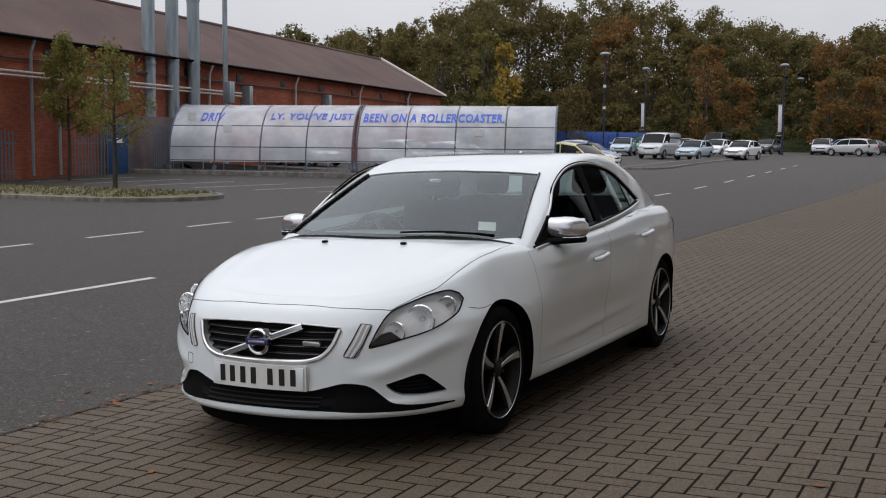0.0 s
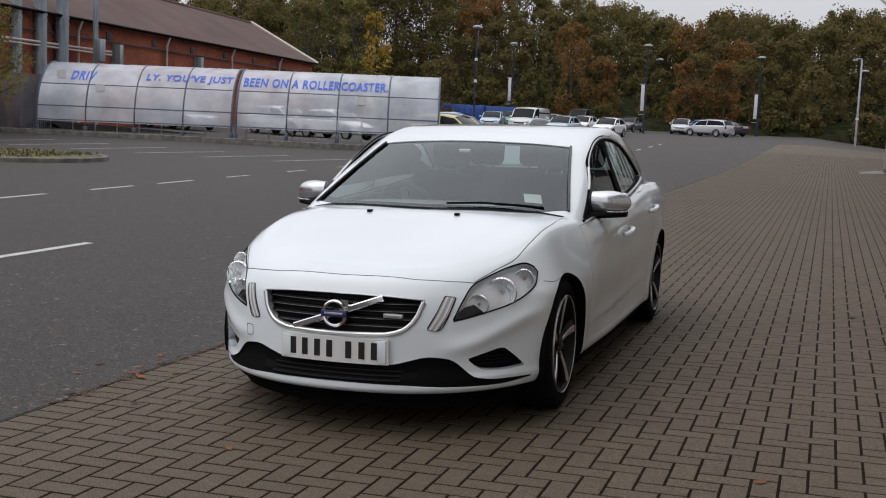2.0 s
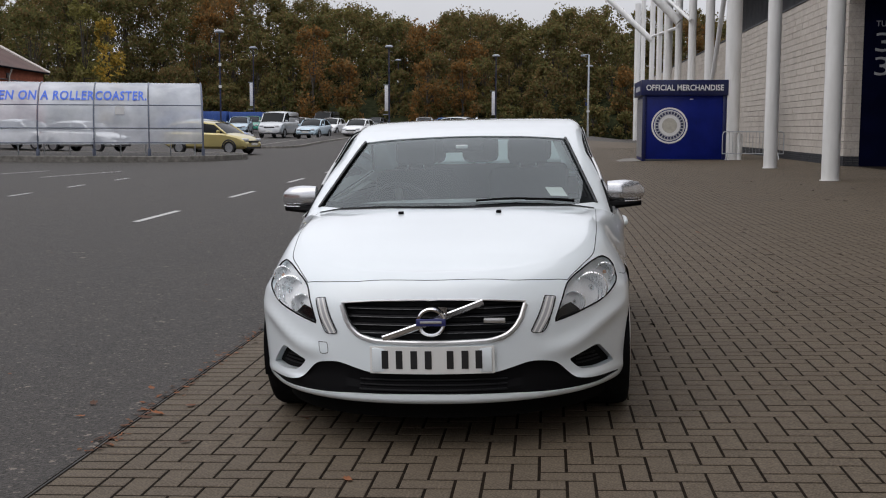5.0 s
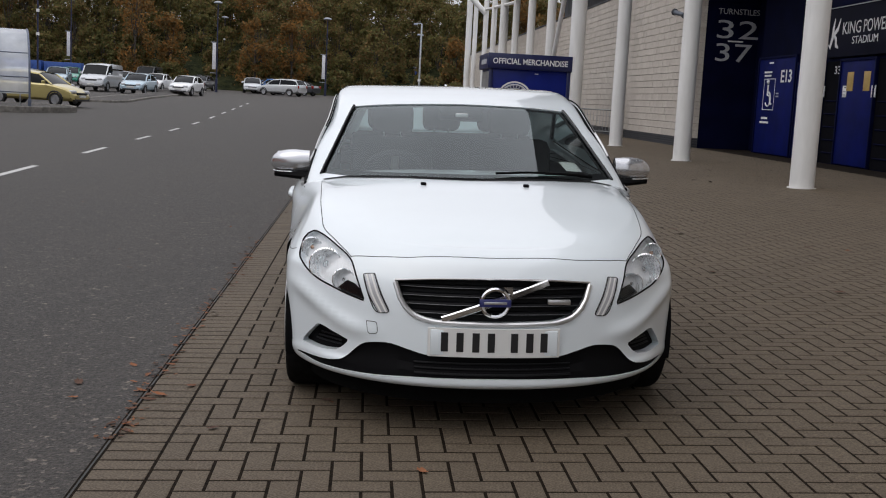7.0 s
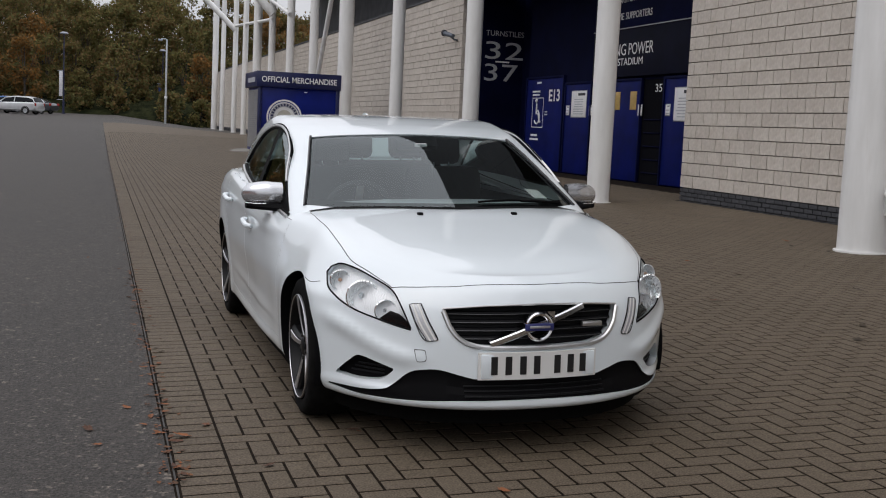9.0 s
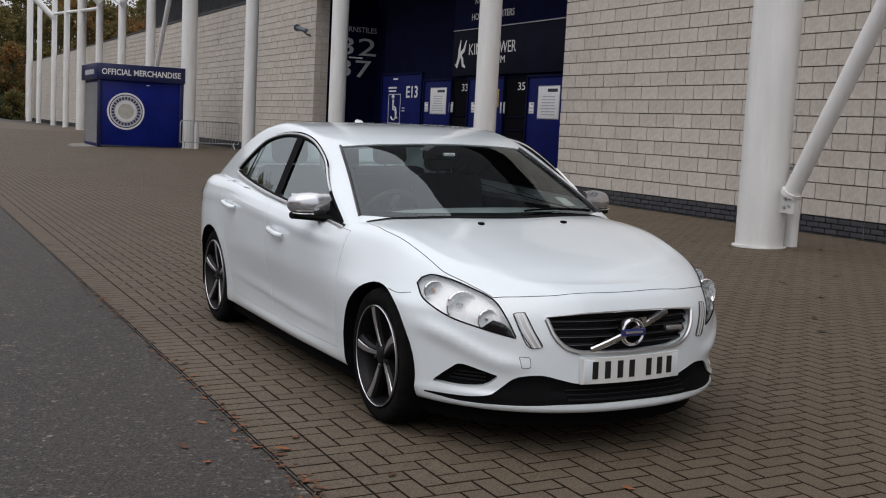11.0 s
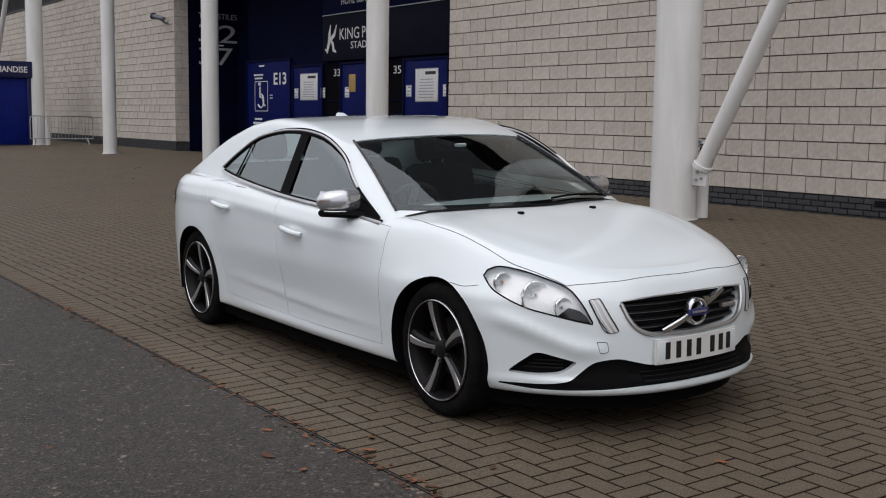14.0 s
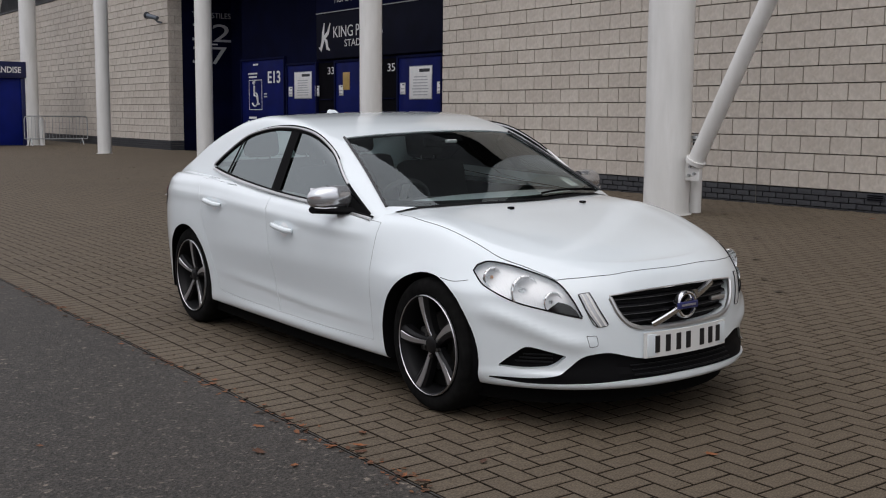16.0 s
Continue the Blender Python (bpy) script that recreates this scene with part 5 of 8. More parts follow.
day_lens = Mat("day_lamp_lens", (0.55, 0.56, 0.58), 0.2, 0.3).m
mirror_silver = Mat("satin_mirror_silver", (0.66, 0.67, 0.69), 0.22, 0.85).m
rim_face = Mat("diamond_cut_alloy", (0.62, 0.62, 0.64), 0.3, 0.9).m
rim_dark = Mat("anthracite_alloy", (0.009, 0.009, 0.010), 0.45, 0.3, Specular_IOR_Level=0.3).m
disc_steel = Mat("brake_disc", (0.06, 0.058, 0.056), 0.5, 0.8).m
cabin_dark = Mat("cabin_trim", (0.018, 0.018, 0.019), 0.75).bump(120, 0.2, 0.002).m
seat_fabric = Mat("seat_fabric", (0.028, 0.028, 0.03), 0.85).bump(150, 0.3, 0.003).m
headlining = Mat("headlining", (0.3, 0.3, 0.29), 0.9).m
plate_white = Mat("plate_reflective", (0.72, 0.72, 0.7), 0.35).m
plate_black = Mat("plate_black", (0.012, 0.012, 0.013), 0.4).m
badge_blue = Mat("badge_blue", (0.03, 0.035, 0.14), 0.3).m
tail_red = Mat("tail_lamp_red", (0.22, 0.01, 0.008), 0.15).m


def glass_mat(name, tint, ior=1.5):
    m = bpy.data.materials.new(name)
    m.use_nodes = True
    n, l = m.node_tree.nodes, m.node_tree.links
    n.clear()
    out, mixs = n.new("ShaderNodeOutputMaterial"), n.new("ShaderNodeMixShader")
    tr_, gl_, fr_ = n.new("ShaderNodeBsdfTransparent"), n.new("ShaderNodeBsdfGlossy"), n.new("ShaderNodeFresnel")
    tr_.inputs["Color"].default_value = (*tint, 1)
    gl_.inputs["Roughness"].default_value = 0.0
    gl_.inputs["Color"].default_value = (0.92, 0.99, 1.0, 1)
    fr_.inputs["IOR"].default_value = ior
    l.new(fr_.outputs[0], mixs.inputs[0])
    l.new(tr_.outputs[0], mixs.inputs[1])
    l.new(gl_.outputs[0], mixs.inputs[2])
    l.new(mixs.outputs[0], out.inputs["Surface"])
    return m


screen_glass = glass_mat("windscreen_glass", (0.78, 0.86, 0.85), 1.65)
side_glass = glass_mat("side_glass", (0.50, 0.56, 0.55), 2.8)
front_side_glass = glass_mat("front_side_glass", (0.55, 0.58, 0.58), 1.25)
lens_glass = glass_mat("headlamp_lens", (0.99, 0.99, 0.995), 1.32)

CARM = pose(0, 0, 0, 0, -1.43, 0)
hero = thing("saloon_car", CARM, "white four-door saloon parked on the block paving", "car")


def lerp(a, b, t):
    return a + (b - a) * t


def smooth(t):
    t = min(1.0, max(0.0, t))
    return t * t * (3 - 2 * t)


def curve(table, x):
    """A smooth curve through (x, value) pairs."""
    xs_, ys_ = [p[0] for p in table], [p[1] for p in table]
    if x <= xs_[0]:
        return ys_[0]
    if x >= xs_[-1]:
        return ys_[-1]
    i = max(k for k in range(len(xs_) - 1) if xs_[k] <= x)
    h = xs_[i + 1] - xs_[i]
    t = (x - xs_[i]) / h
    s0 = (ys_[i + 1] - ys_[i]) / h

    def slope(k):
        if k == 0 or k == len(xs_) - 1:
            return s0
        a = (ys_[k] - ys_[k - 1]) / (xs_[k] - xs_[k - 1])
        b = (ys_[k + 1] - ys_[k]) / (xs_[k + 1] - xs_[k])
        return 0 if a * b <= 0 else 2 * a * b / (a + b)
    m0, m1 = slope(i) * h, slope(i + 1) * h
    return (2 * t ** 3 - 3 * t ** 2 + 1) * ys_[i] + (t ** 3 - 2 * t ** 2 + t) * m0 + (-2 * t ** 3 + 3 * t ** 2) * ys_[i + 1] + (t ** 3 - t ** 2) * m1


# levels of the lower body: how far up, height at the nose, at the flank, half width, nose reach, tail reach
LEVEL = {
    "zn": [(0, 0.19), (1, 0.198), (2, 0.222), (3, 0.262), (4, 0.292), (5, 0.37), (6, 0.45), (7, 0.53), (8, 0.60), (9, 0.65), (10, 0.685), (11, 0.708), (12, 0.728)],
    "zs": [(0, 0.19), (1, 0.195), (2, 0.212), (3, 0.25), (4, 0.3), (5, 0.37), (6, 0.45), (7, 0.53), (8, 0.61), (9, 0.69), (10, 0.775), (11, 0.842), (12, 0.872)],
    "a": [(0, 0.80), (1, 0.868), (2, 0.884), (3, 0.890), (4, 0.893), (5, 0.898), (6, 0.904), (7, 0.910), (8, 0.915), (9, 0.915), (10, 0.905), (11, 0.880), (12, 0.836)],
    "an": [(0, 0.80), (1, 0.872), (2, 0.893), (3, 0.902), (4, 0.906), (5, 0.912), (6, 0.918), (7, 0.924), (8, 0.918), (9, 0.882), (10, 0.838), (11, 0.79), (12, 0.735)],
    "b": [(0, 0.80), (1, 0.855), (2, 0.880), (3, 0.878), (4, 0.850), (5, 0.846), (6, 0.842), (7, 0.833), (8, 0.816), (9, 0.795), (10, 0.772), (11, 0.742), (12, 0.70)],
    "r": [(0, 0.80), (1, 0.88), (2, 0.90), (3, 0.91), (4, 0.92), (5, 0.925), (6, 0.925), (7, 0.92), (8, 0.91), (9, 0.90), (10, 0.88), (11, 0.86), (12, 0.82)],
}
RISE = [(0, 0.0), (8, 0.0), (9, 0.25), (10, 0.55), (11, 0.85), (12, 1.0)]
TAIL_Y = 2.776


def belt_rise(y):
    return curve([(-0.9, 0.0), (-0.3, 0.0), (0.3, 0.028), (0.56, 0.03), (1.7, 0.07), (2.56, 0.125), (3.0, 0.125), (3.5, 0.1), (3.8, 0.08)], y)


HOOD = [(-0.85, 0.70), (-0.74, 0.722), (-0.6, 0.765), (-0.4, 0.82), (-0.2, 0.862), (0.0, 0.899), (0.2, 0.932), (0.6, 0.96), (2.8, 1.0), (3.1, 1.028), (3.4, 1.02), (3.55, 0.995), (3.75, 0.93)]


def perimeter():
    """Directions round the plan: (kind, value) from the nose's middle round one flank to the tail."""
    out = [("n", math.pi / 2 * (k / 30) ** 0.92) for k in range(31)]
    out += [("s", TAIL_Y * k / 76) for k in range(1, 77)]
    out += [("t", math.pi / 2 * k / 16) for k in range(1, 17)]
    return out


def nose_taper(y):
    """The body draws in towards the front wheels."""
    return curve([(-0.9, 0.94), (0.0, 0.944), (0.3, 0.962), (0.6, 0.982), (1.2, 1.0), (3.0, 1.0)], y)


def outline_point(j, where):
    kind, v = where
    a, b, r = curve(LEVEL["a"], j), curve(LEVEL["b"], j), curve(LEVEL["r"], j)
    zn, zs_ = curve(LEVEL["zn"], j), curve(LEVEL["zs"], j)
    if kind == "n":
        n = 2.25
        y = -b * max(0.0, math.cos(v)) ** (2 / n)
        x = curve(LEVEL["an"], j) * nose_taper(y) * math.sin(v) ** (2 / n)
    elif kind == "s":
        x, y = lerp(curve(LEVEL["an"], j), a, smooth((v - 0.1) / 0.7)) * nose_taper(v), v
    else:
        n = 2.8
        x, y = a * max(0.0, math.cos(v)) ** (2 / n), TAIL_Y + r * math.sin(v) ** (2 / n)
    f = smooth((y + 0.80) / 0.95)
    z = lerp(zn, zs_, f) + belt_rise(y) * curve(RISE, j)
    # waist between the arches and flares round the wheels
    if kind != "t" or v < 0.6:
        for cy in (0.0, TAIL_Y):
            d = math.hypot(y - cy, z - 0.32)
            x += 0.006 * math.exp(-((d - 0.37) / 0.06) ** 2) * (1 if z > 0.2 else 0) * smooth((x - 0.7) / 0.2)
        mid = math.exp(-((y - 1.35) / 0.75) ** 4)
        x -= mid * 0.010 * math.exp(-((z - 0.42) / 0.13) ** 2)
        x += mid * 0.010 * math.exp(-((z - 0.235) / 0.03) ** 2)
        # the crease low on the doors and the soft shoulder above the handles
        low_line = 0.335 + 0.05 * smooth((y - 0.5) / 1.9)
        x += mid * 0.006 * smooth((z - low_line) / 0.012) * smooth((low_line + 0.09 - z) / 0.08)
        x -= 0.005 * mid * smooth((z - 0.62) / 0.1) * smooth((0.84 - z) / 0.1)
    if kind != "n":
        line_ = 0.80 + 0.075 * smooth((y - 0.2) / 2.4)
        x += 0.007 * smooth((z - line_ + 0.05) / 0.05) * smooth((line_ + 0.04 - z) / 0.035) * smooth((y - 0.35) / 0.4)
    # the bumper corner stands out ahead of the front wheel
    if kind == "n":
        x += 0.016 * math.exp(-((y + 0.345) / 0.085) ** 2) * smooth((z - 0.18) / 0.08) * smooth((0.72 - z) / 0.1)
    # the crease that runs under the lamps to the intake
    if kind == "n":
        x_ = abs(x)
        ridge = math.exp(-((z - (0.40 + 0.16 * smooth((x_ - 0.5) / 0.4))) / 0.035) ** 2) * smooth((x_ - 0.42) / 0.15) * smooth((0.86 - x_) / 0.1)
        y -= 0.016 * ridge
        x += 0.010 * ridge
    return x, y, z


def body_bm():
    per = perimeter()
    rows = []
    for k in range(0, 61):
        j = 12 * k / 60
        half = [outline_point(j, w) for w in per]
        rows.append(half + [(-x, y, z) for x, y, z in reversed(half[1:-1])])
    edge = rows[-1]
    for q in [((k + 1) / 16) for k in range(16)]:
        ring = []
        for x, y, z in edge:
            sy = min(3.45, max(-0.5, y))
            f = 1 - (1 - q) ** 1.0
            px_, py_ = x * (1 - f), lerp(y, sy, f)
            e = 1 - (1 - q) ** 3.0
            zc = curve(HOOD, py_)
            # a soft crease running up the bonnet each side
            ridge = 0.004 * math.exp(-((abs(px_) - (0.46 + 0.16 * smooth((py_ + 0.7) / 1.0))) / 0.06) ** 2) * (1 if -0.65 < py_ < 0.5 else 0)
            ring.append((px_, py_, lerp(z, zc, e) + ridge * min(1, q * 6)))
        rows.append(ring)
    bm = bmesh.new()
    vs = grid_rows(bm, rows, True)
    bm.faces.new(vs[0])
    bmesh.ops.remove_doubles(bm, verts=bm.verts, dist=0.0012)
    bmesh.ops.recalc_face_normals(bm, faces=bm.faces)
    return bm


# the cabin above the belt
ROOF = [(0.0, 0.80), (0.24, 0.925), (0.5, 1.045), (0.8, 1.178), (1.08, 1.288), (1.3, 1.345), (1.6, 1.386), (1.95, 1.400), (2.3, 1.372), (2.6, 1.308), (2.9, 1.214), (3.15, 1.112), (3.36, 1.035), (3.55, 0.93), (3.7, 0.82)]
CAB_Z = 0.80


ROOF_Y = np.linspace(-0.6, 4.2, 961)
ROOF_Z = np.array([curve(ROOF, y) for y in ROOF_Y])


def cabin_bm(inset=0.0):
    """The glasshouse as a closed shape: flanks that lean in, under a roof that bows in plan."""
    ny, nt = 190, 64
    y = np.linspace(-0.02, 3.64, ny)[:, None]
    th = np.linspace(0, math.pi / 2, nt)[None, :]
    c, s = np.cos(th), np.sin(th)
    xb = np.array([curve([(0.0, 0.72), (0.3, 0.766), (0.5, 0.796), (0.8, 0.815), (1.1, 0.824), (1.7, 0.822), (2.3, 0.800), (2.7, 0.772), (3.1, 0.728), (3.6, 0.65)], v) for v in y[:, 0]])[:, None] - inset
    zb = np.array([0.90 + belt_rise(v) for v in y[:, 0]])[:, None]
    lean = 0.36
    rs = (xb + lean * (zb - CAB_Z)) / (c + lean * s)
    back = np.clip((y - 1.2) / 1.4, 0, 1)
    back = back * back * (3 - 2 * back)
    lo, hi = np.zeros((ny, nt)), np.full((ny, nt), 1.6)
    for _ in range(30):
        mid = (lo + hi) / 2
        x, z = mid * c, CAB_Z + mid * s
        yy = y + x * x * (-0.42 * (1 - back) + 0.12 * back)
        under = z < np.interp(yy, ROOF_Y, ROOF_Z) - 0.03 * x * x - inset
        lo, hi = np.where(under, mid, lo), np.where(under, hi, mid)
    kk = 0.06
    h = np.clip(0.5 + 0.5 * (lo - rs) / kk, 0, 1)
    r = np.maximum(lo * (1 - h) + rs * h - kk * h * (1 - h), 0.004)
    rows = []
    for a in range(ny):
        half = [(r[a, b] * c[0, b], y[a, 0], CAB_Z + r[a, b] * s[0, b]) for b in range(nt)]
        rows.append(half + [(-x_, y_, z_) for x_, y_, z_ in reversed(half[:-1])])
    bm = bmesh.new()
    vs = grid_rows(bm, rows, False)
    for a, b in zip(vs, vs[1:]):
        bm.faces.new((a[0], b[0], b[-1], a[-1]))
    bm.faces.new(list(reversed(vs[0])))
    bm.faces.new(vs[-1])
    bmesh.ops.recalc_face_normals(bm, faces=bm.faces)
    return bm


def boolean(ob, bm, how="DIFFERENCE"):
    """Cuts the closed shape bm out of ob, or keeps what they share."""
    me = bpy.data.meshes.new("cutter")
    bmesh.ops.recalc_face_normals(bm, faces=bm.faces)
    bm.to_mesh(me)
    tmp = bpy.data.objects.new("cutter", me)
    scene.collection.objects.link(tmp)
    bpy.context.view_layer.update()
    tmp.matrix_world = ob.matrix_world.copy()
    md = ob.modifiers.new("cut", "BOOLEAN")
    md.operation, md.solver, md.object = how, "EXACT", tmp
    bpy.context.view_layer.update()
    res = bpy.data.meshes.new_from_object(ob.evaluated_get(bpy.context.evaluated_depsgraph_get()))
    ob.modifiers.remove(md)
    old = ob.data
    ob.data = res
    bpy.data.meshes.remove(old)
    bpy.data.objects.remove(tmp)
    bpy.data.meshes.remove(me)
    return ob


def tidy(ob, surface):
    """Shades what lies on the surface as smoothly as the surface itself, and cut faces flat."""
    me = ob.data
    me.polygons.foreach_set("use_smooth", [True] * len(me.polygons))
    out = [None] * len(me.loops)
    cache = {}
    for p in me.polygons:
        _, nor, _, dist = surface.tree.find_nearest(p.center)
        on = dist < 0.003 and nor.dot(p.normal) > 0.7
        for li in p.loop_indices:
            if on:
                vi = me.loops[li].vertex_index
                if vi not in cache:
                    cache[vi] = surface.normal(me.vertices[vi].co)
                out[li] = cache[vi]
            else:
                out[li] = p.normal.copy()
    me.normals_split_custom_set(out)


def spline(points, n):
    """n points along a smooth line through the given ones."""
    pts = [Vector(p) for p in points]
    if len(pts) == 2:
        return [pts[0].lerp(pts[1], k / (n - 1)) for k in range(n)]
    acc = [0.0]
    for a, b in zip(pts, pts[1:]):
        acc.append(acc[-1] + (b - a).length)
    out = []
    for k in range(n):
        s = acc[-1] * k / (n - 1)
        out.append(Vector([curve([(t, p[c]) for t, p in zip(acc, pts)], s) for c in range(3)]))
    return out


def mirrored(pts):
    return [(-p[0], p[1], p[2]) for p in pts]


class Skin:
    """A surface to lay things on."""

    def __init__(self, bm):
        bm.normal_update()
        bm.faces.ensure_lookup_table()
        self.tree = BVHTree.FromBMesh(bm)
        self.corner = [[(v.co.copy(), v.normal.copy()) for v in f.verts] for f in bm.faces]

    def normal(self, p):
        _, nor, k, _ = self.tree.find_nearest(p)
        acc = Vector()
        for co, n_ in self.corner[k]:
            acc += n_ / ((co - p).length_squared + 1e-7)
        return acc.normalized()

    def at(self, p, off=0.0):
        loc, nor, _, _ = self.tree.find_nearest(Vector(p))
        return loc + nor * off, nor

    def rows(self, lower, upper, n, m, off):
        lo, up = spline(lower, n), spline(upper, n)
        return [[self.at(a.lerp(b, k / m), off)[0] for a, b in zip(lo, up)] for k in range(m + 1)]

    def sheet(self, lower, upper, n=24, m=8, off=0.002):
        bm = bmesh.new()
        grid_rows(bm, self.rows(lower, upper, n, m, off))
        bmesh.ops.remove_doubles(bm, verts=bm.verts, dist=0.0002)
        return bm

    def plug(self, lower, upper, n=24, m=8, out=0.03, deep=0.05, way=(0, -1, 0)):
        """A closed block through the skin: its outline carried along way, from out above the skin to deep under it."""
        w = Vector(way).normalized()
        base = self.cast_rows(lower, upper, n, m, w)
        bm = bmesh.new()
        va = [[bm.verts.new(p + w * out) for p in r] for r in base]
        vb = [[bm.verts.new(p - w * deep) for p in r] for r in base]
        for v in (va, vb):
            for r0, r1 in zip(v, v[1:]):
                for i in range(n - 1):
                    bm.faces.new((r0[i], r0[i + 1], r1[i + 1], r1[i]))
        loop = [(0, i) for i in range(n)] + [(k, n - 1) for k in range(1, m + 1)] + [(m, i) for i in range(n - 2, -1, -1)] + [(k, 0) for k in range(m - 1, 0, -1)]
        for (k0, i0), (k1, i1) in zip(loop, loop[1:] + loop[:1]):
            bm.faces.new((va[k0][i0], va[k1][i1], vb[k1][i1], vb[k0][i0]))
        bmesh.ops.recalc_face_normals(bm, faces=bm.faces)
        return bm

    def cast(self, p, w):
        p = Vector(p)
        hit, nor, _, _ = self.tree.ray_cast(p + w * 0.6, -w, 1.0)
        return hit if hit is not None else self.at(p)[0]

    def cast_rows(self, lower, upper, n, m, w):
        lo, up = spline(lower, n), spline(upper, n)
        return [[self.cast(a.lerp(b, k / m), w) for a, b in zip(lo, up)] for k in range(m + 1)]

    def cast_sheet(self, lower, upper, n, m, off, way):
        w = Vector(way).normalized()
        bm = bmesh.new()
        grid_rows(bm, [[p + w * off for p in r] for r in self.cast_rows(lower, upper, n, m, w)])
        return bm

    def cast_line(self, pts, n, r, off, way, sides=8):
        w = Vector(way).normalized()
        line = [self.cast(p, w) + w * off for p in spline(pts, n)]
        for _ in range(3):
            line = [line[0]] + [(a + b * 2 + c) / 4 for a, b, c in zip(line, line[1:], line[2:])] + [line[-1]]
        return tube_bm(line, r, sides)

    def line(self, pts, n, r, off=0.0, sides=6):
        return tube_bm([self.at(p, off)[0] for p in spline(pts, n)], r, sides)


raw = body_bm()
skin = Skin(raw)
body = part("body", raw, white_paint, hero, "glossy white painted body")
cab_raw = cabin_bm()
cab = Skin(cab_raw)
shell_ob = part("cabin_shell", cab_raw, white_paint, hero, "white roof and pillars")
boolean(shell_ob, cabin_bm(0.022))

# wheel wells
WR, WX = 0.322, 0.79
for cy in (0.0, TAIL_Y):
    for sgn in (-1, 1):
        bm = tube_bm([(sgn * 0.55, cy, 0.315), (sgn * 1.2, cy, 0.315)], 0.357, 48)
        boolean(body, bm)
        ll = 0.31 if cy else 0.272
        liner = lathe_bm([(0.352, 0.0), (0.352, ll)], 40)
        bmesh.ops.delete(liner, geom=[v for v in liner.verts if v.co.z < -0.13], context="VERTS")
        bmesh.ops.translate(liner, verts=liner.verts, vec=(0.57 if sgn > 0 else -0.57 - ll, cy, 0.318))
        part("wheel_well", liner, black_plastic, hero)
# cabin space and the underside
cutter = box_bm(-0.74, 0.62, 0.3, 0.74, 2.75, 1.3, 0.05)
boolean(body, cutter)
boolean(shell_ob, box_bm(-0.73, 0.58, 0.7, 0.73, 2.8, 0.9))

# ---- openings in the nose ----
GT, GB = [(-0.388, -0.79, 0.612), (-0.2, -0.82, 0.625), (0, -0.83, 0.628), (0.2, -0.82, 0.625), (0.388, -0.79, 0.612)], None
GB = [(-0.388, -0.79, 0.606), (-0.36, -0.80, 0.53), (-0.30, -0.82, 0.478), (-0.22, -0.83, 0.46), (0, -0.845, 0.455), (0.22, -0.83, 0.46), (0.30, -0.82, 0.478), (0.36, -0.80, 0.53), (0.388, -0.79, 0.606)]
GT2 = [(p[0], p[1], p[2]) for p in GT]


def by_x(pts, n):
    """Points along a line that is single-valued in x, at even steps of x."""
    t1, t2 = [(p[0], p[1]) for p in pts], [(p[0], p[2]) for p in pts]
    x0, x1 = pts[0][0], pts[-1][0]
    return [(x0 + (x1 - x0) * k / (n - 1), curve(t1, x0 + (x1 - x0) * k / (n - 1)), curve(t2, x0 + (x1 - x0) * k / (n - 1))) for k in range(n)]


GTx, GBx = by_x(GT, 41), by_x(GB, 41)
boolean(body, skin.plug(GBx, GTx, 60, 8, 0.05, 0.06))
# lower intake: a broad dark mouth whose ends sweep down into thin blades
IT = [(-0.79, -0.46, 0.246), (-0.68, -0.57, 0.252), (-0.6, -0.66, 0.27), (-0.50, -0.735, 0.352), (-0.42, -0.77, 0.362), (-0.33, -0.80, 0.342), (-0.26, -0.83, 0.326), (0, -0.85, 0.322), (0.26, -0.83, 0.326), (0.33, -0.80, 0.342), (0.42, -0.77, 0.362), (0.50, -0.735, 0.352), (0.6, -0.66, 0.27), (0.68, -0.57, 0.252), (0.79, -0.46, 0.246)]
IB = [(-0.79, -0.46, 0.238), (-0.68, -0.57, 0.224), (-0.5, -0.73, 0.228), (-0.3, -0.84, 0.238), (0, -0.87, 0.242), (0.3, -0.84, 0.238), (0.5, -0.73, 0.228), (0.68, -0.57, 0.224), (0.79, -0.46, 0.238)]
ITx, IBx = by_x(IT, 61), by_x(IB, 61)
boolean(body, skin.plug(IBx, ITx, 90, 6, 0.05, 0.03))
FT = [(0.575, -0.672, 0.352), (0.63, -0.62, 0.372), (0.695, -0.555, 0.39), (0.74, -0.52, 0.356), (0.785, -0.475, 0.304)]
FB = [(0.575, -0.672, 0.343), (0.60, -0.645, 0.314), (0.635, -0.62, 0.297), (0.71, -0.55, 0.289), (0.785, -0.475, 0.294)]
for side in (lambda p: p, mirrored):
    sx = side([(1, 0, 0)])[0][0]
    boolean(body, skin.plug(side(by_x(FB, 20)), side(by_x(FT, 20)), 26, 6, 0.05, 0.05, (sx * 0.5, -0.85, 0.0)))
# headlamps
def LWAY(sx):
    return (sx * 0.55, -0.78, 0.3)


LT = [(0.505, -0.698, 0.523), (0.53, -0.655, 0.60), (0.563, -0.600, 0.668), (0.62, -0.50, 0.708), (0.675, -0.38, 0.735), (0.718, -0.305, 0.744), (0.752, -0.268, 0.728)]
LB = [(0.505, -0.698, 0.515), (0.56, -0.65, 0.528), (0.63, -0.585, 0.550), (0.70, -0.50, 0.575), (0.752, -0.41, 0.612), (0.779, -0.33, 0.655), (0.772, -0.265, 0.704)]
for side in (lambda p: p, mirrored):
    sx = side([(1, 0, 0)])[0][0]
    boolean(body, skin.plug(side(LB), side(LT), 36, 10, 0.08, 0.075, LWAY(sx)))


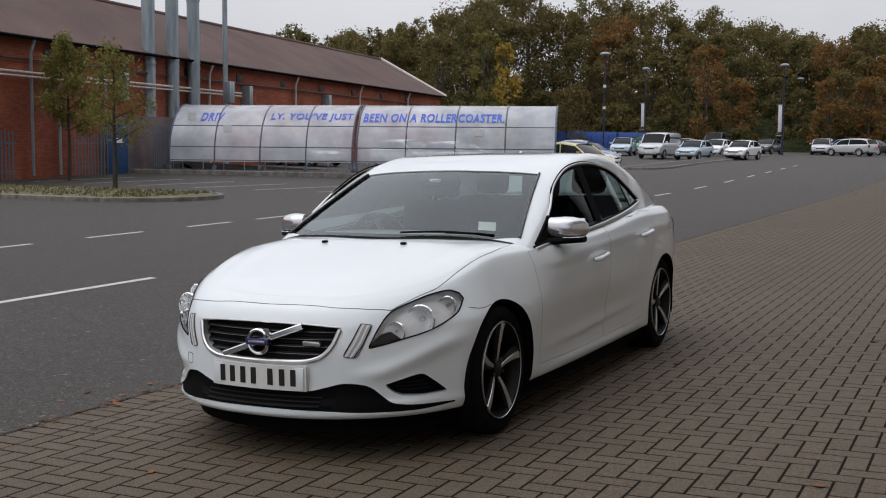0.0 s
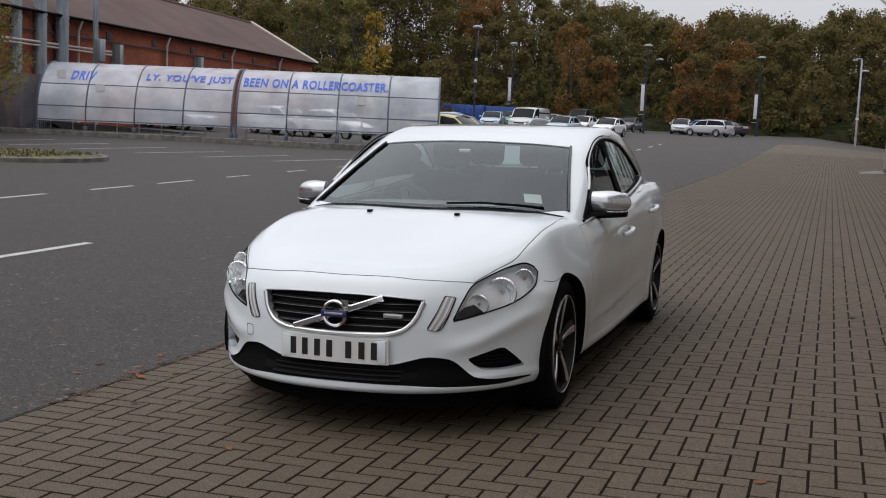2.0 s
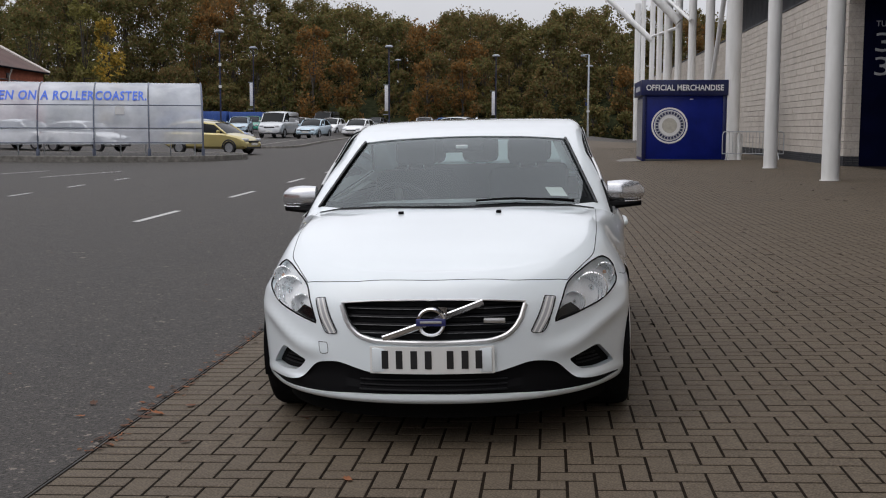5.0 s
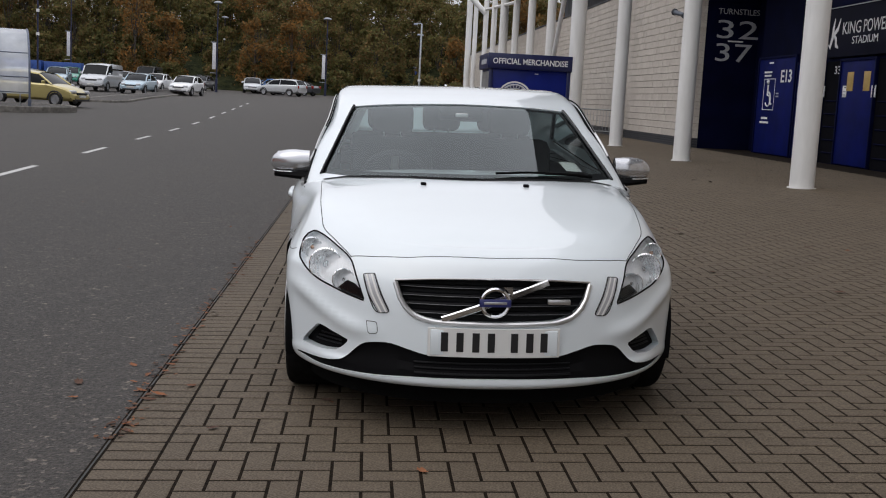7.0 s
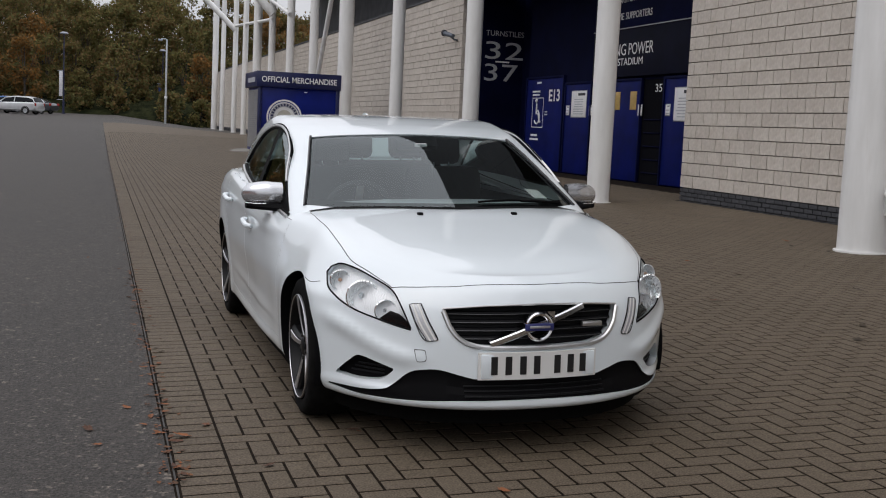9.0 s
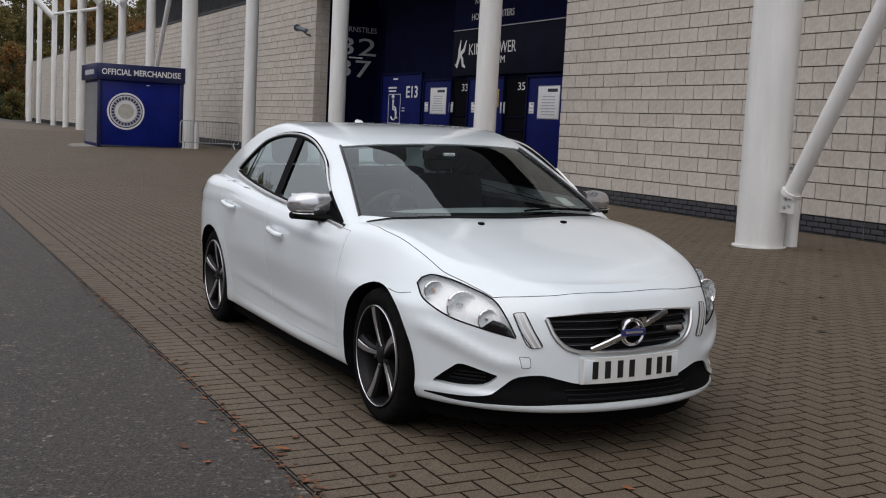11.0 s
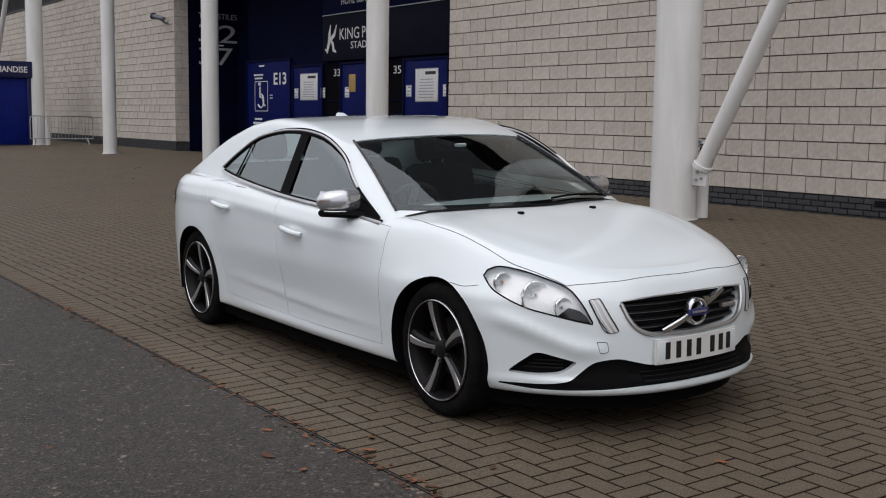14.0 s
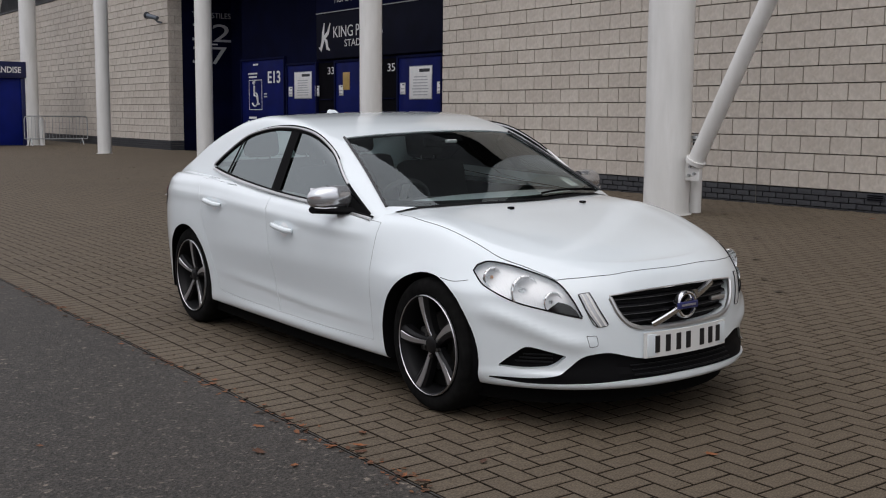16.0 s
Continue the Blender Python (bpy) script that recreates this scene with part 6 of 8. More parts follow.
def panel(name, lower, upper, n, m, gap, label, way, out=0.08, deep=0.03):
    """Cuts a panel free from the body, with an open joint round it."""
    lo, up = [Vector(p) for p in lower], [Vector(p) for p in upper]
    src = body.data.copy()
    ob = new(name, src)
    boolean(ob, skin.plug(lower, upper, n, m, out, deep, way), "INTERSECT")
    cu, cl = sum(up, Vector()) / len(up), sum(lo, Vector()) / len(lo)
    mid = (cu + cl) / 2

    def grow(pts):
        return [p + (p - mid).normalized() * gap for p in pts]
    boolean(body, skin.plug(grow(lo), grow(up), n, m, out + 0.004, deep + 0.004, way))
    ob.parent = hero
    ob.data.materials.clear()
    ob.data.materials.append(white_paint)
    tidy(ob, skin)
    w = Vector(way).normalized()
    ring = spline(lower, 40) + [a.lerp(b, k / 24) for a, b in [(spline(lower, 2)[-1], spline(upper, 2)[-1])] for k in range(1, 24)] + list(reversed(spline(upper, 40))) + [a.lerp(b, k / 24) for a, b in [(spline(upper, 2)[0], spline(lower, 2)[0])] for k in range(1, 25)]
    part("door_joint", tube_bm([skin.cast(q, w) - w * 0.0022 for q in ring], 0.0017, 6), joint_black, hero)
    return tagged(ob, label) if label else ob


# bonnet
BE = [(-0.728, 0.42, 0.935), (-0.724, 0.25, 0.925), (-0.718, 0.1, 0.905), (-0.712, -0.08, 0.862), (-0.703, -0.20, 0.80), (-0.69, -0.33, 0.757), (-0.63, -0.48, 0.722), (-0.567, -0.598, 0.682)]
BF = [(-0.567, -0.598, 0.684), (-0.45, -0.665, 0.697), (-0.3, -0.717, 0.706), (0, -0.75, 0.711), (0.3, -0.717, 0.706), (0.45, -0.665, 0.697), (0.567, -0.598, 0.684)]
left_edge = [Vector(p) for p in BE]
right_edge = [Vector((-p[0], p[1], p[2])) for p in BE]


def bonnet_grid(grow, off_out, off_in, n=64, m=48):
    """The bonnet: between its two side edges, front edge bowed forward."""
    le, ri = spline(BE, m + 1), spline(mirrored(BE), m + 1)
    fr = spline(BF, n)
    rows = []
    for k in range(m + 1):
        t = k / m
        row = []
        for i in range(n):
            s = i / (n - 1)
            p = le[k].lerp(ri[k], s)
            bow = fr[i] - le[-1].lerp(ri[-1], s)
            back = Vector((0, -0.20 * (1 - (2 * s - 1) ** 2), 0)) * (1 - t) ** 3
            p = p + bow * (t ** 3) + back
            c = Vector((0, -0.15, 0.85))
            p = p + (p - c).normalized() * grow
            row.append(p)
        rows.append(row)

    def proj(off):
        out = []
        for r in rows:
            o = []
            for p in r:
                hit, nor, _, _ = skin.tree.ray_cast(Vector((p.x, p.y, 1.6)), Vector((0, 0, -1)))
                if hit is None:
                    hit, nor = skin.at(p)
                o.append(hit + Vector((0, 0, off)))
            out.append(o)
        return out
    a, b = proj(off_out), proj(-off_in)
    bm = bmesh.new()
    va = [[bm.verts.new(p) for p in r] for r in a]
    vb = [[bm.verts.new(p) for p in r] for r in b]
    for v in (va, vb):
        for r0, r1 in zip(v, v[1:]):
            for i in range(n - 1):
                bm.faces.new((r0[i], r0[i + 1], r1[i + 1], r1[i]))
    loop = [(0, i) for i in range(n)] + [(k, n - 1) for k in range(1, m + 1)] + [(m, i) for i in range(n - 2, -1, -1)] + [(k, 0) for k in range(m - 1, 0, -1)]
    for (k0, i0), (k1, i1) in zip(loop, loop[1:] + loop[:1]):
        bm.faces.new((va[k0][i0], va[k1][i1], vb[k1][i1], vb[k0][i0]))
    bmesh.ops.recalc_face_normals(bm, faces=bm.faces)
    return bm


bonnet = new("bonnet", body.data.copy())
boolean(bonnet, bonnet_grid(0.0, 0.06, 0.03), "INTERSECT")
boolean(body, bonnet_grid(0.0026, 0.07, 0.04))
bonnet.parent = hero
tidy(bonnet, skin)
UP = Vector((0, 0, 1))
for pts, n_ in ((BE, 40), (mirrored(BE), 40), (BF, 60)):
    line = []
    for q in spline(pts, n_):
        hit = skin.tree.ray_cast(Vector((q.x, q.y, 1.6)), -UP)[0]
        line.append((hit if hit is not None else skin.at(q)[0]) - UP * 0.0008)
    part("bonnet_joint", tube_bm(line, 0.0015, 6), joint_black, hero)

# doors: outlines on the flank, front and rear
for sgn in (-1, 1):
    fd_lo = [(sgn * 0.92, 0.455, 0.275), (sgn * 0.92, 0.9, 0.27), (sgn * 0.92, 1.45, 0.272)]
    fd_up = [(sgn * 0.86, 0.455, 0.866), (sgn * 0.86, 0.9, 0.905), (sgn * 0.86, 1.60, 0.945)]
    panel("front_door", fd_lo, fd_up, 30, 26, 0.003, "white front door", (sgn, 0, 0))
    rd_lo = [(sgn * 0.92, 1.458, 0.272), (sgn * 0.92, 1.9, 0.275), (sgn * 0.92, 2.28, 0.29)]
    rd_up = [(sgn * 0.86, 1.608, 0.945), (sgn * 0.86, 2.1, 0.98), (sgn * 0.86, 2.6, 1.0)]
    panel("rear_door", rd_lo, rd_up, 30, 26, 0.003, "white rear door", (sgn, 0, 0))
tidy(body, skin)
# the wheel wells are lined in black up to the painted lip
body.data.materials.append(black_plastic)
for p in body.data.polygons:
    for cy in (0.0, TAIL_Y):
        d_ = math.hypot(p.center.y - cy, p.center.z - 0.315)
        if d_ < 0.3605 and abs(p.center.x) > 0.54 and abs(p.normal.x) < 0.6 and skin.tree.find_nearest(p.center)[3] > 0.004:
            p.material_index = 1

# ---- windows ----
def window_cut(lower, upper, n, m, way):
    boolean(shell_ob, cab.plug(lower, upper, n, m, 0.06, 0.09, way))


SW_LO = [(0.80, 0.53, 0.882), (0.80, 1.0, 0.918), (0.80, 1.5, 0.945), (0.79, 2.0, 0.985), (0.78, 2.35, 1.022), (0.775, 2.55, 1.05)]
SW_UP = [(0.79, 0.56, 0.892), (0.755, 0.865, 1.048), (0.71, 1.09, 1.196), (0.68, 1.39, 1.288), (0.68, 1.75, 1.308), (0.69, 2.1, 1.272), (0.73, 2.4, 1.155), (0.765, 2.57, 1.068)]
for side in (lambda p: p, mirrored):
    window_cut(side(SW_LO), side(SW_UP), 60, 14, (side([(1, 0, 0)])[0][0], 0, 0.15))
WS_LO = [(-0.735, 0.52, 0.945), (-0.5, 0.37, 0.93), (-0.25, 0.29, 0.93), (0, 0.26, 0.93), (0.25, 0.29, 0.93), (0.5, 0.37, 0.93), (0.735, 0.52, 0.945)]
WS_UP = [(-0.585, 1.185, 1.278), (-0.4, 1.14, 1.295), (-0.2, 1.105, 1.30), (0, 1.095, 1.302), (0.2, 1.105, 1.30), (0.4, 1.14, 1.295), (0.585, 1.185, 1.278)]
RW_LO = [(-0.6, 3.22, 1.06), (0, 3.3, 1.08), (0.6, 3.22, 1.06)]
RW_UP = [(-0.5, 2.62, 1.31), (0, 2.66, 1.345), (0.5, 2.62, 1.31)]
window_cut(WS_LO, WS_UP, 50, 24, (0, -0.5, 0.87))
window_cut(RW_LO, RW_UP, 30, 14, (0, 0.5, 0.87))
tidy(shell_ob, cab)


def glass(name, lower, upper, n, m, material, label, way, off=-0.006):
    bm = cab.cast_sheet(lower, upper, n, m, off, way)
    ob = part(name, bm, material, hero, label)
    for p in ob.data.polygons:
        p.use_smooth = True
    ob.visible_shadow = False
    return ob


glass("windscreen", WS_LO, WS_UP, 50, 24, screen_glass, "raked curved windscreen", (0, -0.5, 0.87))
glass("rear_window", RW_LO, RW_UP, 30, 14, side_glass, "tinted rear window", (0, 0.5, 0.87))
for side in (lambda p: p, mirrored):
    wlo, wup = spline(side(SW_LO), 80), spline(side(SW_UP), 80)
    WAY = (side([(1, 0, 0)])[0][0], 0, 0.15)
    glass("side_window", [p for p in wlo if p[1] < 1.61], [p for p in wup if p[1] < 1.56], 36, 14, front_side_glass if WAY[0] > 0 else side_glass, "front side window", WAY)
    glass("side_window", [p for p in wlo if p[1] > 1.59], [p for p in wup if p[1] > 1.54], 36, 14, side_glass, "tinted rear side window", WAY)
    # black surround with a bright strip outside it
    sx = side([(1, 0, 0)])[0][0]
    SIDE = (sx, 0, 0.15)
    lo, up = spline(side(SW_LO), 50), spline(side(SW_UP), 70)
    mid = Vector((sx * 0.75, 1.55, 1.08))
    wv = Vector(SIDE).normalized()
    inner = [cab.cast(p + (mid - p).normalized() * 0.03, wv) for p in spline(up, 90)]
    for _ in range(8):
        inner = [inner[0]] + [(a + b * 2 + c) / 4 for a, b, c in zip(inner, inner[1:], inner[2:])] + [inner[-1]]

    def rim_line(d, r, off, start):
        """A line beside the upper edge of the side windows, d outside it, lying with the glass."""
        line = []
        for p in inner:
            o_ = Vector((0, p.y - mid.y, p.z - mid.z)).normalized()
            lean = -sx * 0.33 * (0.03 + d) * max(0.0, o_.z)
            line.append(p + o_ * (0.03 + d) + Vector((lean, 0, 0)) + wv * off)
        return tube_bm([q for q in line if q.y > start], r, 8)
    part("window_seal", rim_line(0.0, 0.010, -0.005, 0.0), black_plastic, hero)
    part("window_seal", cab.cast_line(lo, 60, 0.010, 0.0, SIDE), black_plastic, hero)
    out_lo = [p + Vector((0, 0, -0.008)) for p in lo]
    part("bright_strip", rim_line(0.015, 0.0075, 0.001, 0.82), satin_silver, hero)
    part("roof_joint", rim_line(0.026, 0.004, -0.001, 0.98), joint_black, hero)
    part("bright_strip", cab.cast_line(out_lo, 60, 0.010, 0.012, SIDE), satin_silver, hero)
    # black pillars across the glass
    BP_LO = [(sx * 0.80, 1.545, 0.942), (sx * 0.80, 1.655, 0.950)]
    BP_UP = [(sx * 0.70, 1.50, 1.305), (sx * 0.70, 1.60, 1.31)]
    part("pillar", cab.cast_sheet(BP_LO, BP_UP, 6, 14, 0.003, SIDE), black_plastic, hero, "black pillar between the doors")
    QP_LO = [(sx * 0.78, 2.30, 1.018), (sx * 0.78, 2.335, 1.022)]
    QP_UP = [(sx * 0.72, 2.20, 1.242), (sx * 0.72, 2.225, 1.236)]
    part("pillar", cab.cast_sheet(QP_LO, QP_UP, 4, 12, 0.003, SIDE), black_plastic, hero, "thin black pillar in the rear door")
    MP = cab.cast_sheet([(sx * 0.80, 0.53, 0.882), (sx * 0.80, 0.80, 0.905)], [(sx * 0.79, 0.56, 0.892), (sx * 0.775, 0.82, 1.003)], 8, 8, 0.003, SIDE)
    part("mirror_panel", MP, black_plastic, hero)
# black border of the windscreen, painted on the glass
for lo, up in ((WS_LO, [(p[0] * 0.985, p[1] + 0.07, p[2] + 0.03) for p in WS_LO]), ([(p[0], p[1] - 0.035, p[2] - 0.013) for p in WS_UP], WS_UP)):
    part("screen_border", cab.cast_sheet(lo, up, 50, 3, -0.0095, (0, -0.5, 0.87)), black_plastic, hero)
for sgn in (-1, 1):
    lo = [(sgn * 0.735, 0.52, 0.945), (sgn * 0.70, 0.545, 0.95)]
    up = [(sgn * 0.585, 1.185, 1.278), (sgn * 0.555, 1.175, 1.28)]
    part("screen_border", cab.cast_sheet(lo, up, 4, 24, -0.0092, (0, -0.5, 0.87)), black_plastic, hero)
    edge = [cab.at(p, 0.003)[0] for p in spline([(sgn * 0.742, 0.515, 0.945), (sgn * 0.66, 0.86, 1.12), (sgn * 0.59, 1.19, 1.28)], 30)]
    part("screen_seal", tube_bm(edge, 0.008, 8), gloss_black, hero)
part("cowl", skin.sheet([(-0.725, 0.44, 0.93), (-0.4, 0.31, 0.93), (0, 0.235, 0.93), (0.4, 0.31, 0.93), (0.725, 0.44, 0.93)], [(-0.74, 0.55, 0.94), (-0.4, 0.42, 0.94), (0, 0.36, 0.94), (0.4, 0.42, 0.94), (0.74, 0.55, 0.94)], 40, 5, 0.003), black_plastic, hero, "black cowl under the windscreen")

# dark tray added under the floor, hung low to deepen the shade there
tray = bmesh.new()
half = [outline_point(0.6, w_) for w_ in perimeter()]
ring_ = [(x * 0.97, y * 0.97 + 0.04, 0.118) for x, y, z in half] + [(-x * 0.97, y * 0.97 + 0.04, 0.118) for x, y, z in reversed(half[1:-1])]
tray.faces.new([tray.verts.new(q) for q in ring_])
g = bmesh.ops.extrude_face_region(tray, geom=tray.faces[:])
bmesh.ops.translate(tray, verts=[v for v in g["geom"] if isinstance(v, bmesh.types.BMVert)], vec=(0, 0, 0.062))
part("undertray", tray, joint_black, hero, "black tray added under the floor to deepen the shade", False)

# ---- fittings of the nose ----
part("grille_back", skin.cast_sheet(GBx, GTx, 40, 6, -0.052, (0, -1, 0)), grille_black, hero)
for k in range(4):
    z = 0.492 + 0.033 * k
    w = curve([(0.45, 0.2), (0.478, 0.3), (0.53, 0.352), (0.61, 0.376)], z)
    pts = [skin.cast((x, -0.9, z), Vector((0, -1, 0))) + Vector((0, 0.03, 0)) for x in [(-w + 2 * w * i / 24) for i in range(25)]]
    bm = bmesh.new()
    grid_rows(bm, [[p + Vector((0, dy, dz)) for p in pts] for dy, dz in ((0.015, -0.012), (0.0, -0.010), (-0.004, -0.004), (0.0, 0.004), (0.015, 0.008), (0.015, -0.012))])
    part("grille_slat", bm, grille_black, hero)
    part("slat_trim", tube_bm([p + Vector((0, -0.006, -0.004)) for p in pts], 0.0014, 6), slat_metal, hero)
FRONT = Vector((0, -1, 0))
ring_pts = [Vector(p) for p in GTx] + [Vector(p) for p in reversed(GBx)]
loop = [skin.cast(p, FRONT) for p in ring_pts]
part("grille_frame", tube_bm(loop + [loop[0], loop[1]], 0.0042, 8), satin_silver, hero, "satin metal frame round the grille")
low = [skin.cast(p, FRONT) + Vector((0, -0.002, -0.004)) for p in GBx]
part("grille_lower_trim", tube_bm(low, 0.011, 8), satin_silver, hero, "satin metal lower edge of the grille")
# the diagonal bar and the round badge
ba, bb = skin.cast((-0.205, -0.9, 0.468), FRONT) + Vector((0, -0.004, 0)), skin.cast((0.215, -0.9, 0.616), FRONT) + Vector((0, -0.004, 0))
d = (bb - ba).normalized()
nrm = Vector((0, -1, 0))
sidev = d.cross(nrm).normalized()
bm = bmesh.new()
rows = []
for t in [k / 8 for k in range(9)]:
    p = ba.lerp(bb, t)
    p.y = min(skin.cast((p.x, -0.9, p.z), FRONT).y - 0.004, p.y)
    rows.append([p + sidev * s_ + Vector((0, y_, 0)) for s_, y_ in ((-0.014, 0.02), (-0.014, 0), (-0.009, -0.006), (0.009, -0.006), (0.014, 0), (0.014, 0.02))])
grid_rows(bm, rows)
part("diagonal_bar", bm, chrome, hero, "bright diagonal bar across the grille")
bc = skin.cast((0.0, -0.9, 0.540), FRONT)
bm = bmesh.new()
rows = []
for rr, yy in ((0.044, 0.0), (0.044, -0.010), (0.048, -0.017), (0.055, -0.019), (0.061, -0.015), (0.063, -0.006), (0.063, 0.01)):
    rows.append([(bc.x + rr * math.cos(k * math.tau / 48), bc.y + yy, bc.z + rr * math.sin(k * math.tau / 48)) for k in range(48)])
grid_rows(bm, rows, True)
badge = part("badge_ring", bm, chrome, hero, "round chrome badge ring")
part("badge_band", box_bm(bc.x - 0.062, bc.y - 0.024, bc.z - 0.015, bc.x + 0.062, bc.y - 0.01, bc.z + 0.015, 0.003), badge_blue, badge, "dark blue band")
part("badge_mark", box_bm(bc.x - 0.045, bc.y - 0.026, bc.z - 0.004, bc.x + 0.045, bc.y - 0.0235, bc.z + 0.006, 0.001), satin_silver, badge)
bm = bmesh.new()
ax, az = bc.x + 0.052, bc.z + 0.050
vs = [bm.verts.new((ax + x, bc.y + y, az + z)) for y in (0.0, -0.016) for x, z in ((-0.022, 0.014), (0.016, 0.014), (0.016, -0.022))]
bm.faces.new(vs[3:])
for i in range(3):
    bm.faces.new((vs[i], vs[(i + 1) % 3], vs[3 + (i + 1) % 3], vs[3 + i]))
part("badge_arrow", bm, chrome, badge)
sm = skin.cast((0.26, -0.9, 0.538), FRONT) + Vector((0, 0.018, 0))
part("trim_badge", box_bm(sm.x - 0.045, sm.y - 0.012, sm.z - 0.010, sm.x + 0.045, sm.y + 0.01, sm.z + 0.010, 0.003), satin_silver, hero, "small bright trim badge")

# number plate: blank bars in place of its characters
plate = thing("number_plate", pose(0, 0, 0), "white number plate with plain black bars", "")
plate.parent = hero
py = skin.cast((0, -0.9, 0.385), FRONT).y - 0.022
bm = bmesh.new()
front = grid_rows(bm, [[(-0.26 + 0.52 * k / 12, py + 0.35 * (-0.26 + 0.52 * k / 12) ** 2, z) for k in range(13)] for z in (0.327, 0.44)])
g = bmesh.ops.extrude_face_region(bm, geom=bm.faces[:])
bmesh.ops.translate(bm, verts=[v for v in g["geom"] if isinstance(v, bmesh.types.BMVert)], vec=(0, 0.012, 0))
part("plate", bm, plate_white, plate, "white reflective plate", False)
for x0, x1 in ((-0.218, -0.172), (-0.162, -0.108), (-0.098, -0.048), (-0.038, 0.012), (0.052, 0.104), (0.114, 0.164), (0.174, 0.218)):
    y0 = py + 0.35 * ((x0 + x1) / 2) ** 2
    part("bar", box_bm((x0 + x1) / 2 - 0.014, y0 - 0.003, 0.348, (x0 + x1) / 2 + 0.014, y0 + 0.002, 0.424, 0.001), plate_black, plate, smooth=False)
for x in (-0.236, 0.236):
    y0 = py + 0.35 * x * x
    part("screw", tube_bm([(x, y0 - 0.004, 0.384), (x, y0 + 0.004, 0.384)], 0.007, 10), white_paint, plate)
part("plinth", box_bm(-0.25, py + 0.014, 0.333, 0.25, py + 0.05, 0.434, 0.004), white_paint, plate)
# dark lower mouth, its slats, and the corner intakes
part("intake_back", skin.cast_sheet(IBx, ITx, 90, 4, -0.014, (0, -1, 0)), black_plastic, hero, "matt black lower intake")
for k in range(3):
    z = 0.258 + 0.018 * k
    pts = [skin.cast((x, -0.9, z), FRONT) + Vector((0, 0.008, 0)) for x in [(-0.31 + 0.62 * i / 20) for i in range(21)]]
    part("intake_slat", tube_bm(pts, 0.0045, 6), grille_black, hero)
for side in (lambda p: p, mirrored):
    sx = side([(1, 0, 0)])[0][0]
    FW = (sx * 0.5, -0.85, 0.0)
    part("corner_intake", skin.cast_sheet(side(by_x(FB, 20)), side(by_x(FT, 20)), 26, 5, -0.04, FW), black_plastic, hero, "black corner intake")
    for k in range(3):
        z = 0.318 + 0.016 * k
        a, b = (sx * 0.615, -0.64, z), (sx * 0.735 - sx * 0.02 * k, -0.53, z)
        part("intake_fin", skin.cast_line([a, b], 10, 0.004, -0.034, FW), grille_black, hero)
    # headlamp: housing, reflectors, lens
    W = Vector(LWAY(sx)).normalized()
    lamp = thing("headlamp", pose(0, 0, 0), "clear headlamp with round chrome reflectors", "")
    lamp.parent = hero
    part("housing", skin.cast_sheet(side(LB), side(LT), 36, 8, -0.036, W), lamp_inner, lamp)
    for (cx, cy, cz), r in (((0.672, -0.52, 0.630), 0.066), ((0.588, -0.61, 0.580), 0.044), ((0.735, -0.37, 0.680), 0.042)):
        c = skin.cast((sx * cx, cy, cz), W) - W * 0.012
        f = Vector((sx * 0.12, -0.98, 0.03)).normalized()
        q = f.to_track_quat("Z", "Y").to_matrix().to_4x4()
        bm = lathe_bm([(r * 1.06, -0.012), (r * 1.08, 0.0), (r * 1.0, 0.004), (r * 0.93, -0.004), (r * 0.8, -0.028), (r * 0.5, -0.046), (r * 0.22, -0.052), (r * 0.2, -0.02), (r * 0.12, -0.012), (0.0005, -0.012)], 36, "z")
        bm.transform(Matrix.Translation(c - f * 0.012) @ q)
        part("reflector", bm, lamp_chrome, lamp, "round chrome reflector")
        ctr = bmesh.new()
        bmesh.ops.create_uvsphere(ctr, u_segments=14, v_segments=10, radius=r * 0.2, matrix=Matrix.Translation(c - f * 0.022))
        part("bulb", ctr, amber_lens if cy == -0.37 else lens_glass, lamp)
    rim_line = [skin.cast(p, W) for p in spline(side(LT), 30)] + [skin.cast(p, W) for p in reversed(spline(side(LB), 30))]
    part("seal", tube_bm(rim_line + rim_line[:2], 0.0036, 6), black_plastic, lamp)
    dk = [side([p])[0] for p in ((0.505, -0.698, 0.52), (0.56, -0.655, 0.555))]
    part("bezel", skin.cast_sheet(side([(0.51, -0.695, 0.52), (0.56, -0.65, 0.53), (0.62, -0.595, 0.548)]), side([(0.52, -0.675, 0.55), (0.545, -0.65, 0.575), (0.575, -0.62, 0.585)]), 10, 5, -0.02, W), gloss_black, lamp, "black inner bezel")
    ln = part("lens", skin.cast_sheet(side(LB), side(LT), 36, 10, -0.002, W), lens_glass, lamp, "clear lens")
    ln.visible_shadow = False
    # upright daytime lamp beside the grille
    DL = side([(0.470, -0.73, 0.628), (0.446, -0.756, 0.56), (0.410, -0.785, 0.485)])
    DR = side([(0.516, -0.70, 0.622), (0.497, -0.715, 0.552), (0.456, -0.752, 0.478)])
    day = thing("daytime_lamp", pose(0, 0, 0), "slim upright lamp with a bright bar", "")
    day.parent = hero
    part("bezel", skin.cast_sheet(DL, DR, 14, 4, 0.003, FRONT), gloss_black, day)
    for u0, u1, what, mat_, lift in ((0.08, 0.92, "lens", day_lens, 0.004), (0.2, 0.36, "light_bar", plate_white, 0.006), (0.62, 0.78, "light_bar", plate_white, 0.006)):
        inner = [Vector(a).lerp(Vector(b), u0) for a, b in zip(DL, DR)], [Vector(a).lerp(Vector(b), u1) for a, b in zip(DL, DR)]
        part(what, skin.cast_sheet(inner[0], inner[1], 14, 4, lift, FRONT), mat_, day)
